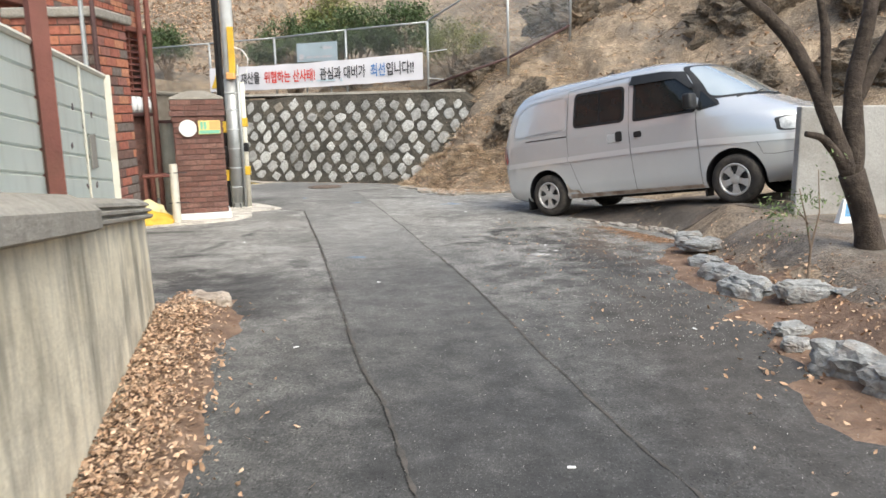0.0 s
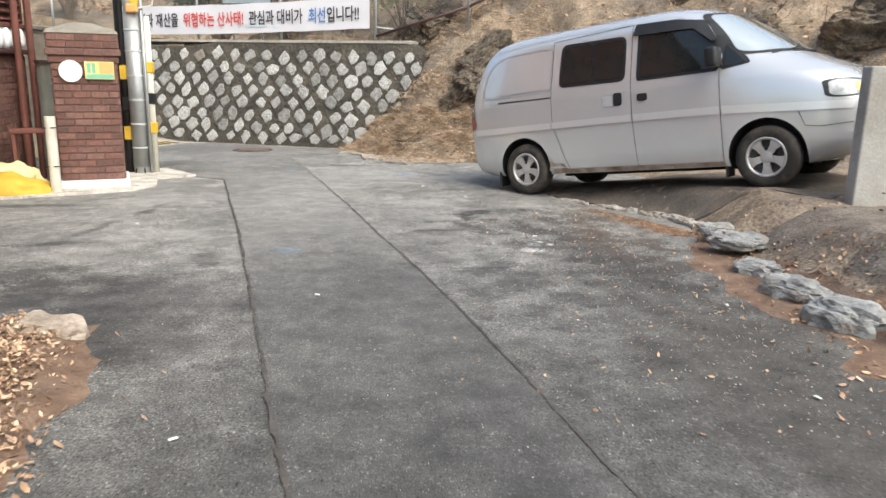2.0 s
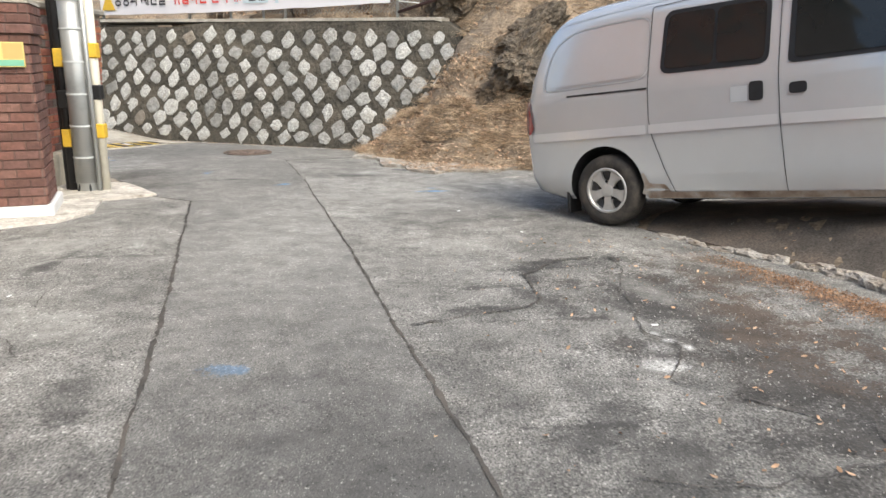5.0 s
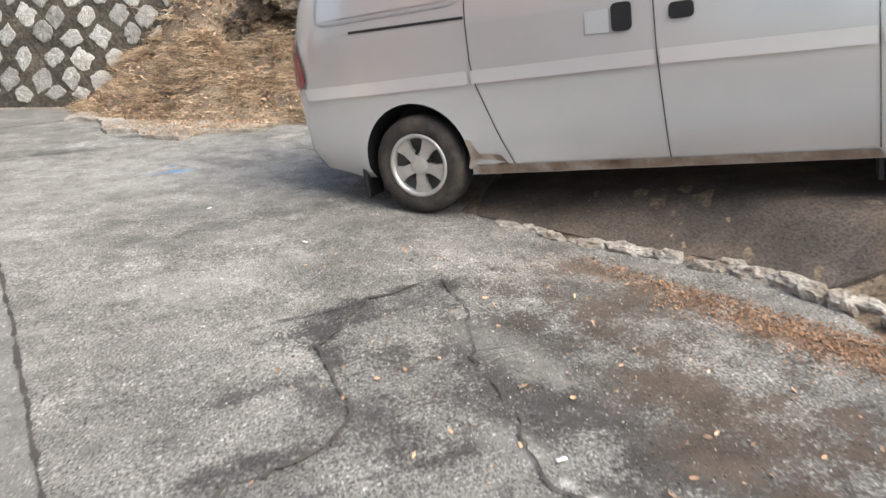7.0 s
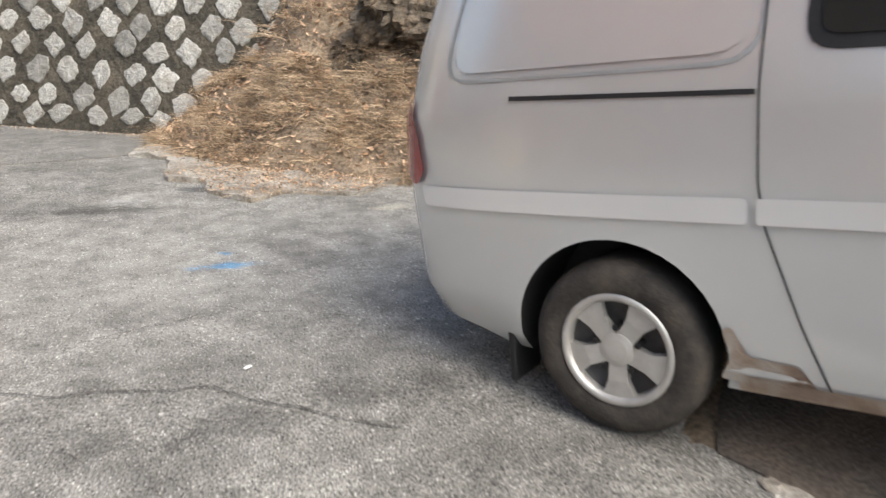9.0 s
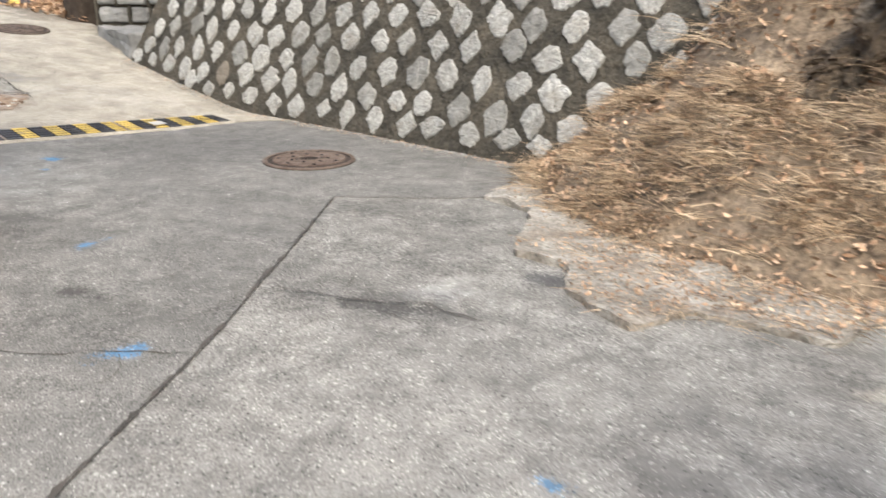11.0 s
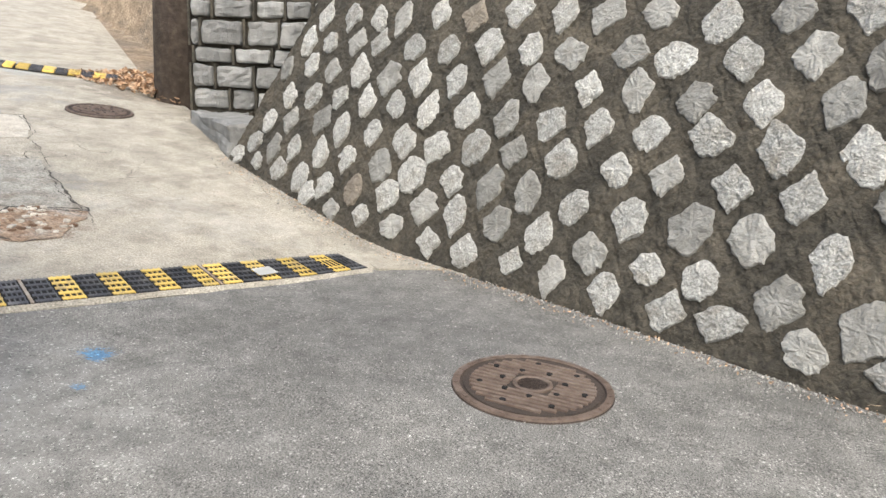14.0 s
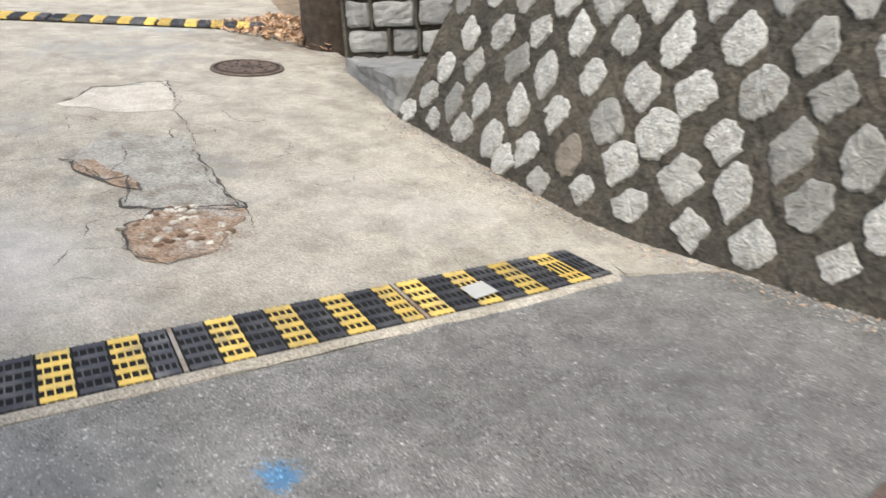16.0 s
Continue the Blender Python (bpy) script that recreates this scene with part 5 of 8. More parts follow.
r1 = [bm.verts.new(p) for p in ((-0.40, -0.01, 1.70), (0.40, -0.01, 1.70), (0.40, 0.79, 1.70), (-0.40, 0.79, 1.70))]
r2 = [bm.verts.new(p) for p in ((-0.12, 0.27, 1.80), (0.12, 0.27, 1.80), (0.12, 0.51, 1.80), (-0.12, 0.51, 1.80))]
for a, b in ((r0, r1), (r1, r2)):
    for k in range(4):
        bm.faces.new((a[k], a[(k + 1) % 4], b[(k + 1) % 4], b[k]))
bm.faces.new(r2)
bm.faces.new(r0[::-1])
part("cap", bm, COPING, pillar, "weathered mortar cap")
pm = pillar.matrix_world
pr = pm.to_3x3()
for z0, z1, g in ((zb + 0.17, 1.30, 0.0), (1.30, 1.39, 0.02), (1.39, 1.48, 0.045), (1.48, 1.66, 0.03)):
    if g:
        bm = bmesh.new()
        box(bm, -0.375 - g, 0.375 + g, 0.015 - g, 0.765 + g, z0 + 0.004, z1 - 0.002)
        part("corbel", bm, JOINT_DARK, pillar)
    for o, al, ou in (((-0.375 - g, 0.015 - g, 0), (1, 0, 0), (0, -1, 0)), ((0.375 + g, 0.015 - g, 0), (0, 1, 0), (1, 0, 0)), ((-0.375 - g, 0.765 + g, 0), (0, -1, 0), (-1, 0, 0))):
        brick_face(pillar, pm @ Vector(o), pr @ Vector(al), pr @ Vector(ou), 0.75 + 2 * g, z0, z1, BRICK_DARK)
bm = bmesh.new()
tube(bm, [(-0.16, -0.012, 1.20), (-0.16, -0.035, 1.20)], 0.135, 36)
part("disc", bm, WHITE, pillar, "plain white round disc")
sg = part("name_plate", (lambda b: (box(b, 0.0, 0.34, -0.035, -0.012, 1.10, 1.32, bevel=0.003), b)[1])(bmesh.new()), SIGN_YELLOW, pillar, "small yellow plate with illegible lines and green foot")
for x0, x1, z0, z1, m in ((0.01, 0.33, 1.11, 1.165, SIGN_GREEN), (0.17, 0.33, 1.175, 1.31, SIGN_ORANGE), (0.03, 0.07, 1.18, 1.30, SIGN_GREEN), (0.085, 0.125, 1.18, 1.30, SIGN_GREEN)):
    bm = bmesh.new()
    box(bm, x0, x1, -0.039, -0.034, z0, z1)
    part("bar", bm, m, sg)
tagged(pillar, "dark brick gate pillar with a white disc", "gate pillar")

# brick garden wall behind the pillar, with its corner at the bend
garden = empty("brick_garden_wall")
WX = -4.26
gz = road_z(-4.5, 15) - 0.06
bm = bmesh.new()
box(bm, WX - 0.28, WX - 0.07, 13.05, 15.23, gz, 1.70)
box(bm, WX - 0.28, WX - 0.001, 15.23, 15.61, gz, 1.70)
box(bm, WX - 0.28, WX - 0.001, 13.05, 15.23, 0.93, 1.70)
box(bm, -9.5, WX - 0.281, 15.38, 15.609, gz, 1.70)
part("core", bm, JOINT, garden)
bm = bmesh.new()
box(bm, WX - 0.32, WX + 0.04, 13.0, 15.635, gz - 0.1, 0.085, bevel=0.012, seg=2)
box(bm, -9.5, WX - 0.3, 15.35, 15.634, gz - 0.1, 0.083, bevel=0.012, seg=2)
part("plinth", bm, PLASTER, garden, "stained cream concrete plinth")
bm = bmesh.new()
box(bm, -9.5, WX + 0.05, 15.34, 15.66, 1.70, 1.78, bevel=0.02)
box(bm, WX - 0.33, WX + 0.05, 13.0, 15.36, 1.701, 1.782, bevel=0.02)
part("coping", bm, COPING, garden)
brick_face(garden, (WX - 0.002, 15.23, 0), (0, 1, 0), (1, 0, 0), 0.385, 0.087, 1.69, BRICK_ORANGE, offset=0.0)
brick_face(garden, (WX - 0.071, 13.9, 0), (0, 1, 0), (1, 0, 0), 1.45, 0.087, 0.93, BRICK_ORANGE)
brick_face(garden, (WX - 0.002, 13.9, 0), (0, 1, 0), (1, 0, 0), 1.455, 0.935, 1.69, BRICK_ORANGE, offset=-0.05)
brick_mass("brickwork", (WX + 0.0, 15.61, 0), (-1, 0, 0), (0, 1, 0), 4.9, 0.087, 1.69, BRICK_ORANGE, garden)
brick_mass("brickwork", (WX - 0.071, 13.05, 0), (0, 1, 0), (1, 0, 0), 0.84, 0.087, 0.93, BRICK_ORANGE, garden)
garden.matrix_world = Matrix.Translation((WX, 0, -0.1)) @ Matrix.Rotation(radians(4.0), 4, 'Y') @ Matrix.Translation((-WX, 0, 0.1))
tagged(garden, "orange-red brick garden wall on a concrete plinth", "brick wall")

# brick gate column at the end of the coping wall
column = empty("brick_column", (-3.41, 6.95, 0), 0)
bm = bmesh.new()
box(bm, -0.36, 0.36, 0.0, 0.7, -0.4, 2.30)
part("core", bm, JOINT_DARK, column)
bm = bmesh.new()
box(bm, -0.42, 0.42, -0.05, 0.76, 2.30, 2.39, bevel=0.02, seg=2)
part("cap", bm, COPING, column, "pale concrete cap")
brick_face(column, (-3.77, 6.95, 0), (1, 0, 0), (0, -1, 0), 0.72, -0.2, 2.30, BRICK_ORANGE)
brick_face(column, (-3.05, 6.95, 0), (0, 1, 0), (1, 0, 0), 0.7, -0.2, 2.30, BRICK_ORANGE)
for dx in (0.30, 0.40):
    bm = bmesh.new()
    tube(bm, [(dx, -0.045, 0.0), (dx, -0.045, 3.6)], 0.022, 8)
    part("downpipe", bm, GALV if dx < 0.35 else DARK_STEEL, column)
tagged(column, "orange brick gate column with a concrete cap", "gate column")

# house beside the drive
house = empty("house")
bm = bmesh.new()
box(bm, -12.0, -5.03, 6.3, 13.2, -0.4, 1.42)
box(bm, -12.0, -5.10, 6.3, 13.15, 1.42, 6.2)
part("wall", bm, JOINT_DARK, house)
brick_mass("brickwork", (-5.03, 8.0, 0), (0, 1, 0), (1, 0, 0), 5.2, -0.36, 1.40, BRICK_DARK, house)
brick_mass("brickwork", (-5.10, 8.0, 0), (0, 1, 0), (1, 0, 0), 5.15, 2.25, 6.1, BRICK_ORANGE, house)
brick_mass("brickwork", (-5.03, 13.2, 0), (-1, 0, 0), (0, 1, 0), 3.0, -0.36, 1.40, BRICK_DARK, house)
bm = bmesh.new()
box(bm, -5.12, -4.93, 8.0, 13.26, 1.40, 1.46, bevel=0.01)
part("ledge", bm, DARK_STEEL, house)
for i in range(14):
    bm = bmesh.new()
    lathe(bm, [(0.0005, -0.13), (0.05, -0.13), (0.075, -0.06), (0.08, 0.0), (0.07, 0.07), (0.045, 0.13), (0.0005, 0.13)], 14)
    bmesh.ops.rotate(bm, verts=bm.verts, matrix=Matrix.Rotation(radians(90), 3, 'X'))
    b = part("baluster", bm, WHITE, house, "white bulbous baluster" if i == 0 else "", True)
    b.location = (-4.99, 13.0 - 0.19 * i, 1.595)
bm = bmesh.new()
box(bm, -5.13, -4.95, 8.0, 13.24, 1.73, 1.79, bevel=0.01)
part("ledge", bm, BROWN_STEEL, house)
for i in range(6):
    y1 = 13.2 - 0.62 * i
    bm = bmesh.new()
    box(bm, -5.06, -5.0, y1 - 0.04, y1, 1.79, 2.75)
    part("louvre_post", bm, BROWN_STEEL, house)
    for j in range(9):
        bm = bmesh.new()
        box(bm, -0.045, 0.045, y1 - 0.60, y1 - 0.05, -0.006, 0.006, Matrix.Translation((-5.03, 0, 1.85 + 0.1 * j)) @ Matrix.Rotation(radians(35), 4, 'Y'))
        part("louvre", bm, BROWN_STEEL, house)
bm = bmesh.new()
box(bm, -5.08, -4.94, 8.0, 13.24, 2.75, 2.83, bevel=0.01)
part("ledge", bm, BROWN_STEEL, house)
for y in (13.13, 12.75):
    bm = bmesh.new()
    tube(bm, [(-4.90, y, -0.3), (-4.90, y, 4.5)], 0.045, 10)
    part("downpipe", bm, BROWN_STEEL, house, "brown downpipe")
bm = bmesh.new()
box(bm, -12.2, -4.6, 6.0, 13.6, 6.2, 6.4, bevel=0.02)
part("roof", bm, COPING, house)
tagged(house, "dark brick house with red-brown louvres and balusters", "house")

# drive clutter
bm = bmesh.new()
tube(bm, [(-4.20, 11.83, road_z(-4.2, 11.8) + 0.02), (-4.20, 11.83, 0.66)], 0.062, 16)
bol = mesh_object("pipe_bollard", bm, CREAM)
tagged(bol, "cream plastic pipe standing by the pillar", "bollard")
for z in (0.05, 0.52):
    bm = bmesh.new()
    tube(bm, [(-4.29, 11.79, z), (-4.10, 11.77, z + 0.01), (-4.0, 11.86, z)], 0.008, 6)
    part("wire_tie", bm, CABLE, bol)


def heap(name, at, size, seed, material, label, category, rz=0):
    bm = bmesh.new()
    r = bmesh.ops.create_icosphere(bm, subdivisions=4, radius=1.0)
    for v in r["verts"]:
        p = v.co.copy()
        k = 1 + 0.28 * fbm(p.x * 1.6 + seed, p.y * 1.6, p.z * 1.6) + 0.06 * fbm(p.x * 6 + seed, p.y * 6, p.z * 6)
        v.co = Vector((p.x * size[0] * k, p.y * size[1] * k, max(-0.1, p.z) * size[2] * k))
    ob = mesh_object(name, bm, material, None, True)
    ob.matrix_world = pose(*at, 0, 0, rz)
    return tagged(ob, label, category)


dz = road_z(-4.6, 11.8)
heap("tarp", (-4.72, 11.72, dz + 0.03), (0.46, 0.26, 0.22), 1, CLOTH_YELLOW, "crumpled mustard-yellow tarpaulin heap by the pillar", "tarpaulin", 15)
heap("sack", (-4.85, 11.95, dz + 0.12), (0.42, 0.2, 0.25), 5, CLOTH_PALE, "pale yellow sack behind the tarpaulin heap", "sack", 10)
heap("dark_bag", (-5.0, 11.55, dz + 0.02), (0.18, 0.13, 0.14), 8, BLACK, "small black bag beside the tarpaulin", "bag")
bm = bmesh.new()
box(bm, -0.32, 0.32, -0.14, 0.14, 0.72, 0.77, bevel=0.01)
tray = mesh_object("red_rack", bm, BROWN_STEEL)
tray.matrix_world = pose(-4.52, 12.25, dz + 0.0, 0, 0, 18)
for dx in (-0.28, 0.28):
    for dy in (-0.1, 0.1):
        bm = bmesh.new()
        box(bm, dx - 0.02, dx + 0.02, dy - 0.02, dy + 0.02, 0.0, 0.72)
        part("leg", bm, BROWN_STEEL, tray)
tagged(tray, "dark red steel rack against the pillar", "rack")
bm = bmesh.new()
tube(bm, [(-4.62, 13.0, dz), (-4.62, 13.0, 1.28)], 0.17, 18)
tk = mesh_object("metal_tank", bm, TANK, None, False)
tagged(tk, "grey-green upright metal tank behind the pillar", "tank")
bm = bmesh.new()
tube(bm, [(-4.62, 13.0, 1.28), (-4.62, 13.0, 1.33)], 0.19, 18)
part("lid", bm, DARK_STEEL, tk)
DRIVE = [(-9.0, 11.25), (-4.6, 11.35), (-3.9, 11.75), (-3.35, 12.15), (-3.2, 12.6), (-3.4, 13.3), (-9.0, 13.2)]
tagged(sheet("drive_slab", ragged(DRIVE, 0.3, 0.03, 4.0), lambda x, y: road_z(x, y) + 0.025, 0.4, PALE_CONC, 0.06), "pale concrete slab at the gate", "slab", kind="structure")
APRON = [(-4.45, 13.0), (-3.4, 13.3), (-2.95, 13.65), (-3.25, 14.1), (-3.6, 14.5), (-4.45, 14.4)]
tagged(sheet("pole_apron", ragged(APRON, 0.2, 0.03, 5.0), lambda x, y: road_z(x, y) + 0.03, 0.3, PALE_CONC, 0.06), "pale concrete apron round the utility pole", "slab", kind="structure")
DIRT = [(-4.46, 14.4), (-3.65, 14.5), (-3.72, 14.9), (-3.95, 15.1), (-4.15, 15.62), (-4.3, 15.7)]
DIRT_EDGE = ragged(DIRT, 0.15, 0.09, 6.0)
tagged(sheet("dirt_strip", DIRT_EDGE, feathered(DIRT_EDGE, lambda x, y: road_z(x, y) + 0.012 + 0.05 * smooth01((-3.7 - x) / 0.5), lambda x, y: road_z(x, y) - 0.004, 0.2), 0.1, mat("verge_dirt", [(0.22, 0.185, 0.145), (0.31, 0.27, 0.22), (0.38, 0.34, 0.285)], 5.0, 0.95, 0.9, 45, stain=(0.20, 0.125, 0.08), stain_scale=3, speck=0.3), 0.02), "strip of dry dirt below the brick wall", "soil", kind="structure")

# ---- utility pole ----
pole = empty("utility_pole", (-3.79, 13.92, road_z(-3.79, 13.92)))
bm = bmesh.new()
tube(bm, [(0.0, 0, 0), (0.0, 0, 8.0)], [0.12, 0.09], 20)
part("mast", bm, POLE_GREY, pole, "grey concrete mast", True)
bm = bmesh.new()
tube(bm, [(0.0, 0, 0.12), (0.0, 0, 2.35)], [0.128, 0.125], 24)
sl = part("sleeve", bm, GALV, pole, "galvanised sleeve", True)
for z in (0.4, 0.75, 1.1, 1.45, 1.8, 2.1):
    bm = bmesh.new()
    tube(bm, [(0, 0, z), (0, 0, z + 0.018)], 0.134, 24)
    part("band", bm, POLE_GREY, sl)
for dx, dy, r, m, z1, nm in ((-0.17, 0.0, 0.045, CABLE, 8.0, "conduit"), (-0.235, 0.03, 0.03, CABLE, 8.0, "conduit"), (0.19, 0.02, 0.05, CREAM, 2.3, "conduit"), (0.155, -0.07, 0.025, GALV, 2.6, "conduit")):
    bm = bmesh.new()
    tube(bm, [(dx, dy, 0.0), (dx, dy, z1)], r, 12)
    part(nm, bm, m, pole, "", True)
bm = bmesh.new()
box(bm, 0.03, 0.14, -0.16, -0.10, 2.45, 3.25, bevel=0.008)
part("warning_guard", bm, YELLOW, pole, "yellow cable guard strip")
bm = bmesh.new()
box(bm, -0.03, 0.13, -0.17, -0.09, 2.34, 2.46, bevel=0.015)
part("junction", bm, SIGN_ORANGE, pole)
for z in (0.62, 1.05, 1.5):
    bm = bmesh.new()
    box(bm, 0.15, 0.25, -0.04, 0.075, z, z + 0.16, bevel=0.01)
    part("warning_tape", bm, YELLOW if z != 1.05 else BLACK, pole)
    bm = bmesh.new()
    box(bm, -0.22, -0.115, -0.055, 0.05, z - 0.1, z + 0.1, bevel=0.01)
    part("warning_tape", bm, YELLOW if z != 1.05 else BLACK, pole)
bm = bmesh.new()
tube(bm, [(0.13, -0.12, 2.9), (0.28, -0.15, 2.85), (0.38, -0.15, 2.7), (0.33, -0.12, 2.45), (0.12, -0.1, 2.4)], 0.012, 6)
part("loose_wire", bm, WHITE, pole)
for k in range(6):
    a = k * 1.05
    bm = bmesh.new()
    tube(bm, [(0.1 * math.cos(a), 0.1 * math.sin(a), 0.13), (0.14 * math.cos(a), 0.14 * math.sin(a), 0.02)], 0.012, 6)
    part("root_wire", bm, BLACK, pole)
tagged(pole, "grey utility pole with conduits and yellow guard", "utility pole")

# ---- fence on the wall, sign and banner ----
FD = Vector((-0.9, 0.434, 0)).normalized()
FP = Vector((-0.32, 19.42, 0))


def fence_at(u, z, out=0.0):
    p = FP + FD * u + Vector((-0.434, -0.9, 0)) * out
    p.z = z
    return p


def chain_link(name, corners, parent, pitch=0.075):
    """Diagonal wires between four corners: low start, low end, high end, high start."""
    a, b, c, d = corners
    w, h = (b - a).length, (d - a).length
    bm = bmesh.new()

    def at(u, v):
        s, t = u / w, v / h
        return (a * (1 - s) + b * s) * (1 - t) + (d * (1 - s) + c * s) * t
    k = -h
    while k < w:
        for sign in (1, -1):
            u0, v0, u1, v1 = k, 0.0, k + h, h
            if u0 < 0:
                v0, u0 = -u0, 0.0
            if u1 > w:
                v1, u1 = h - (u1 - w), w
            if v1 - v0 > 0.02:
                if sign < 0:
                    tube(bm, [at(w - u0, v0), at(w - u1, v1)], 0.0028, 3, False)
                else:
                    tube(bm, [at(u0, v0), at(u1, v1)], 0.0028, 3, False)
        k += pitch
    ob = part(name, bm, GALV, parent)
    ob["kind"] = "stuff"


fence = empty("chain_link_fence")
posts = [(-0.0, 1.75, 3.58), (2.42, 1.8, 3.53), (4.76, 1.8, 3.45), (7.12, 1.8, 3.42), (9.4, 1.8, 3.4)]
for u, z0, z1 in posts:
    bm = bmesh.new()
    tube(bm, [fence_at(u, z0), fence_at(u, z1)], 0.03, 10)
    part("post", bm, GALV, fence, "", True)
for (u0, a0, b0), (u1, a1, b1) in zip(posts, posts[1:]):
    bm = bmesh.new()
    tube(bm, [fence_at(u0, b0 - 0.02), fence_at(u1, b1 - 0.02)], 0.022, 8)
    part("rail", bm, GALV, fence, "", True)
    chain_link("mesh", [fence_at(u0, 2.0), fence_at(u1, 2.0), fence_at(u1, b1 - 0.04), fence_at(u0, b0 - 0.04)], fence)
slope_posts = [(Vector((-0.32, 19.42, 1.9)), Vector((-0.32, 19.42, 3.58))), (Vector((1.62, 18.5, 2.5)), Vector((1.60, 18.55, 4.6))), (Vector((3.2, 19.2, 3.3)), Vector((3.2, 19.2, 5.2)))]
for (p0, p1), (q0, q1) in zip(slope_posts, slope_posts[1:]):
    bm = bmesh.new()
    tube(bm, [p1, q1], 0.024, 8)
    part("rail", bm, GALV, fence, "", True)
    bm = bmesh.new()
    tube(bm, [p0 + Vector((0, 0, 0.1)), q0 + Vector((0, 0, 0.1))], 0.03, 8)
    part("rail", bm, DARK_STEEL, fence, "", True)
    bm = bmesh.new()
    tube(bm, [q0 - Vector((0, 0, 0.3)), q1], 0.03, 10)
    part("post", bm, GALV, fence, "", True)
    chain_link("mesh", [p0 + Vector((0, 0, 0.12)), q0 + Vector((0, 0, 0.12)), q1, p1], fence)
for start, end in ((fence_at(0.02, 2.83), fence_at(-0.55, 2.87, 0.05)), (fence_at(0.02, 2.2), fence_at(-0.45, 2.15, 0.05))):
    bm = bmesh.new()
    tube(bm, [start, end], 0.012, 6)
    part("tie_wire", bm, WHITE, fence)
tagged(fence, "galvanised chain-link fence on the retaining wall", "fence")

banner = empty("banner")
bm = bmesh.new()
UB0, UB1 = 0.12, 7.12
grid = []
for i in range(57):
    u = UB0 + (UB1 - UB0) * i / 56
    sag = 0.04 * math.sin(math.pi * i / 56)
    grid.append([bm.verts.new(fence_at(u, 2.17 + 0.66 * j / 6 - 0.02 * (u - UB0) - sag + 0.012 * fbm(u * 1.5, j * 0.2, 2), 0.06 + 0.015 * fbm(u * 1.3, j * 0.4, 8))) for j in range(7)])
for a, b in zip(grid, grid[1:]):
    for j in range(6):
        bm.faces.new((a[j], b[j], b[j + 1], a[j + 1]))
part("cloth", bm, CLOTH, banner, "white banner cloth", True)


def lettering(text, u, z, height, material, parent, squeeze=1.0):
    """Words on the banner; u is where they begin, from its left end. Returns where they end."""
    cu = bpy.data.curves.new("lettering", 'FONT')
    cu.body = text
    cu.size = height
    cu.offset = 0.006
    tmp = new("lettering", cu)
    bpy.context.view_layer.update()
    me = bpy.data.meshes.new_from_object(tmp.evaluated_get(bpy.context.evaluated_depsgraph_get()))
    bpy.data.objects.remove(tmp)
    end = u
    for v in me.vertices:
        uu = u + v.co.x * squeeze
        end = max(end, uu)
        ub = UB1 - uu
        sag = 0.04 * math.sin(math.pi * (ub - UB0) / (UB1 - UB0))
        v.co = fence_at(ub, z + v.co.y - 0.02 * (ub - UB0) - sag, 0.085)
    me.materials.clear()
    me.materials.append(material)
    ob = new("lettering", me)
    ob.parent = parent
    return end


u = 0.40
for words, m in (("생명과 재산을", INK_BLACK), ("위협하는 산사태!", INK_RED), ("관심과 대비가", INK_BLACK), ("최선", INK_BLUE), ("입니다!!", INK_BLACK)):
    u = lettering(words, u, 2.37, 0.35, m, banner, 0.715) + (0.15 if words != "최선" else 0.03)
bm = bmesh.new()
for ub, w in ((3.55, 0.10), (2.6, 0.10)):
    p = [fence_at(ub, 2.20, 0.085), fence_at(ub - w, 2.20, 0.085), fence_at(ub - w / 2, 2.30, 0.085)]
    bm.faces.new([bm.verts.new(q) for q in p])
p = [fence_at(3.35, 2.21, 0.085), fence_at(2.75, 2.21, 0.085), fence_at(2.75, 2.26, 0.085), fence_at(3.35, 2.26, 0.085)]
bm.faces.new([bm.verts.new(q) for q in p])
part("small_print", bm, SIGN_GREY, banner)
bm = bmesh.new()
bm.faces.new([bm.verts.new(q) for q in (fence_at(7.06, 2.12, 0.086), fence_at(6.68, 2.12, 0.086), fence_at(6.87, 2.5, 0.086))])
part("warning_triangle", bm, YELLOW, banner, "yellow warning triangle")
tagged(banner, "white landslide warning banner tied to the fence", "banner")

signb = empty("direction_sign")
bm = bmesh.new()
q = fence_at(3.44, 3.0, -0.12)
turn = Matrix((FD * -1, Vector((0.434, 0.9, 0)).normalized(), Vector((0, 0, 1)))).transposed().to_4x4()
box(bm, -0.66, 0.66, -0.015, 0.015, -0.25, 0.25, Matrix.Translation(q) @ turn, 0.008)
part("board", bm, SIGN_GREY, signb)
bm = bmesh.new()
arrow = [(0.05, 0.12), (0.16, 0.2), (0.16, 0.15), (0.36, 0.15), (0.36, 0.09), (0.16, 0.09), (0.16, 0.04)]
bm.faces.new([bm.verts.new((Matrix.Translation(q) @ turn) @ Vector((x + 0.15, -0.02, z - 0.02))) for x, z in arrow])
for x0, x1, z0, z1 in ((-0.35, -0.15, -0.16, -0.1), (-0.1, 0.1, -0.16, -0.1), (0.15, 0.5, -0.16, -0.1)):
    bm.faces.new([bm.verts.new((Matrix.Translation(q) @ turn) @ Vector(p)) for p in ((x0, -0.02, z0), (x1, -0.02, z0), (x1, -0.02, z1), (x0, -0.02, z1))])
bm.faces.new([bm.verts.new((Matrix.Translation(q) @ turn) @ Vector((-0.5 + 0.09 * math.cos(a * 0.5236), -0.02, -0.12 + 0.09 * math.sin(a * 0.5236)))) for a in range(12)])
part("markings", bm, CLOTH, signb, "white arrow and illegible lines")
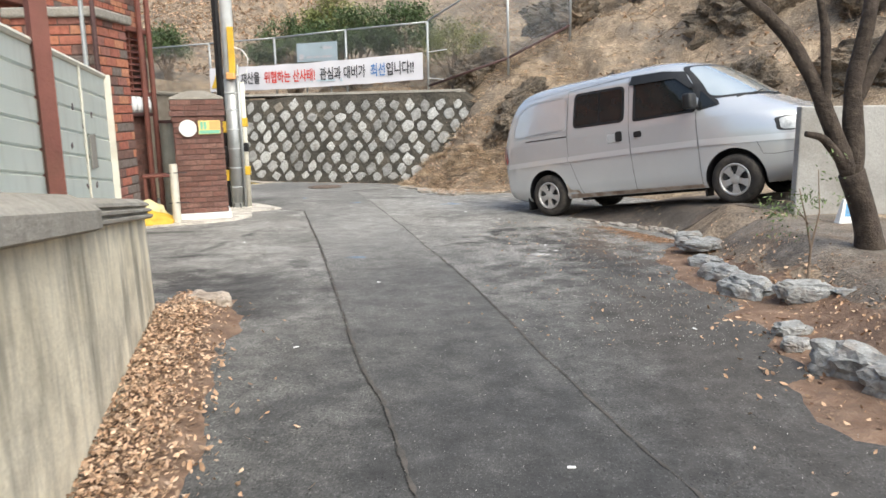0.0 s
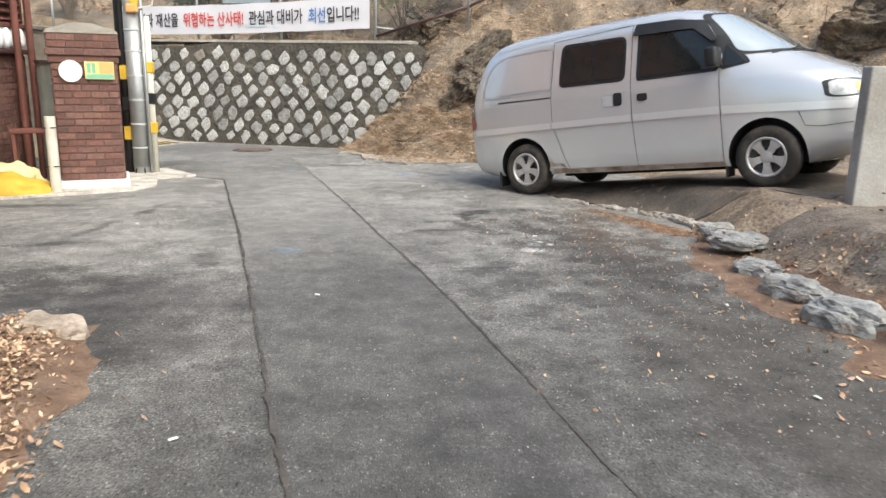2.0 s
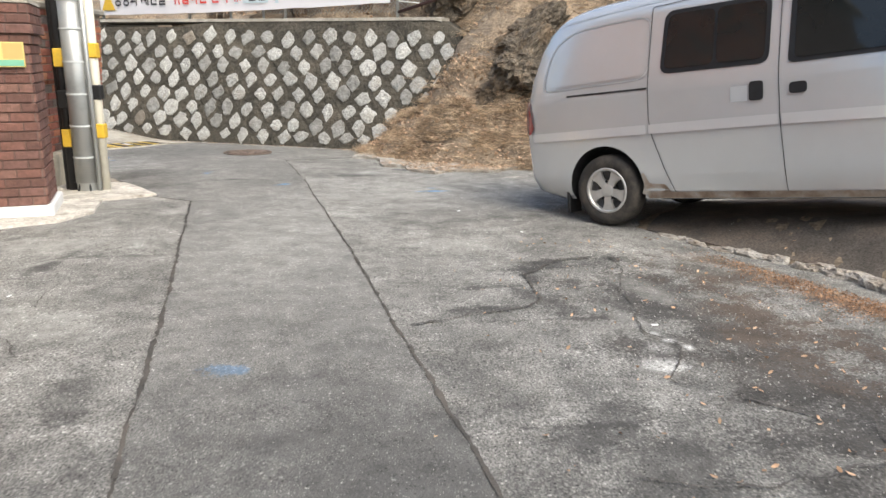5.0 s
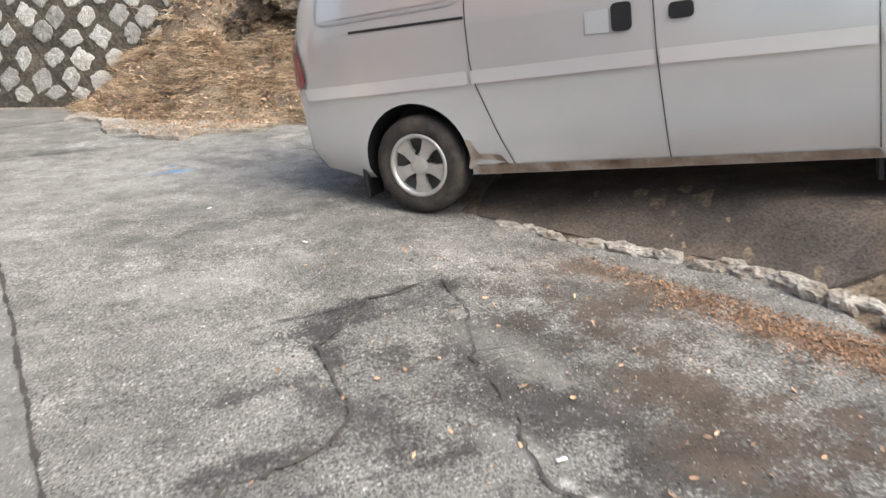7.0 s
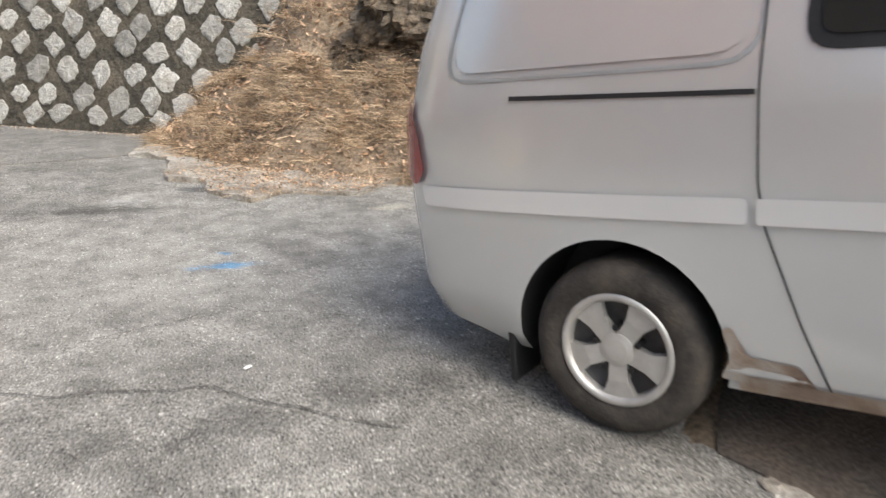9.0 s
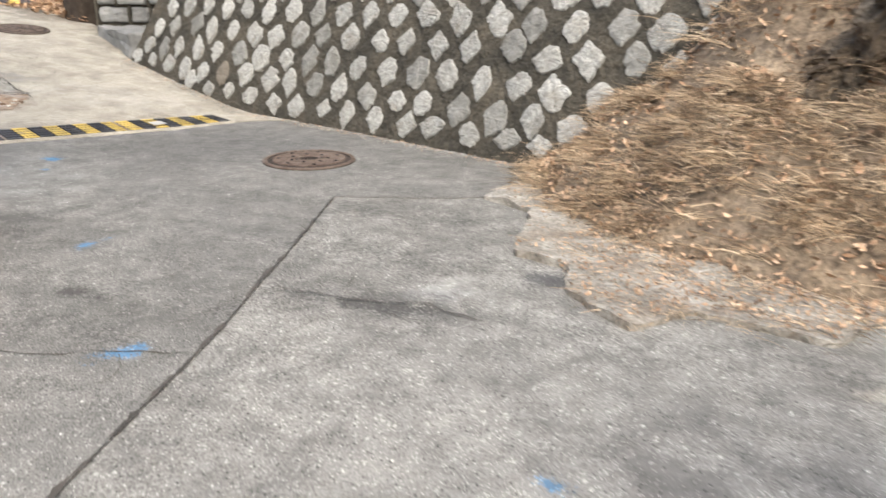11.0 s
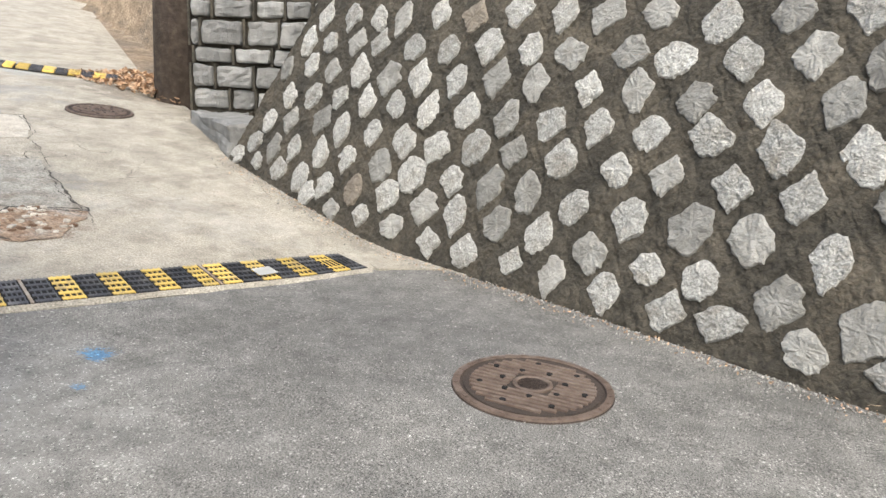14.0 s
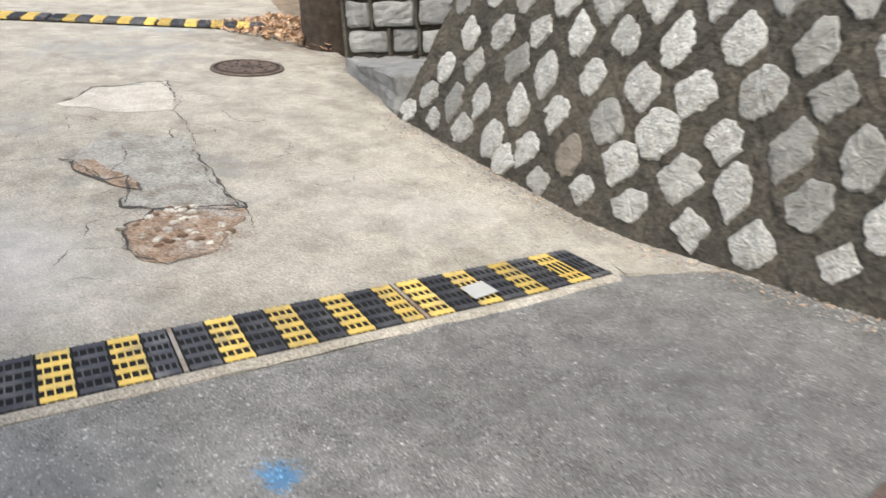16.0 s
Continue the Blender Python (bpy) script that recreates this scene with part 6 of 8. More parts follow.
for dx in (-0.4, 0.4):
    bm = bmesh.new()
    tube(bm, [(Matrix.Translation(q) @ turn) @ Vector((dx, 0.03, -1.3)), (Matrix.Translation(q) @ turn) @ Vector((dx, 0.03, 0.2))], 0.025, 8)
    part("post", bm, GALV, signb)
tagged(signb, "grey-blue direction sign with a white arrow", "sign")

# ---- low concrete wall by the tree ----
bm = bmesh.new()
box(bm, 0, 5.5, 0.0, 0.18, -0.3, 1.22, bevel=0.015, seg=2)
cw = mesh_object("wall_stub", bm, mat("grey_render", [(0.27, 0.258, 0.235), (0.36, 0.347, 0.32), (0.43, 0.417, 0.388)], 1.6, 0.9, 0.25, 40, stain=(0.22, 0.195, 0.16), stain_scale=1.8, stain_amount=0.6, speck=0.1))
cw.matrix_world = pose(4.13, 8.72, 0.18, 0, 0, -8)
tagged(cw, "low weathered concrete wall beside the parked van", "wall", kind="structure")
bm = bmesh.new()
box(bm, -0.14, 0.14, -0.06, 0.06, 0.0, 0.05, bevel=0.01)
tm = mesh_object("marker_board", bm, WHITE)
bm = bmesh.new()
vs = [bm.verts.new(p) for p in ((-0.13, -0.05, 0.05), (0.13, -0.05, 0.05), (0.09, -0.02, 0.36), (-0.06, -0.02, 0.36), (-0.13, 0.05, 0.05), (0.13, 0.05, 0.05), (0.09, 0.02, 0.36), (-0.06, 0.02, 0.36))]
for f in ((0, 1, 2, 3), (5, 4, 7, 6), (1, 5, 6, 2), (4, 0, 3, 7), (3, 2, 6, 7)):
    bm.faces.new([vs[i] for i in f])
part("board", bm, WHITE, tm)
bm = bmesh.new()
bm.faces.new([bm.verts.new(p) for p in ((-0.05, -0.045, 0.12), (0.08, -0.045, 0.12), (0.06, -0.028, 0.3), (-0.03, -0.028, 0.3))])
part("print", bm, BLUE_PAINT, tm)
tm.matrix_world = pose(4.32, 7.95, bank_z(4.32, 7.95), 0, 0, 10) @ Matrix.Diagonal((0.75, 0.75, 0.75, 1))
tagged(tm, "small white and blue board on the soil", "board")
# ---- stones of the retaining wall ----
STONE_BROWN = mat("wall_stone_brown", [(0.168, 0.140, 0.108), (0.245, 0.213, 0.171), (0.315, 0.283, 0.238)], 9.0, 0.85, 0.9, 45, vary=0.25, stain=(0.2, 0.17, 0.14), stain_scale=5)
STONE_GREY = mat("wall_stone_grey", [(0.20, 0.195, 0.18), (0.285, 0.28, 0.26), (0.36, 0.352, 0.33)], 9.0, 0.85, 0.9, 45, vary=0.25, stain=(0.15, 0.14, 0.12), stain_scale=5)
rng = random.Random(11)


def stone_data(seed, material):
    """A split rubble stone with a flat, rough face to -y, set on one corner in a diamond of the lattice."""
    r = random.Random(seed)
    corners = []
    lean = r.uniform(-0.25, 0.25)
    for k in range(4):
        a = k * math.pi / 2 + r.uniform(-0.16, 0.16) + (lean if k % 2 else 0.0)
        q = (0.172 if k % 2 == 0 else 0.205) * r.uniform(0.82, 1.06)
        if r.random() < 0.55:
            w = r.uniform(0.18, 0.42)
            corners += [(a - w, q * r.uniform(0.82, 0.95)), (a + w, q * r.uniform(0.82, 0.95))]
        else:
            corners.append((a, q))
    poly = [(math.cos(a) * q, math.sin(a) * q) for a, q in corners]
    edge = []
    for (x0, z0), (x1, z1) in zip(poly, poly[1:] + poly[:1]):
        n = max(2, int(math.hypot(x1 - x0, z1 - z0) / 0.028))
        for i in range(n):
            s = i / n
            x, z = x0 + (x1 - x0) * s, z0 + (z1 - z0) * s
            k = (1.03 if i else 0.97) + 0.10 * fbm(x * 15, z * 15, seed) + 0.09 * fbm(x * 60, z * 60, seed + 3) + r.uniform(-0.035, 0.035)
            edge.append((x * k, z * k))
    n = len(edge)
    bm = bmesh.new()
    rings = []
    for k, y in ((1.05, 0.03), (1.0, -0.004), (0.94, -0.013), (0.66, -0.017), (0.33, -0.019)):
        rings.append([bm.verts.new((x * k, y + (0.010 * fbm(x * k * 13 + seed, z * k * 13, seed) + 0.006 * fbm(x * k * 50, z * k * 50, seed) if k < 1 else 0), z * k)) for x, z in edge])
    for a, b in zip(rings, rings[1:]):
        for i in range(n):
            bm.faces.new((a[i], a[(i + 1) % n], b[(i + 1) % n], b[i]))
    c = bm.verts.new((0, -0.019, 0))
    for i in range(n):
        bm.faces.new((rings[-1][i], rings[-1][(i + 1) % n], c))
    bmesh.ops.recalc_face_normals(bm, faces=bm.faces)
    me = bpy.data.meshes.new("stone")
    bm.to_mesh(me)
    bm.free()
    me.materials.append(material)
    return me


def set_stone(run, z, kx, kz, mesh):
    """Sets one stone into the wall's face, z metres high in the world."""
    foot = road_z(*wall_frame(max(0.0, run))[0].xy)
    p, n, t = wall_point(max(0.0, run), z - foot, 0.004)
    zax = (Vector((0, 0, 1)) - n * BATTER).normalized()
    yax = -(t.cross(zax)).normalized()
    if yax.dot(n) > 0:
        yax = -yax
    xax = yax.cross(zax).normalized()
    ob = new("stone", mesh)
    ob.parent = rubble_wall
    ob.matrix_basis = Matrix.Translation(p) @ Matrix((xax, yax, zax)).transposed().to_4x4() @ Matrix.Rotation(rng.uniform(-0.2, 0.2), 4, 'Y') @ Matrix.Diagonal((kx, 1.0, kz, 1))


stones = [stone_data(i, STONE) for i in range(22)] + [stone_data(40 + i, STONE_BROWN) for i in range(2)] + [stone_data(50 + i, STONE_GREY) for i in range(10)]
for row in range(-1, 9):
    run = course_shift(row) - STONE_PITCH
    while run < WALL_LEN + 0.1:
        rr, zz = run + rng.gauss(0, 0.022), COURSE_ZERO + COURSE * row + rng.gauss(0, 0.018)
        run += STONE_PITCH
        foot = road_z(*wall_frame(min(WALL_LEN, max(0.0, rr)))[0].xy)
        if rr < -0.1 or rr > WALL_LEN - 0.12 - END_LEAN * (zz - foot) or zz - foot < -0.03 or zz - foot > wall_height(max(0.0, rr)) - 0.12:
            continue
        low = zz - foot < 0.15
        set_stone(rr, max(zz + 0.06, foot + 0.10) if low else zz, rng.uniform(0.76, 1.02), rng.uniform(0.55, 0.7) if low else rng.uniform(0.72, 0.98), stones[rng.randrange(len(stones))])
# coping strip on the wall
bm = bmesh.new()
prev = None
for i in range(60):
    run = 0.35 + (WALL_LEN - 0.35) * i / 59
    hh = wall_height(run)
    sec = [wall_point(run, hh - 0.005, 0.02)[0], wall_point(run, hh + 0.05, 0.015)[0], wall_point(run, hh + 0.065, -0.35)[0], wall_point(run, hh - 0.05, -0.40)[0]]
    cur = [bm.verts.new(q) for q in sec]
    if prev:
        for k in range(4):
            bm.faces.new((prev[k], prev[(k + 1) % 4], cur[(k + 1) % 4], cur[k]))
    else:
        bm.faces.new(cur[::-1])
    prev = cur
bm.faces.new(prev)
bmesh.ops.recalc_face_normals(bm, faces=bm.faces)
part("coping", bm, COPING, rubble_wall, "rough concrete coping")

# ---- grey block wall beyond the bend ----
blockwall = empty("block_wall")
B0, B1 = Vector((-5.8, 23.05, 0)), Vector((-9.05, 22.20, 0))
BLOCK_RUN = (B1 - B0).length
bd = (B1 - B0).normalized()
bn = Vector((-bd.y, bd.x, 0))
if bn.y > 0:
    bn = -bn
bm = bmesh.new()
for o0, o1, z0, z1 in ((-0.6, -0.03, -0.4, 1.98),):
    vs = [bm.verts.new(p) for p in ([B0 + bn * o0 + Vector((0, 0, z0)), B1 + bn * o0 + Vector((0, 0, z0)), B1 + bn * o1 + Vector((0, 0, z0)), B0 + bn * o1 + Vector((0, 0, z0))] + [B0 + bn * o0 + Vector((0, 0, z1)), B1 + bn * o0 + Vector((0, 0, z1)), B1 + bn * o1 + Vector((0, 0, z1)), B0 + bn * o1 + Vector((0, 0, z1))])]
    for f in ((0, 1, 2, 3), (4, 7, 6, 5), (0, 4, 5, 1), (1, 5, 6, 2), (2, 6, 7, 3), (3, 7, 4, 0)):
        bm.faces.new([vs[i] for i in f])
part("core", bm, MORTAR, blockwall)
tb = Matrix((bd, -bn, Vector((0, 0, 1)))).transposed().to_4x4()
z = -0.15
k = 0
while z < 1.75:
    hgt = (0.34, 0.24, 0.28, 0.3, 0.22)[k % 5]
    u = -0.1 - 0.2 * (k % 2)
    while u < BLOCK_RUN - 0.05:
        w = rng.uniform(0.3, 0.62)
        a, b = max(0.0, u), min(BLOCK_RUN, u + w)
        u += w
        if b - a < 0.12:
            continue
        bm = bmesh.new()
        box(bm, -(b - a) / 2 + 0.03, (b - a) / 2 - 0.03, -0.02 - rng.uniform(0, 0.07), 0.1, -hgt / 2 + 0.012 + rng.uniform(0, 0.02), hgt / 2 - 0.012 - rng.uniform(0, 0.02), bevel=0.04, seg=2)
        bmesh.ops.subdivide_edges(bm, edges=[e for e in bm.edges if e.calc_length() > 0.1], cuts=3, use_grid_fill=True)
        for v in bm.verts:
            v.co += Vector((0.02 * fbm(v.co.x * 9 + z * 5, u, 1 + v.co.z * 6), 0.03 * fbm(v.co.z * 9, u, 4 + v.co.x * 9), 0.02 * fbm(v.co.x * 7, v.co.z * 9, u)))
        joint_bm = bmesh.new()
        box(joint_bm, -0.016, 0.016, -0.05, 0.05, -hgt / 2, hgt / 2)
        part("joint", joint_bm, MORTAR, blockwall).matrix_basis = Matrix.Translation(B0 + bd * b + Vector((0, 0, z + hgt / 2))) @ tb
        ob = part("block", bm, BLOCK, blockwall)
        ob.matrix_basis = Matrix.Translation(B0 + bd * ((a + b) / 2) + Vector((0, 0, z + hgt / 2))) @ tb
    z += hgt
    k += 1
tagged(blockwall, "grey squared block wall at the bend", "wall")
bm = bmesh.new()
box(bm, -0.88, 0.88, -0.14, 0.75, -0.15, 0.27, bevel=0.035, seg=2)
bmesh.ops.subdivide_edges(bm, edges=[e for e in bm.edges if e.calc_length() > 0.1], cuts=5, use_grid_fill=True)
for v in bm.verts:
    v.co += Vector((0.03 * fbm(v.co.x * 6, v.co.y * 6, 1), 0.07 * fbm(v.co.x * 4, v.co.z * 5, 4), 0.05 * fbm(v.co.x * 4, v.co.y * 6, 8)))
ledge_stone = mesh_object("foot_stone", bm, BLOCK)
ledge_stone.matrix_world = Matrix.Translation((-8.24, 21.80, road_z(-8.24, 21.80))) @ Matrix.Rotation(radians(-32), 4, 'Z')
tagged(ledge_stone, "long grey ledge stone at the foot of the block wall", "stone")
bm = bmesh.new()
tube(bm, [(-10.15, 23.1, 0.2), (-10.15, 23.15, 3.4)], [0.38, 0.34], 18)
tagged(mesh_object("old_tree", bm, BARK), "thick dark tree trunk by the upper road", "tree")


# ---- drain gratings across the road ----
def build_grating(name, near, far, bands, label, width_joints=8, proud=0.012, zoff=0.012):
    """A row of slotted panels between two edges, each band a yellow or black one."""
    thing = empty(name)
    (n0, n1), (f0, f1) = near, far
    n0, n1, f0, f1 = (Vector((*p, 0)) for p in (n0, n1, f0, f1))

    def at(s, t, dz):
        p = (n0 * (1 - s) + n1 * s) * (1 - t) + (f0 * (1 - s) + f1 * s) * t
        p.z = road_z(p.x, p.y) + dz
        if p.z < road_z(p.x + 0.0, p.y) + dz:
            p.z = road_z(p.x, p.y) + dz
        return p
    bm = bmesh.new()
    for i in range(12):
        vs = [bm.verts.new(at(s, t, 0.024)) for s, t in ((i / 12, 0), ((i + 1) / 12, 0), ((i + 1) / 12, 1), (i / 12, 1))]
        bm.faces.new(vs)
    # shallow plate, its near-black colour standing in for deep shade in the slots
    part("channel", bm, SHADE_BLACK, thing)
    for b in range(bands):
        s0, s1 = b / bands, (b + 1) / bands
        joint = b % width_joints == 0
        m = GRATE_YELLOW if (b % width_joints + b // width_joints) % 2 else GRATE_BLACK
        bm = bmesh.new()

        def bar(sa, sb, ta, tb_, z0, z1):
            lo = [bm.verts.new(at(s, t, z0)) for s, t in ((sa, ta), (sb, ta), (sb, tb_), (sa, tb_))]
            hi = [bm.verts.new(at(s, t, z1)) for s, t in ((sa, ta), (sb, ta), (sb, tb_), (sa, tb_))]
            bm.faces.new(hi)
            for q in range(4):
                bm.faces.new((lo[q], lo[(q + 1) % 4], hi[(q + 1) % 4], hi[q]))
        d = (s1 - s0)
        g = d * (0.24 if joint and b else 0.05)
        for q in range(5):
            t0 = 0.02 + q * 0.215
            bar(s0 + g, s1 - d * 0.03, t0, t0 + 0.085, 0.0255, 0.0275 + proud)
        for q in range(4):
            sq = s0 + g + (d - g) * (q + 0.1) / 4
            bar(sq, sq + d * 0.05, 0.0, 1.0, 0.0252, 0.0265 + proud)
        bmesh.ops.recalc_face_normals(bm, faces=bm.faces)
        part("grate_band", bm, m, thing)
        if joint and b and proud < 0.02:
            bm = bmesh.new()
            bar(s0 + d * 0.05, s0 + d * 0.18, 0.0, 1.0, 0.0255, 0.028 + proud)
            part("joint_plate", bm, RUST, thing, "worn brown joint plate")
    return tagged(thing, label, "drain grating")


def rim(name, line, width, rise, label):
    """A narrow concrete lip that falls away from the grating's edge."""
    (x0, y0), (x1, y1) = line
    d = Vector((x1 - x0, y1 - y0)).normalized()
    bm = bmesh.new()
    prev = None
    for i in range(60):
        x, y = x0 + (x1 - x0) * i / 59, y0 + (y1 - y0) * i / 59
        w = width * (1 + 0.6 * fbm(x * 5, y * 5, 3))
        a, b = (x, y), (x - d.y * w, y + d.x * w)
        cur = [bm.verts.new((*a, road_z(*a) + rise)), bm.verts.new((x - d.y * w * 0.4, y + d.x * w * 0.4, road_z(*a) + rise * 0.95)), bm.verts.new((*b, road_z(*b) + 0.002))]
        if prev:
            for k in range(2):
                bm.faces.new((prev[k], prev[k + 1], cur[k + 1], cur[k]))
        prev = cur
    tagged(mesh_object(name, bm, CONCRETE), label, "kerb", kind="structure")


rim("trim_grating", ((-4.64, 19.42), (-6.52, 15.60)), 0.05, 0.024, "worn concrete lip beside the grating")
rim("trim_grating", ((-5.02, 19.64), (-6.91, 15.78)), -0.12, 0.024, "worn concrete lip beside the grating")
build_grating("drain_grating", ((-4.65, 19.41), (-6.509, 15.612)), ((-5.04, 19.60), (-6.90, 15.80)), 30, "slotted yellow and black drain grating across the road", proud=0.004)
build_grating("speed_strip", ((-11.45, 23.11), (-14.9, 20.1)), ((-11.77, 23.41), (-15.25, 20.4)), 26, "yellow and black strip across the upper road", proud=0.03)
bm = bmesh.new()
patch(bm, ragged([(-5.20, 18.72), (-5.06, 18.66), (-5.02, 18.80), (-5.16, 18.86)], 0.03, 0.02, 3), 0.05, lambda x, y: Vector((x, y, road_z(x, y) + 0.05)))
thick(bm, 0.006)
tagged(mesh_object("white_scrap", bm, WHITE), "crushed white paper scrap on the grating", "litter")
SHOULDER = [(-4.95, 19.75), (-4.58, 19.46), (-4.15, 19.76), (-3.6, 19.62), (-2.9, 19.38), (-2.8, 19.5), (-4.3, 20.1), (-4.9, 20.3)]
tagged(sheet("wall_shoulder", ragged(SHOULDER, 0.15, 0.04, 9.0), lambda x, y: road_z(x, y) + 0.016, 0.2, CONCRETE, 0.06), "dusty concrete shoulder at the wall's foot", "slab", kind="structure")


# ---- manhole covers ----
def build_manhole(x, y, r, label):
    cover = empty("manhole_cover", (x, y, road_z(x, y) + 0.008), 35)
    bm = bmesh.new()
    rings = []
    for rr, zz in ((r * 1.02, -0.02), (r * 1.0, 0.010), (r * 0.90, 0.016), (r * 0.89, 0.008), (r * 0.86, 0.008), (r * 0.855, 0.016), (r * 0.80, 0.014), (r * 0.22, 0.014), (r * 0.21, 0.022), (0.001, 0.022)):
        rings.append([bm.verts.new((rr * math.cos(2 * math.pi * k / 48), rr * math.sin(2 * math.pi * k / 48), zz)) for k in range(48)])
    for a, b in zip(rings, rings[1:]):
        for k in range(48):
            bm.faces.new((a[k], a[(k + 1) % 48], b[(k + 1) % 48], b[k]))
    part("plate", bm, IRON_DARK, cover)
    for i in range(-7, 8):
        yy = i * r * 0.1
        half = math.sqrt(max(0, (r * 0.78) ** 2 - yy * yy))
        for a, b in (((-half, half),) if abs(i) > 2 else ((-half, -r * 0.27), (r * 0.27, half))):
            if b - a > 0.02:
                bm = bmesh.new()
                box(bm, a, b, yy - r * 0.03, yy + r * 0.03, 0.012, 0.026, bevel=0.003)
                part("rib", bm, IRON, cover)
    for k in range(14):
        a = 2 * math.pi * k / 14
        rr = r * (0.66 if k % 2 else 0.4)
        bm = bmesh.new()
        tube(bm, [(rr * math.cos(a), rr * math.sin(a), 0.01), (rr * math.cos(a), rr * math.sin(a), 0.0285)], r * 0.04, 8)
        # raised black pegs paint the shade inside the vent holes
        part("vent_hole", bm, SHADE_BLACK, cover)
    bm = bmesh.new()
    lathe(bm, [(r * 0.25, 0.012), (r * 0.25, 0.024), (r * 0.21, 0.027), (r * 0.19, 0.022), (0.001, 0.022)], 32)
    bmesh.ops.rotate(bm, verts=bm.verts, cent=(0, 0, 0), matrix=Matrix.Rotation(radians(90), 3, 'X'))
    bmesh.ops.recalc_face_normals(bm, faces=bm.faces)
    part("hub", bm, IRON, cover)
    bm = bmesh.new()
    lathe(bm, [(r * 0.9, 0.010), (r * 0.905, 0.019), (r * 0.995, 0.018), (r * 1.0, 0.008)], 48)
    bmesh.ops.rotate(bm, verts=bm.verts, cent=(0, 0, 0), matrix=Matrix.Rotation(radians(90), 3, 'X'))
    bmesh.ops.recalc_face_normals(bm, faces=bm.faces)
    part("rim", bm, IRON, cover)
    for k in range(28):
        a = 2 * math.pi * k / 28
        bm = bmesh.new()
        box(bm, -0.010, 0.010, -0.022, 0.022, 0.012, 0.0225, Matrix.Rotation(a, 4, 'Z') @ Matrix.Translation((r * 0.95, 0, 0)))
        part("rim_mark", bm, IRON, cover)
    gx, gy = (road_z(x + 0.3, y) - road_z(x - 0.3, y)) / 0.6, (road_z(x, y + 0.3) - road_z(x, y - 0.3)) / 0.6
    up = Vector((-gx, -gy, 1)).normalized()
    cover.matrix_world = Matrix.Translation((x, y, road_z(x, y) + 0.006)) @ up.to_track_quat('Z', 'Y').to_matrix().to_4x4()
    return tagged(cover, label, "manhole cover")


build_manhole(-2.83, 18.0, 0.40, "round rusty iron manhole cover set in asphalt")
build_manhole(-9.87, 21.43, 0.40, "round dark manhole cover in the concrete road")


# ---- cracks, seams, patches, markings ----
def crack(line, width, seed, lift=0.011, label="dirt-filled crack in the asphalt", wobble=0.06):
    pts = ragged(line, 0.03, wobble, seed, False)
    pts = [(x + 0.3 * wobble * fbm(x * 17, y * 17, seed), y + 0.3 * wobble * fbm(y * 17, x * 17, seed + 5)) for x, y in pts]
    bm = bmesh.new()
    prev = None
    for i, p in enumerate(pts):
        a, b = pts[max(0, i - 1)], pts[min(len(pts) - 1, i + 1)]
        d = Vector((b[0] - a[0], b[1] - a[1])).normalized()
        w = 0.36 * width * max(0.12, 0.55 + 0.8 * fbm(p[0] * 9, p[1] * 9, seed + 3) + 0.5 * fbm(p[0] * 37, p[1] * 37, seed + 8)) * min(1, 0.3 + i * 0.25, 0.3 + (len(pts) - 1 - i) * 0.25)
        l, r_ = (p[0] - d.y * w, p[1] + d.x * w), (p[0] + d.y * w, p[1] - d.x * w)
        cur = (bm.verts.new((*l, road_z(*l) + lift)), bm.verts.new((*r_, road_z(*r_) + lift)))
        if prev:
            bm.faces.new((prev[1], cur[1], cur[0], prev[0]))
        prev = cur
    ob = mesh_object("crack", bm, CRACK)
    return tagged(ob, label, "crack", "cracks in the road", "structure")


crack(LEFT_SEAM[:7], 0.05, 1.0, 0.013, wobble=0.014)
crack(RIGHT_SEAM[1:11], 0.042, 2.0, 0.013, wobble=0.014)
crack(RIGHT_SEAM[10:13], 0.012, 3.0, 0.013, wobble=0.02)
for i, (line, w) in enumerate(((((-0.08, 9.23), (0.28, 9.47), (0.66, 9.55), (0.74, 9.8), (0.68, 10.27), (1.08, 10.76), (1.4, 10.83)), 0.036), (((1.08, 10.76), (0.9, 10.67), (0.4, 10.6)), 0.02), (((1.49, 10.88), (1.44, 10.37), (1.3, 9.94), (1.3, 9.66), (1.22, 9.11), (1.31, 8.88), (1.18, 8.47), (1.6, 8.0)), 0.024), (((-3.34, 8.59), (-3.1, 9.52), (-3.15, 10.2), (-2.61, 10.91), (-2.2, 11.3)), 0.018), (((-3.1, 9.5), (-2.4, 9.2), (-1.9, 8.7)), 0.014), (((-1.9, 6.3), (-1.24, 6.23), (-0.84, 6.17)), 0.012), (((-1.47, 15.37), (-1.02, 15.36), (-0.66, 15.42), (-0.37, 15.32)), 0.022), (((-2.39, 14.22), (-2.03, 14.37), (-1.78, 14.45), (-1.43, 14.58)), 0.02), (((0.7, 7.6), (1.2, 7.5), (1.75, 7.7), (1.9, 8.1)), 0.014), (((-0.9, 12.72), (-0.33, 12.56), (0.32, 12.55), (0.68, 12.34), (0.96, 12.15)), 0.016), (((-0.6, 11.2), (-0.1, 11.6), (0.4, 11.4)), 0.012), (((-2.6, 12.2), (-2.2, 12.5), (-1.9, 12.3)), 0.012), (((1.15, 2.9), (1.6, 3.3), (2.0, 3.3)), 0.010), (((-0.4, 13.0), (0.2, 13.4), (0.9, 13.2)), 0.010))):
    crack(list(line), w, 20.0 + i)


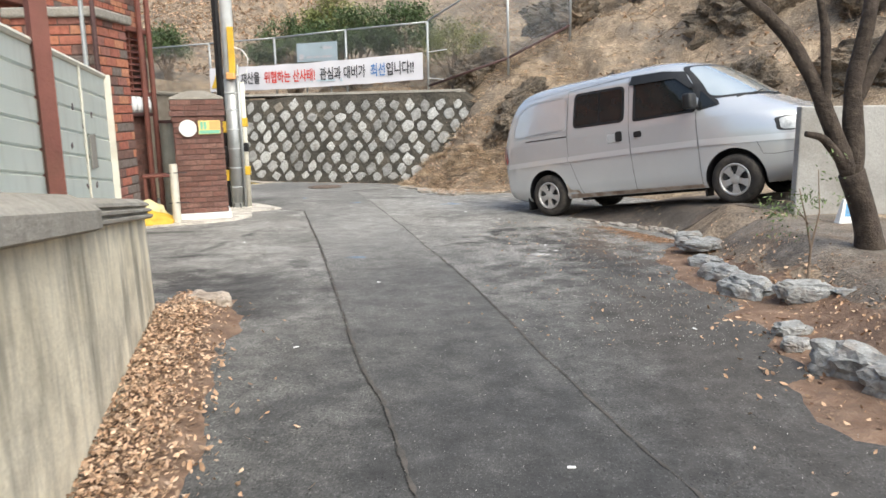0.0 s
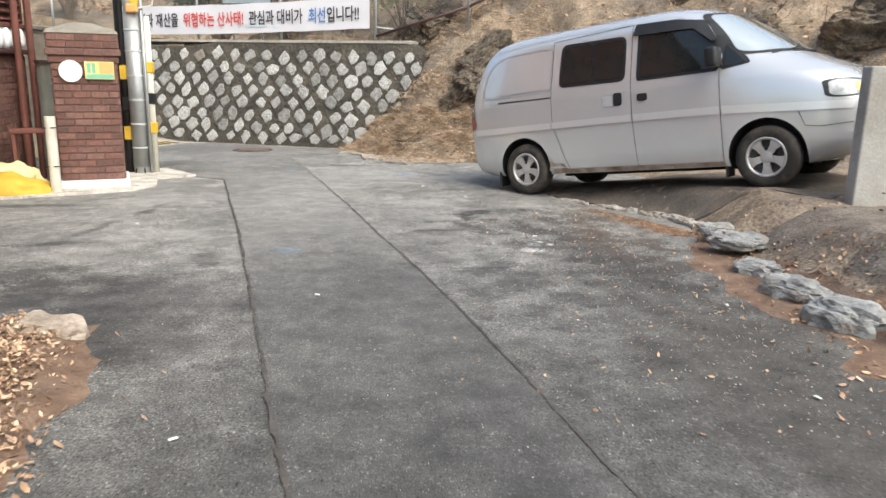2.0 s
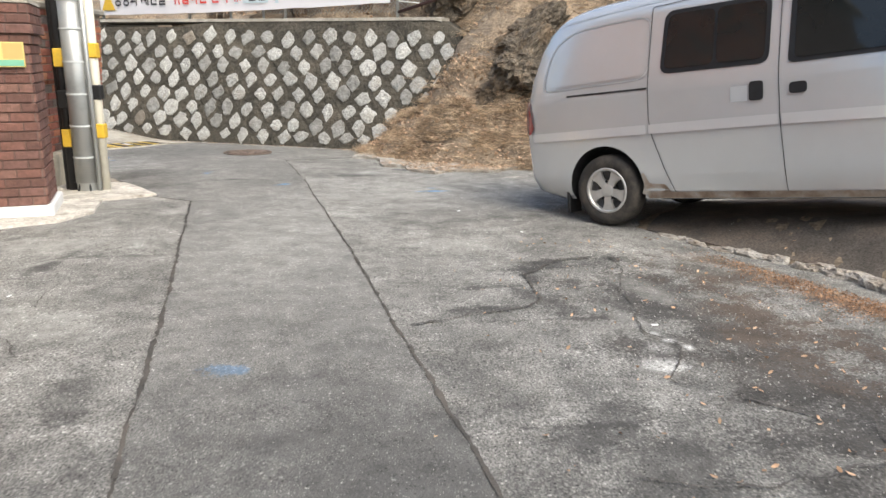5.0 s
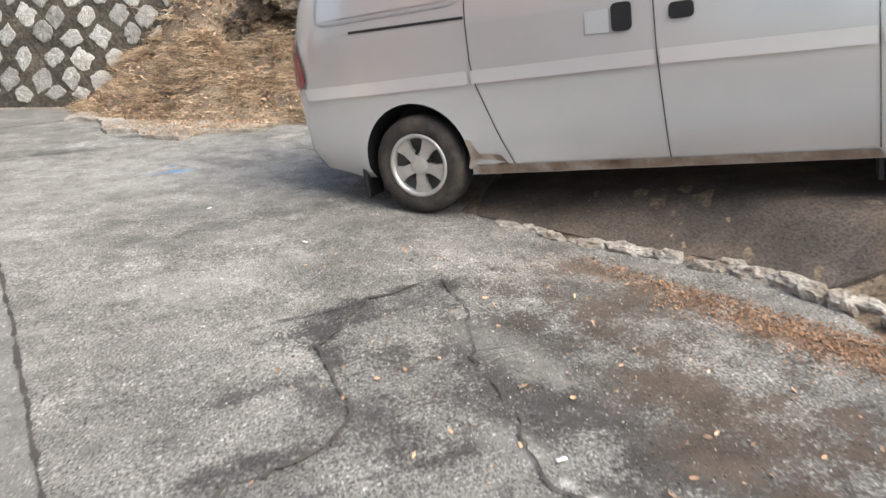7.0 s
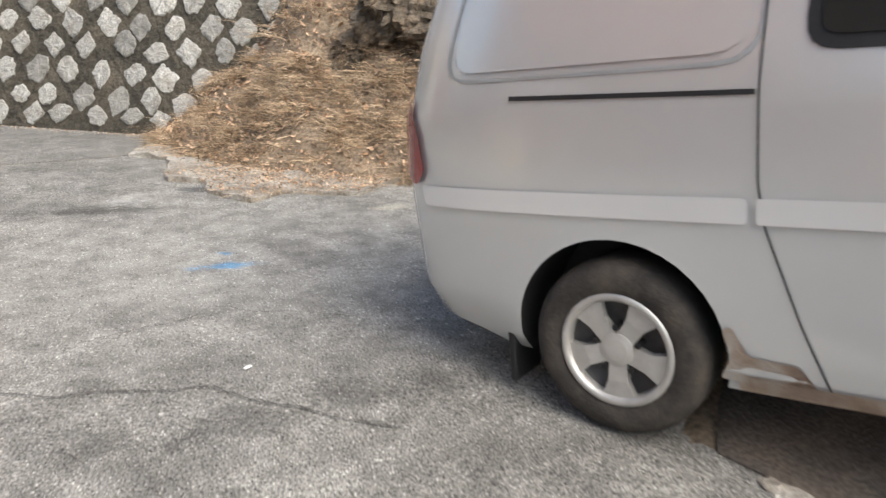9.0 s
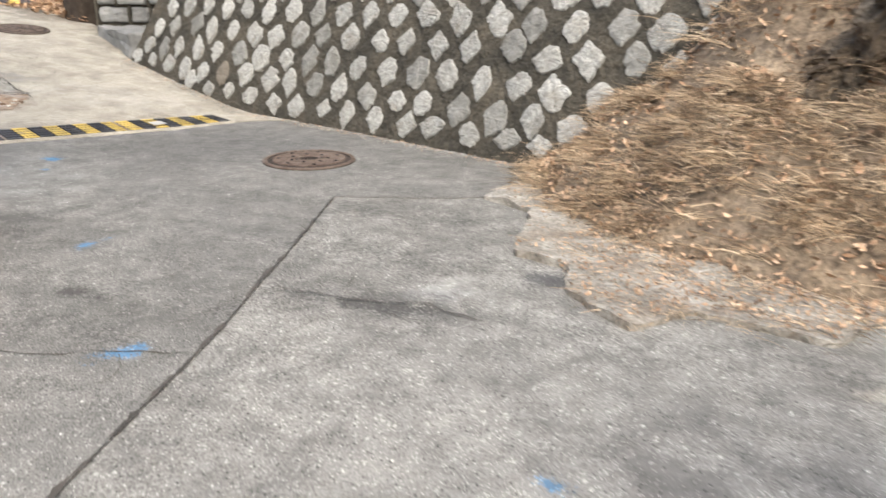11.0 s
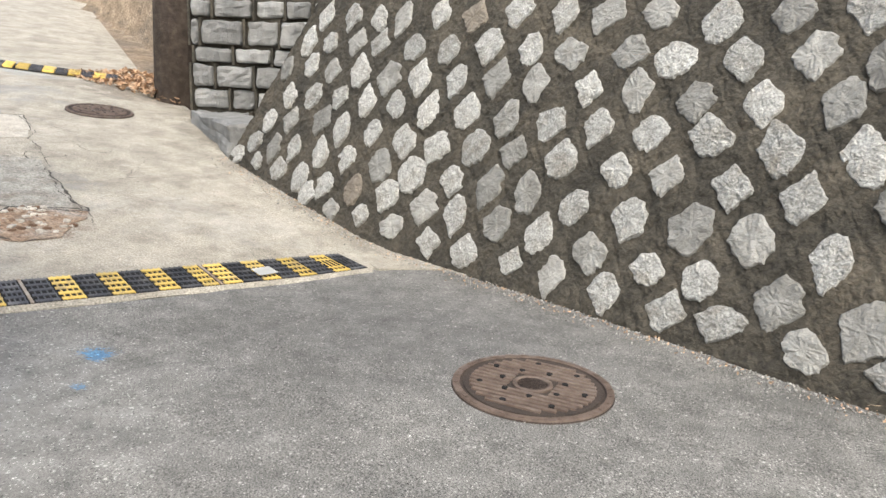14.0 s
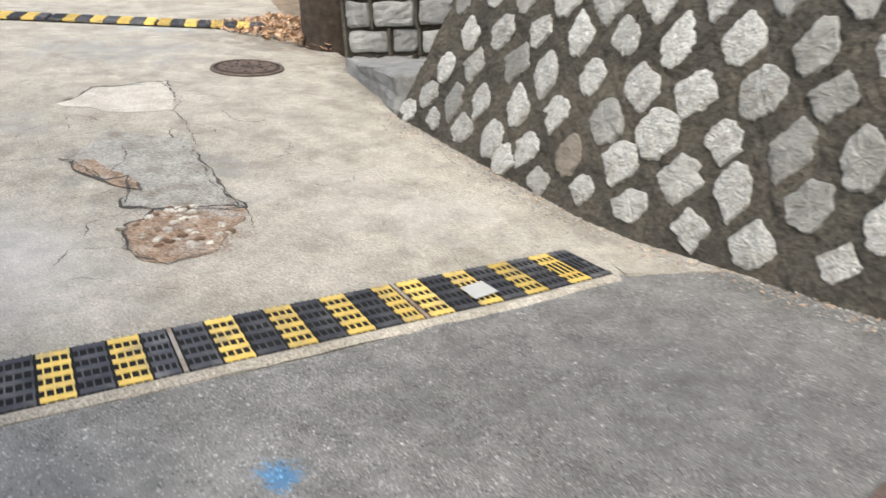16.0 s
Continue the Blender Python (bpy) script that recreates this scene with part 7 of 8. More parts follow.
# broken area of the concrete road
CZ = lambda x, y: road_z(x, y)
POT1 = [(-9.84, 19.21), (-10.15, 19.73), (-9.88, 20.38), (-9.4, 20.15), (-9.06, 19.87), (-9.22, 19.47)]
POT2 = [(-6.85, 18.71), (-7.26, 18.4), (-7.23, 18.14), (-6.92, 17.92), (-6.63, 17.99), (-6.53, 18.3)]
POT3 = [(-8.5, 18.5), (-7.91, 18.45), (-7.86, 18.63), (-7.41, 18.26), (-7.26, 18.42), (-6.85, 18.74), (-7.48, 18.98), (-7.71, 19.07), (-8.27, 19.43), (-8.88, 19.13)]
add_marks(CONCRETE, [(-9.55, 19.85, 0.5, 0.55, 0.6, DUST, 0.7), (-8.1, 18.85, 0.75, 0.5, 0.4, BROKEN, 0.85), (-8.45, 18.95, 0.3, 0.25, 0.3, RUBBLE_BROWN, 0.6), (-7.3, 18.55, 0.45, 0.35, 0.5, BROKEN, 0.85), (-6.9, 18.3, 0.36, 0.28, 0.5, RUBBLE_BROWN, 0.95), (-7.4, 17.2, 1.3, 0.9, 0.2, (0.50, 0.49, 0.465), 0.6), (-6.3, 19.4, 1.2, 0.5, 0.4, DUST, 0.35), (-5.6, 20.3, 1.6, 0.16, -0.5, (0.22, 0.20, 0.165), 0.7), (-8.3, 21.7, 1.4, 0.3, -0.5, (0.20, 0.18, 0.15), 0.7), (-10.8, 22.6, 1.0, 0.5, 0.2, (0.18, 0.15, 0.12), 0.7), (-11.5, 21.0, 1.2, 0.7, 0.6, (0.31, 0.31, 0.30), 0.6), (-12.5, 22.2, 0.9, 0.4, 0.6, (0.36, 0.38, 0.38), 0.6), (-9.6, 18.6, 1.0, 0.35, 0.5, (0.31, 0.30, 0.28), 0.5)])
add_grain(CONCRETE, 0.16, 120.0, 0.86, 0.4, 0.3)
for i, (line, w) in enumerate(((POT1[0:4], 0.018), (((-9.4, 20.2), (-9.06, 19.87), (-8.6, 19.65), (-8.27, 19.43), (-7.71, 19.07), (-7.48, 18.98), (-6.85, 18.74), (-6.6, 18.6)), 0.014), (((-8.5, 18.5), (-7.91, 18.45), (-7.86, 18.63), (-7.6, 18.4), (-7.41, 18.26), (-7.26, 18.4), (-6.85, 18.71)), 0.02), (((-6.99, 17.56), (-7.11, 17.76), (-6.95, 17.9)), 0.010), (((-8.3, 18.9), (-8.0, 19.1), (-8.27, 19.43)), 0.010), (((-7.23, 18.14), (-6.92, 17.92), (-6.63, 17.99), (-6.53, 18.3)), 0.014), (((-8.0, 18.5), (-8.2, 18.8), (-8.5, 19.0)), 0.012))):
    crack(list(line), w, 60.0 + i, 0.014, "crack in the concrete road")
POT4 = [(-8.55, 18.50), (-8.3, 18.44), (-7.85, 18.42), (-7.55, 18.52), (-7.75, 18.60), (-8.05, 18.58), (-8.35, 18.62)]
for poly, lift, m, text in ((POT3, 0.009, mat("broken_concrete", [(0.25, 0.238, 0.212), (0.34, 0.325, 0.29), (0.43, 0.41, 0.37)], 6.0, 0.95, 0.9, 50, stain=(0.20, 0.17, 0.13), stain_scale=5, stain_amount=0.8, speck=0.4), "crumbled grey patch of the concrete road"),
                            (POT1, 0.011, mat("dusty_hollow", [(0.42, 0.385, 0.325), (0.52, 0.485, 0.42), (0.60, 0.565, 0.50)], 5.0, 0.95, 0.6, 60, stain=(0.36, 0.32, 0.26), stain_scale=4, speck=0.3), "pale dusty hollow in the concrete road"),
                            (POT4, 0.0125, mat("brown_hollow", [(0.20, 0.135, 0.09), (0.32, 0.225, 0.155), (0.43, 0.35, 0.275)], 9.0, 0.95, 1.0, 50, stain=(0.34, 0.325, 0.295), stain_scale=3.4, stain_amount=0.95, speck=0.5), "brown rubble showing through the concrete road"),
                            (POT2, 0.0125, bpy.data.materials.get("brown_hollow") or SOIL, "brown rubble showing through the concrete road")):
    m = m if poly is not POT2 else bpy.data.materials["brown_hollow"]
    tagged(sheet("road_patch", ragged(poly, 0.035, 0.09, lift * 900), lambda x, y: road_z(x, y) + lift, 0.15, m, 0.004), text, "pothole", kind="structure")
    crack(ragged(poly, 0.1, 0.09, lift * 900)[:len(ragged(poly, 0.1, 0.09, lift * 900)) * 2 // 3], 0.035, lift * 3000, lift + 0.004, "crack in the concrete road", 0.03)
walk_rng = random.Random(8)
for i in range(34):
    x, y = ((-0.95, 15.4), (1.3, 9.4), (0.6, 10.4), (-2.6, 9.4), (1.6, 8.0), (-2.0, 14.5), (-3.6, 8.4), (0.3, 12.6))[i % 8]
    x, y = x + walk_rng.gauss(0, 0.4), y + walk_rng.gauss(0, 0.4)
    a, line = walk_rng.uniform(-0.5, 0.5), [(x, y)]
    for _ in range(walk_rng.randrange(3, 8)):
        a += walk_rng.gauss(0, 0.6)
        x, y = x + 0.13 * math.cos(a), y + 0.13 * math.sin(a)
        line.append((x, y))
    crack(line, walk_rng.uniform(0.004, 0.011), 140.0 + i, 0.013, wobble=0.04)
for i in range(26):
    x, y = walk_rng.uniform(-10.5, -6.2), walk_rng.uniform(17.6, 20.6)
    a, line = walk_rng.uniform(0, 6.28), [(x, y)]
    for _ in range(walk_rng.randrange(3, 8)):
        a += walk_rng.gauss(0, 0.6)
        x, y = x + 0.12 * math.cos(a), y + 0.12 * math.sin(a)
        line.append((x, y))
    crack(line, walk_rng.uniform(0.006, 0.018), 90.0 + i, 0.014, "crack in the concrete road", 0.04)
for i in range(60):
    x, y = -6.92 + rng.uniform(-0.3, 0.3), 18.3 + rng.uniform(-0.25, 0.25)
    s = rng.uniform(0.006, 0.024)
    build_boulder("rubble_bit", x, y, (s * 1.4, s, s * 0.6), 200 + i, PALE_CONC if i % 3 else LITTER, "loose chip of concrete in the pothole", rng.uniform(0, 180), 0.35, group="chips in the pothole", z=road_z(x, y) + 0.01)


# ---- leaves, grass, shrubs ----
def leaf_stuff(name, count, where, size, material, label, category, seed, lift=0.01, curl=0.4, flat=0.5):
    """Many small curled leaves; where(r) gives a place and the ground's slope is followed roughly."""
    r = random.Random(seed)
    verts, faces = [], []
    for _ in range(count):
        p = Vector(where(r))
        s = size * r.uniform(0.55, 1.35)
        rot = Euler((r.gauss(0, flat), r.gauss(0, flat), r.uniform(0, 6.28))).to_matrix()
        c = curl * s * r.uniform(-0.3, 1)
        base = len(verts)
        for q in ((-s, 0, c), (-0.3 * s, -0.45 * s, 0.3 * c), (0.5 * s, -0.36 * s, 0.2 * c), (s, 0, c), (0.5 * s, 0.36 * s, 0.2 * c), (-0.3 * s, 0.45 * s, 0.3 * c), (0, 0, 0)):
            v = p + rot @ Vector(q)
            v.z += lift
            verts.append(v)
        faces += [(base + 6, base + i, base + (i + 1) % 6) for i in range(6)]
    me = bpy.data.meshes.new(name)
    me.from_pydata(verts, [], faces)
    me.materials.append(material)
    return tagged(new(name, me), label, category, kind="stuff")


def bed_place(r):
    while True:
        y = r.uniform(1.6, 6.6)
        x0 = LA.x + (5.95 - y) * 0.267 + 0.02
        x1 = -1.86 + (6.6 - y) * 0.235
        x = r.uniform(x0, x1 - 0.16 + 0.1 * r.gauss(0, 1))
        if y < 6.1 or x > -2.3:
            return x, y, road_z(x, y) + 0.075 * smooth01((x1 - x) / 0.5) + r.uniform(0, 0.03)


BED = [(-2.4, 6.0), (-2.3, 6.5), (-1.85, 6.65), (-1.6, 6.0), (-1.45, 4.8), (-1.12, 3.4), (-0.72, 1.6), (-0.75, 0.5), (-1.2, 0.5), (-1.3, 1.5)]
BED_EDGE = ragged(BED, 0.2, 0.14, 8.0)
tagged(sheet("leaf_bed", BED_EDGE, lambda x, y: feathered(BED_EDGE, lambda u, v: road_z(u, v) + 0.02 + 0.05 * smooth01((-1.86 + (6.6 - v) * 0.235 - u) / 0.5), road_z)(x, y), 0.1, LITTER, 0.0), "brown bed of decayed leaf litter along the wall", "soil", kind="structure")
leaf_stuff("fallen_leaves", 7600, bed_place, 0.0165, BED_LEAF, "drift of dry fallen leaves along the wall", "leaves", 1, 0.012)


def bank_place(r):
    while True:
        i = r.randrange(4, len(BANK_EDGE) - 3)
        (x0, y0), (x1, y1) = BANK_EDGE[i], BANK_EDGE[i + 1]
        s = r.random()
        x, y = x0 + (x1 - x0) * s + r.gauss(0.35, 0.4), y0 + (y1 - y0) * s + r.gauss(0, 0.1)
        if y > 2:
            return x, y, ground_z(x, y) if inside((x, y), BANK_AREA) else road_z(x, y)


leaf_stuff("verge_leaves", 1600, bank_place, 0.022, LEAF_DEAD, "scattered dry leaves on the verge", "leaves", 2, 0.012)
VERGE_LIT = [(3.05, 9.6), (2.5, 8.6), (2.25, 7.1), (2.35, 5.3), (1.98, 3.7), (2.3, 2.6), (3.4, 2.6), (3.2, 4.6), (3.3, 6.0), (3.1, 7.5)]
VERGE_EDGE = ragged(VERGE_LIT, 0.15, 0.22, 12.0)
tagged(sheet("verge_litter", VERGE_EDGE, feathered(VERGE_EDGE, lambda x, y: max(ground_z(x, y), road_z(x, y)) + 0.014, lambda x, y: max(ground_z(x, y), road_z(x, y)), 0.25), 0.1, LITTER, 0.0), "rusty needle litter between road and stones", "soil", kind="structure")
BANK_SOIL = [(2.95, 2.4), (2.95, 4.6), (3.05, 6.2), (3.0, 7.5), (3.2, 8.8), (4.1, 8.75), (6.6, 8.4), (8.1, 7.2), (8.6, 5.6), (7.6, 4.1), (7.9, 2.9), (6.2, 1.7), (4.4, 1.9), (3.3, 1.2)]
SOIL_EDGE = ragged(BANK_SOIL, 0.2, 0.32, 15.0)
tagged(sheet("bank_soil", SOIL_EDGE, feathered(SOIL_EDGE, lambda x, y: bank_z(x, y) + 0.02, lambda x, y: bank_z(x, y) - 0.01, 0.3), 0.16, mat("verge_soil", [(0.105, 0.088, 0.071), (0.17, 0.145, 0.118), (0.25, 0.215, 0.178)], 4.0, 0.95, 1.0, 45, stain=(0.16, 0.105, 0.066), stain_scale=2.2, stain_amount=0.7, speck=0.5), 0.0), "dark trodden soil under the tree", "soil", kind="structure")
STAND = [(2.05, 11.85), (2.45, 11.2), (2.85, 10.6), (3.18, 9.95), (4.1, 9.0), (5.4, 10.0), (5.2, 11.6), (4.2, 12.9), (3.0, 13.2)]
tagged(sheet("parking_stand", ragged(STAND, 0.25, 0.05, 13.0), lambda x, y: bank_z(x, y) + 0.006, 0.2, mat("dark_stand", [(0.07, 0.06, 0.05), (0.11, 0.095, 0.08), (0.16, 0.14, 0.12)], 3.0, 0.95, 0.6, 60, stain=(0.17, 0.11, 0.07), stain_scale=1.5, speck=0.4), 0.03), "dark ground sheet under the van", "parking stand", kind="structure")
RUSSET = mat("russet_litter", [(0.17, 0.095, 0.055), (0.31, 0.18, 0.105), (0.45, 0.29, 0.18)], 9.0, 0.9, 0.0, island=0.6)


def edging_place(r):
    s = r.random()
    s = max(s, r.random())
    x, y = 2.25 + 0.80 * s - abs(r.gauss(0, 0.06 + 0.16 * s)), 11.0 - 1.75 * s + r.gauss(0, 0.08)
    return x, y, max(ground_z(x, y), road_z(x, y)) + 0.003


leaf_stuff("edging_litter", 4200, edging_place, 0.0075, RUSSET, "brown needle litter caught along the edging", "leaves", 13, 0.006)


def foot_place(r):
    p, n, _ = wall_point(r.uniform(0.0, WALL_LEN), 0.0, abs(r.gauss(0.0, 0.09)) + 0.01)
    return p.x, p.y, road_z(p.x, p.y) + 0.014


leaf_stuff("wall_foot_leaves", 700, foot_place, 0.011, BED_LEAF, "dry leaf bits swept to the foot of the wall", "leaves", 12, 0.006)
def apron_place(r):
    while True:
        x, y = r.uniform(-0.9, 1.5), r.uniform(15.5, 17.8)
        if inside((x, y), VERGE_APRON) and r.random() < 0.12 + smooth01((x + 0.35) / 0.5 + 0.8 * fbm(x * 2.2, y * 2.2, 5)):
            return x, y, road_z(x, y) + 0.045


leaf_stuff("apron_litter", 1500, apron_place, 0.013, BED_LEAF, "bits of dry leaf and straw on the broken apron", "leaves", 17, 0.006)
UPPER = lambda r: (lambda x, y: (x, y, road_z(x, y) + 0.02 + 0.12 * smooth01((x + 11.8) / 1.5) * r.random()))(r.uniform(-12.3, -9.9), r.uniform(22.7, 24.2))
leaf_stuff("upper_leaves", 1500, UPPER, 0.05, LEAF_DEAD, "heap of brown leaves beside the upper road", "leaves", 3, 0.01)


def hill_place(r, x0, x1, y0, y1, dmin=0.0, dmax=99.0):
    while True:
        x, y = r.uniform(x0, x1), r.uniform(y0, y1)
        if inside((x, y), HILL_AREA) and dmin <= line_distance((x, y), HILL_FOOT)[0] <= dmax:
            return x, y, ground_z(x, y)


leaf_stuff("foot_leaves", 4200, lambda r: hill_place(r, -1.2, 3.6, 15.5, 19.5, 0.0, 1.6), 0.026, BED_LEAF, "dry leaves caught in the grass at the slope's foot", "leaves", 9, 0.05)
leaf_stuff("slope_leaves", 7000, lambda r: hill_place(r, -14, -4, 22, 34, 2.5), 0.06, LEAF_DEAD, "carpet of brown leaves on the wooded slope", "leaves", 4, 0.03)
leaf_stuff("slope_leaves", 5000, lambda r: hill_place(r, -2, 12, 12, 26, 0.3), 0.05, LEAF_DEAD, "brown leaves scattered over the rocky slope", "leaves", 5, 0.02)


def clumped(r, *span):
    """A place on the slope, gathered into tufts with bare earth between them."""
    while True:
        x, y, z = hill_place(r, *span)
        if r.random() < smooth01(0.45 + 1.1 * fbm(x * 2.6, y * 2.6, 17)):
            return x, y, z


def grass_stuff(name, clumps, blades, where, length, label, seed, droop=0.8, material=None):
    r = random.Random(seed)
    verts, faces = [], []
    for _ in range(clumps):
        c = Vector(where(r))
        lean = Vector((r.gauss(0, 0.8), r.gauss(-0.25, 0.8), 0))
        for _ in range(blades):
            p = c + Vector((r.gauss(0, 0.07), r.gauss(0, 0.07), -0.02))
            l = length * r.uniform(0.4, 1.25)
            d = (Vector((r.gauss(0, 0.7), r.gauss(0, 0.7), 0.8)) + lean).normalized()
            side = d.cross(Vector((r.gauss(0, 1), r.gauss(0, 1), 0.2))).normalized() * r.uniform(0.0013, 0.0037)
            fall = Vector((d.x, d.y, 0)) * l * droop - Vector((0, 0, l * droop * r.uniform(0.1, 0.6)))
            base = len(verts)
            for k in range(4):
                s = k / 3
                q = p + d * l * s + fall * s * s
                w = side * (1 - 0.8 * s)
                verts += [q - w, q + w]
            faces += [(base + 2 * k, base + 2 * k + 1, base + 2 * k + 3, base + 2 * k + 2) for k in range(3)]
    me = bpy.data.meshes.new(name)
    me.from_pydata(verts, [], faces)
    me.materials.append(material or STRAW)
    return tagged(new(name, me), label, "dry grass", kind="stuff")


grass_stuff("dry_grass", 2100, 24, lambda r: clumped(r, -1.2, 3.4, 15.6, 19.5, 0.02, 1.1), 0.125, "thick tangle of dry straw-coloured grass at the slope's foot", 21)
grass_stuff("dry_grass", 110, 9, apron_place, 0.09, "loose straw lying on the broken apron", 27, 0.9)
grass_stuff("dry_grass", 1500, 20, lambda r: clumped(r, -0.9, 3.4, 15.6, 20.5, 0.7, 3.6), 0.13, "dry straw grass between the rocks", 22)
grass_stuff("dry_grass", 2600, 18, lambda r: hill_place(r, 0.0, 14.0, 11.0, 27.0, 1.0, 11.0), 0.22, "thin dry grass over the hillside", 23)
grass_stuff("dry_grass", 700, 12, lambda r: hill_place(r, -14.0, 0.0, 20.0, 27.0, 0.9, 7.0), 0.25, "thin dry grass above the retaining wall", 24)
grass_stuff("green_tuft", 14, 30, lambda r: (r.uniform(1.95, 2.25), r.uniform(15.75, 15.95), ground_z(2.1, 15.85)), 0.14, "small green grass tuft at the slope's foot", 25, 0.5, LEAF_YG)


def twig_bunch(name, count, where, length, label, seed, category="brush"):
    r = random.Random(seed)
    bm = bmesh.new()
    for _ in range(count):
        p = Vector(where(r))
        l = length * r.uniform(0.5, 1.4)
        d = Vector((r.gauss(0, 0.6), r.gauss(0, 0.5), r.uniform(0.2, 1.0))).normalized()
        q = p + d * l * 0.5 + Vector((r.gauss(0, 0.08), r.gauss(0, 0.08), 0))
        e = p + d * l + Vector((r.gauss(0, 0.2), r.gauss(0, 0.2), r.gauss(0, 0.1)))
        w = r.uniform(0.004, 0.011)
        tube(bm, [p - d * 0.05, q, e], [w, w * 0.7, w * 0.3], 4, False)
        for _ in range(2):
            f = q + (e - q) * r.random()
            tube(bm, [f, f + Vector((r.gauss(0, 0.2), r.gauss(0, 0.2), r.uniform(0, 0.3))) * l], [w * 0.5, w * 0.2], 3, False)
    ob = mesh_object(name, bm, TWIG)
    return tagged(ob, label, category, kind="stuff")


twig_bunch("dead_brush", 420, lambda r: hill_place(r, 1.0, 12.0, 13.0, 27.0, 2.0, 11.0), 0.9, "bare grey-brown brush on the hillside", 31)
twig_bunch("dead_brush", 160, lambda r: hill_place(r, -14.0, -5.0, 22.0, 30.0, 2.0, 9.0), 1.3, "bare saplings and brush on the wooded slope", 32)


def build_shrub(x, y, rx, ry, rz, leaves, material, label, seed, z=None, size=0.05):
    r = random.Random(seed)
    z0 = ground_z(x, y) if z is None else z
    shrub = empty("shrub", (x, y, z0))
    bm = bmesh.new()
    tips = []
    for _ in range(22):
        a, e = r.uniform(0, 6.28), r.uniform(0.2, 1.3)
        tip = Vector((rx * math.cos(a) * math.cos(e) * 0.85, ry * math.sin(a) * math.cos(e) * 0.85, rz * (0.35 + 0.6 * math.sin(e))))
        tube(bm, [(r.gauss(0, 0.05), r.gauss(0, 0.05), -0.1), tip * 0.5 + Vector((0, 0, 0.1)), tip], [0.02, 0.012, 0.004], 5, False)
        tips.append(tip)
    part("branchwork", bm, TWIG, shrub)["kind"] = "stuff"
    clumps = []
    for _ in range(70):
        a, e = r.uniform(0, 6.28), math.asin(r.uniform(-0.1, 1.0))
        k = r.uniform(0.55, 1.0)
        clumps.append(Vector((rx * k * math.cos(a) * math.cos(e), ry * k * math.sin(a) * math.cos(e), rz * (0.5 + 0.5 * k * math.sin(e)))))
    verts, faces = [], []
    for _ in range(leaves):
        c = clumps[r.randrange(len(clumps))]
        p = c + Vector((r.gauss(0, 0.13), r.gauss(0, 0.13), r.gauss(0, 0.11)))
        s = size * r.uniform(0.6, 1.3)
        rot = Euler((r.gauss(0, 0.8), r.gauss(0, 0.8), r.uniform(0, 6.28))).to_matrix()
        b = len(verts)
        for q in ((-s, 0, 0), (0, -0.38 * s, 0.1 * s), (s, 0, -0.15 * s), (0, 0.38 * s, 0.1 * s)):
            verts.append(p + rot @ Vector(q))
        faces += [(b, b + 1, b + 2), (b, b + 2, b + 3)]
    me = bpy.data.meshes.new("crown")
    me.from_pydata(verts, [], faces)
    me.materials.append(material)
    ob = new("crown", me)
    ob.parent = shrub
    ob["kind"] = "stuff"
    return tagged(shrub, label, "shrub", "shrubs behind the fence")


build_shrub(-4.3, 22.6, 1.3, 0.8, 2.3, 9000, LEAF_GREEN, "dense dark evergreen shrub behind the fence", 1)
build_shrub(-2.4, 21.8, 1.3, 0.8, 2.2, 9000, LEAF_GREEN, "dense dark evergreen shrub behind the fence", 2)
build_shrub(-3.2, 22.9, 1.2, 0.7, 2.7, 7000, LEAF_YG, "yellow-green shrub rising behind the fence", 3)
build_shrub(-1.0, 21.2, 0.9, 0.6, 2.3, 5000, LEAF_GREEN, "dense dark evergreen shrub behind the fence", 4)
build_shrub(0.35, 20.3, 1.0, 0.7, 1.9, 4200, LEAF_YG, "sparse olive shrub behind the wire fence", 5, size=0.035)
build_shrub(-8.7, 24.4, 0.7, 0.5, 1.7, 3500, LEAF_GREEN, "small evergreen shrub behind the gate pillar", 6)

# ---- tree and sapling on the verge ----
tree = empty("tree", (3.78, 6.5, bank_z(3.78, 6.5)))
TZ = bank_z(3.78, 6.5)
bm = bmesh.new()


def limb(bm, pts, radii, seg=14):
    fine, rf = [], []
    for i in range(len(pts) - 1):
        for k in range(4):
            s = k / 4
            fine.append(Vector(pts[i]).lerp(Vector(pts[i + 1]), s))
            rf.append(radii[i] + (radii[i + 1] - radii[i]) * s)
    fine.append(Vector(pts[-1]))
    rf.append(radii[-1])
    for _ in range(2):
        fine = [fine[0]] + [(a + b * 2 + c) / 4 for a, b, c in zip(fine, fine[1:], fine[2:])] + [fine[-1]]
    rings = tube(bm, fine, rf, seg)
    for ring in rings:
        for v in ring:
            v.co += Vector((fbm(v.co.x * 6, v.co.y * 6, v.co.z * 3), fbm(v.co.y * 6, v.co.z * 3, v.co.x * 6), 0)) * 0.014


def tp(x, z, dy=0.0):
    return (x - 3.78, dy, z - TZ)


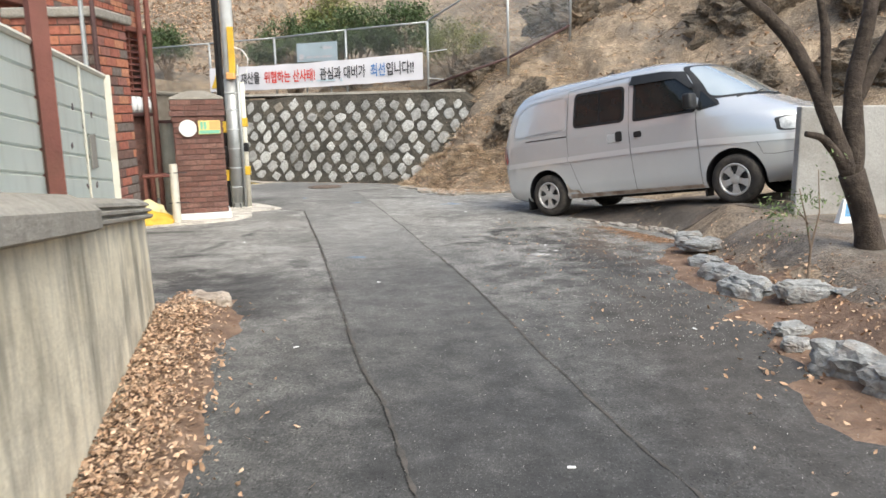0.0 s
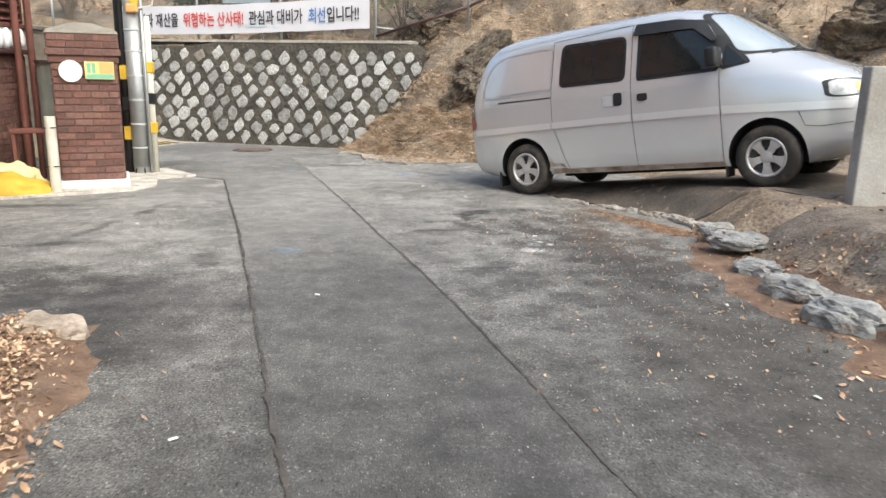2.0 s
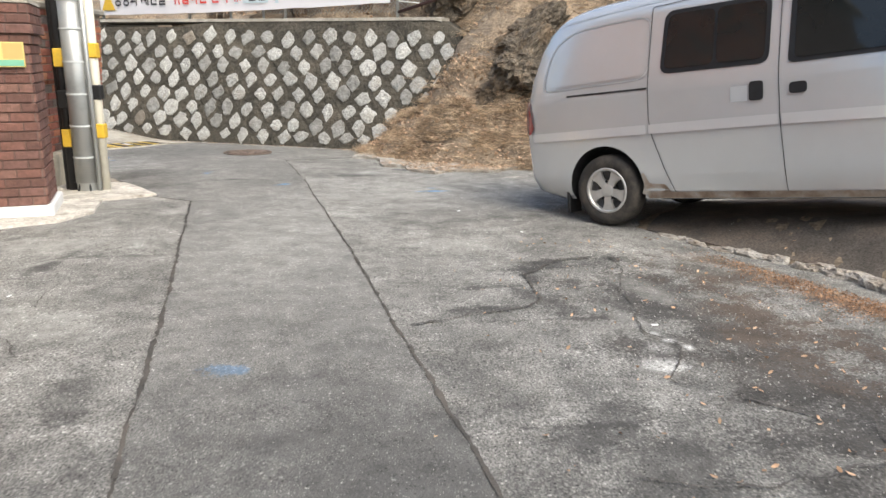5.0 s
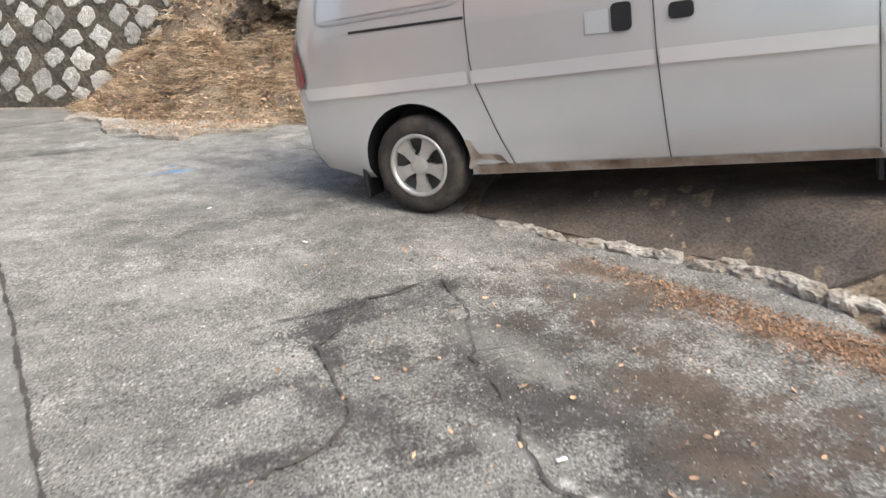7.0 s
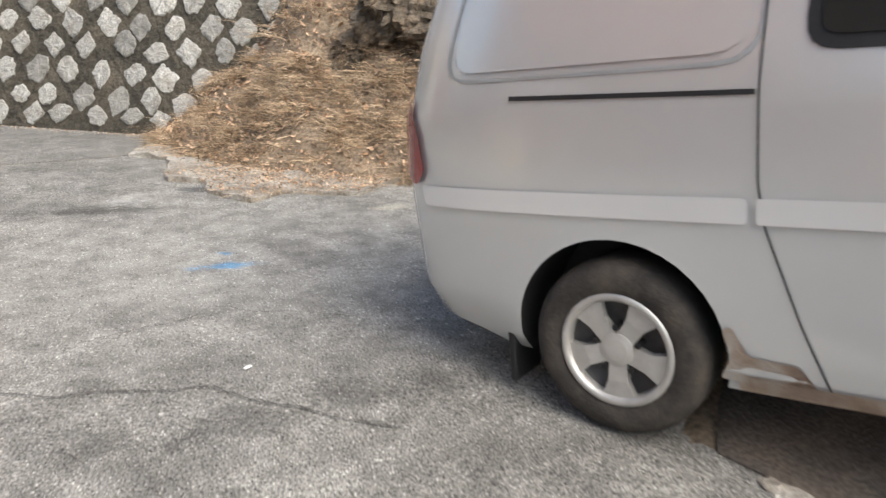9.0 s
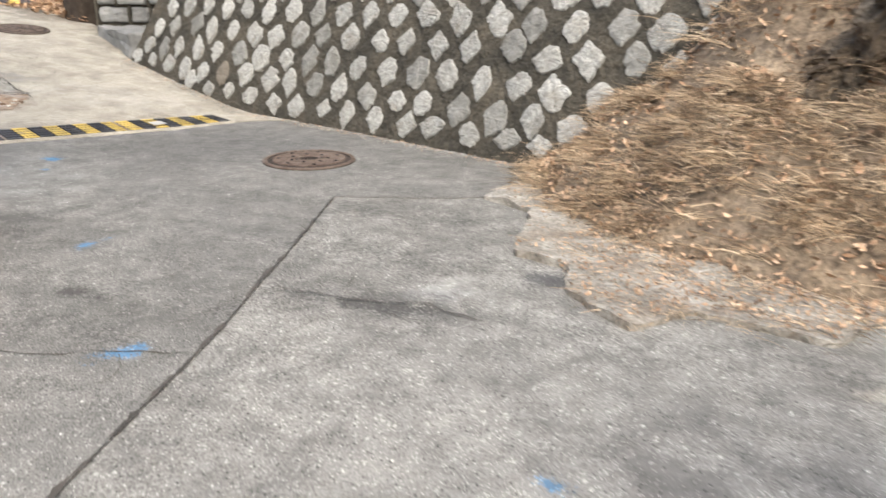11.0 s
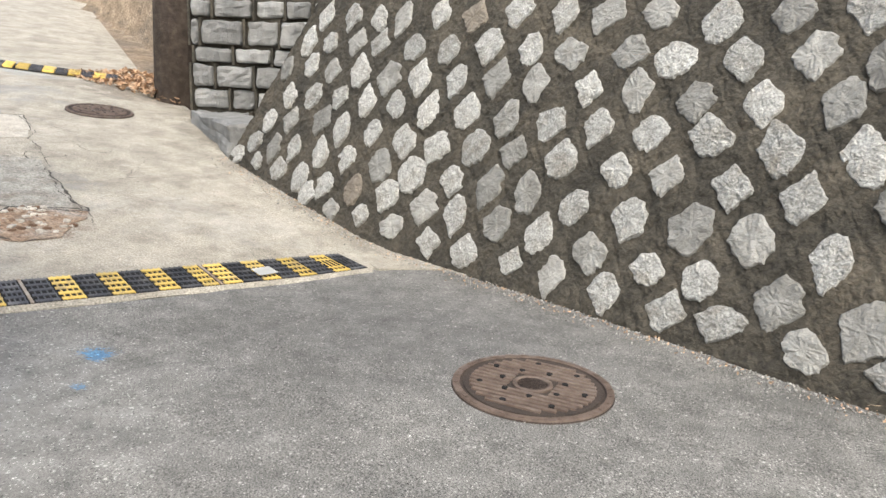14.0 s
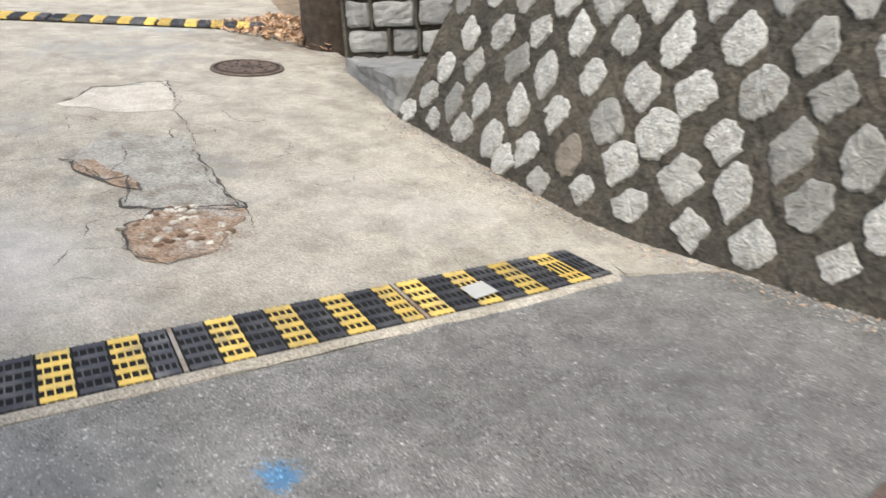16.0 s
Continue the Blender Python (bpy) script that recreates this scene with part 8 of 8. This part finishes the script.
limb(bm, [tp(3.80, TZ - 0.15), tp(3.76, 0.30), tp(3.68, 0.55), tp(3.56, 0.85)], [0.15, 0.115, 0.10, 0.11])
part("trunk", bm, BARK, tree, "dark rough trunk", True)
for pts, rad in (([tp(3.56, 0.80), tp(3.40, 1.15), tp(3.22, 1.60, 0.05), tp(3.02, 1.95, 0.1), tp(2.78, 2.2, 0.1), tp(2.45, 2.45, 0.15), tp(1.9, 2.9, 0.2)], [0.078, 0.072, 0.062, 0.058, 0.054, 0.043, 0.022]),
                 ([tp(3.57, 0.80), tp(3.58, 1.2, 0.05), tp(3.56, 1.6, 0.1), tp(3.64, 2.05, 0.1), tp(3.68, 2.5, 0.1), tp(3.8, 3.3, 0.2)], [0.088, 0.083, 0.072, 0.062, 0.055, 0.03]),
                 ([tp(3.55, 0.85), tp(3.38, 1.02, -0.05), tp(3.25, 1.16, -0.08), tp(3.10, 1.19, -0.1)], [0.048, 0.042, 0.034, 0.024]),
                 ([tp(3.30, 1.35, 0.03), tp(3.28, 1.7), tp(3.24, 2.1), tp(3.12, 2.45), tp(3.0, 3.0)], [0.044, 0.04, 0.037, 0.033, 0.018]),
                 ([tp(3.57, 1.4, 0.08), tp(3.72, 1.75, 0.1), tp(3.95, 2.15, 0.15), tp(4.3, 2.7, 0.2)], [0.058, 0.055, 0.048, 0.03])):
    bm = bmesh.new()
    limb(bm, pts, rad, 12)
    part("limb", bm, BARK, tree, "", True)
tagged(tree, "bare dark tree forking low on the verge", "tree")

sapling = empty("sapling", (3.1, 6.2, bank_z(3.1, 6.2)))
bm = bmesh.new()
tube(bm, [(0, 0, -0.05), (0.01, 0, 0.3), (-0.04, 0.02, 0.55), (-0.12, 0, 0.8)], [0.012, 0.010, 0.007, 0.004], 6)
tube(bm, [(0.01, 0, 0.3), (0.06, 0, 0.6), (0.04, 0.03, 0.95)], [0.009, 0.006, 0.003], 6)
tube(bm, [(-0.02, 0.01, 0.5), (-0.2, -0.05, 0.7), (-0.38, -0.08, 0.72)], [0.006, 0.004, 0.002], 5)
part("stem", bm, TWIG, sapling)
r = random.Random(77)
verts, faces = [], []
for c in [Vector((-0.15 - 0.28 * r.random(), -0.05 + r.gauss(0, 0.06), 0.62 + r.gauss(0, 0.09))) for _ in range(14)] + [Vector((0.03 + r.gauss(0, 0.07), r.gauss(0, 0.05), 0.75 + r.gauss(0, 0.14))) for _ in range(10)]:
    for _ in range(16):
        p = c + Vector((r.gauss(0, 0.05), r.gauss(0, 0.05), r.gauss(0, 0.035)))
        s = r.uniform(0.012, 0.026)
        rot = Euler((r.gauss(0, 0.7), r.gauss(0, 0.7), r.uniform(0, 6.28))).to_matrix()
        b = len(verts)
        verts += [p + rot @ Vector(q) for q in ((-s, 0, 0), (0, -0.35 * s, 0), (s, 0, -0.1 * s), (0, 0.35 * s, 0))]
        faces += [(b, b + 1, b + 2), (b, b + 2, b + 3)]
me = bpy.data.meshes.new("leaves")
me.from_pydata(verts, [], faces)
me.materials.append(mat("sapling_leaf", [(0.07, 0.11, 0.03), (0.13, 0.17, 0.06)], 4, 0.6, 0.0, island=0.4))
ob = new("leaves", me)
ob.parent = sapling
ob["kind"] = "stuff"
tagged(sapling, "thin green-leaved sapling growing in the verge", "sapling")

# bits of litter on the asphalt
for i, (x, y) in enumerate(((0.62, 3.2), (-1.0, 5.1), (2.15, 6.9), (1.9, 5.4), (-0.6, 7.2), (1.3, 9.2), (0.4, 12.7), (-2.6, 9.8), (0.9, 11.7))):
    bm = bmesh.new()
    box(bm, -0.02, 0.02, -0.008, 0.008, 0.0, 0.006, bevel=0.002)
    ob = mesh_object("paper_scrap", bm, WHITE)
    ob.matrix_world = pose(x, y, road_z(x, y) + 0.012, 0, 0, 37 * i)
    tagged(ob, "tiny white paper scrap on the asphalt", "litter", "scraps on the road")


def chips(name, count, where, lo, hi, material, label, seed):
    """Loose grit: small angular chips lying on the ground."""
    r = random.Random(seed)
    verts, faces = [], []
    for _ in range(count):
        x, y, z = where(r)
        s = r.uniform(lo, hi)
        rot = Euler((r.uniform(0, 6), r.uniform(0, 6), r.uniform(0, 6))).to_matrix()
        b = len(verts)
        for q in ((1, 0, 0), (-0.8, 0.3, 0), (0, 1, 0.2), (0.1, -0.9, 0), (0, 0, 0.7), (0.1, 0, -0.7)):
            verts.append(Vector((x, y, z + s * 0.4)) + rot @ (Vector(q) * s))
        faces += [(b + i, b + j, b + k) for i, j, k in ((0, 2, 4), (2, 1, 4), (1, 3, 4), (3, 0, 4), (2, 0, 5), (1, 2, 5), (3, 1, 5), (0, 3, 5))]
    me = bpy.data.meshes.new(name)
    me.from_pydata(verts, [], faces)
    me.materials.append(material)
    return tagged(new(name, me), label, "grit", kind="stuff")


def lane_place(r):
    return (lambda x, y: (x, y, road_z(x, y) + 0.009))(r.uniform(-2.2, 2.2), r.uniform(2.5, 18.5))


def stand_place(r):
    x, y = r.gauss(1.7, 0.6), r.uniform(5.0, 11.5)
    return x, y, max(road_z(x, y), ground_z(x, y)) + 0.004


GRIT = mat("grit", [(0.26, 0.25, 0.23), (0.44, 0.425, 0.395)], 30, 0.9, 0.0, island=0.5)
chips("grit", 2600, lane_place, 0.0012, 0.0042, GRIT, "pale grit loose on the asphalt", 61)
chips("grit", 2200, stand_place, 0.0018, 0.0065, GRIT, "pale grit beside the parking stand", 62)
leaf_stuff("stray_leaves", 420, lambda r: stand_place(r), 0.014, LEAF_DEAD, "stray bits of dry leaf on the lane's edge", "leaves", 63, 0.006)
leaf_stuff("stray_leaves", 260, lambda r: (lambda p: (p[0] + abs(r.gauss(0, 0.25)), p[1], road_z(p[0], p[1]) + 0.012))(bed_place(r)), 0.022, LEAF_DEAD, "stray dry leaves blown from the bed", "leaves", 64, 0.006)
chips("grit", 1800, foot_place, 0.003, 0.010, GRIT, "crumbs of mortar along the foot of the wall", 65)
chips("grit", 2200, lambda r: (lambda x, y: (x, y, road_z(x, y) + 0.009))(r.uniform(-5.5, 0.8), r.uniform(13.5, 18.8)), 0.0014, 0.005, GRIT, "pale grit loose on the asphalt", 66)
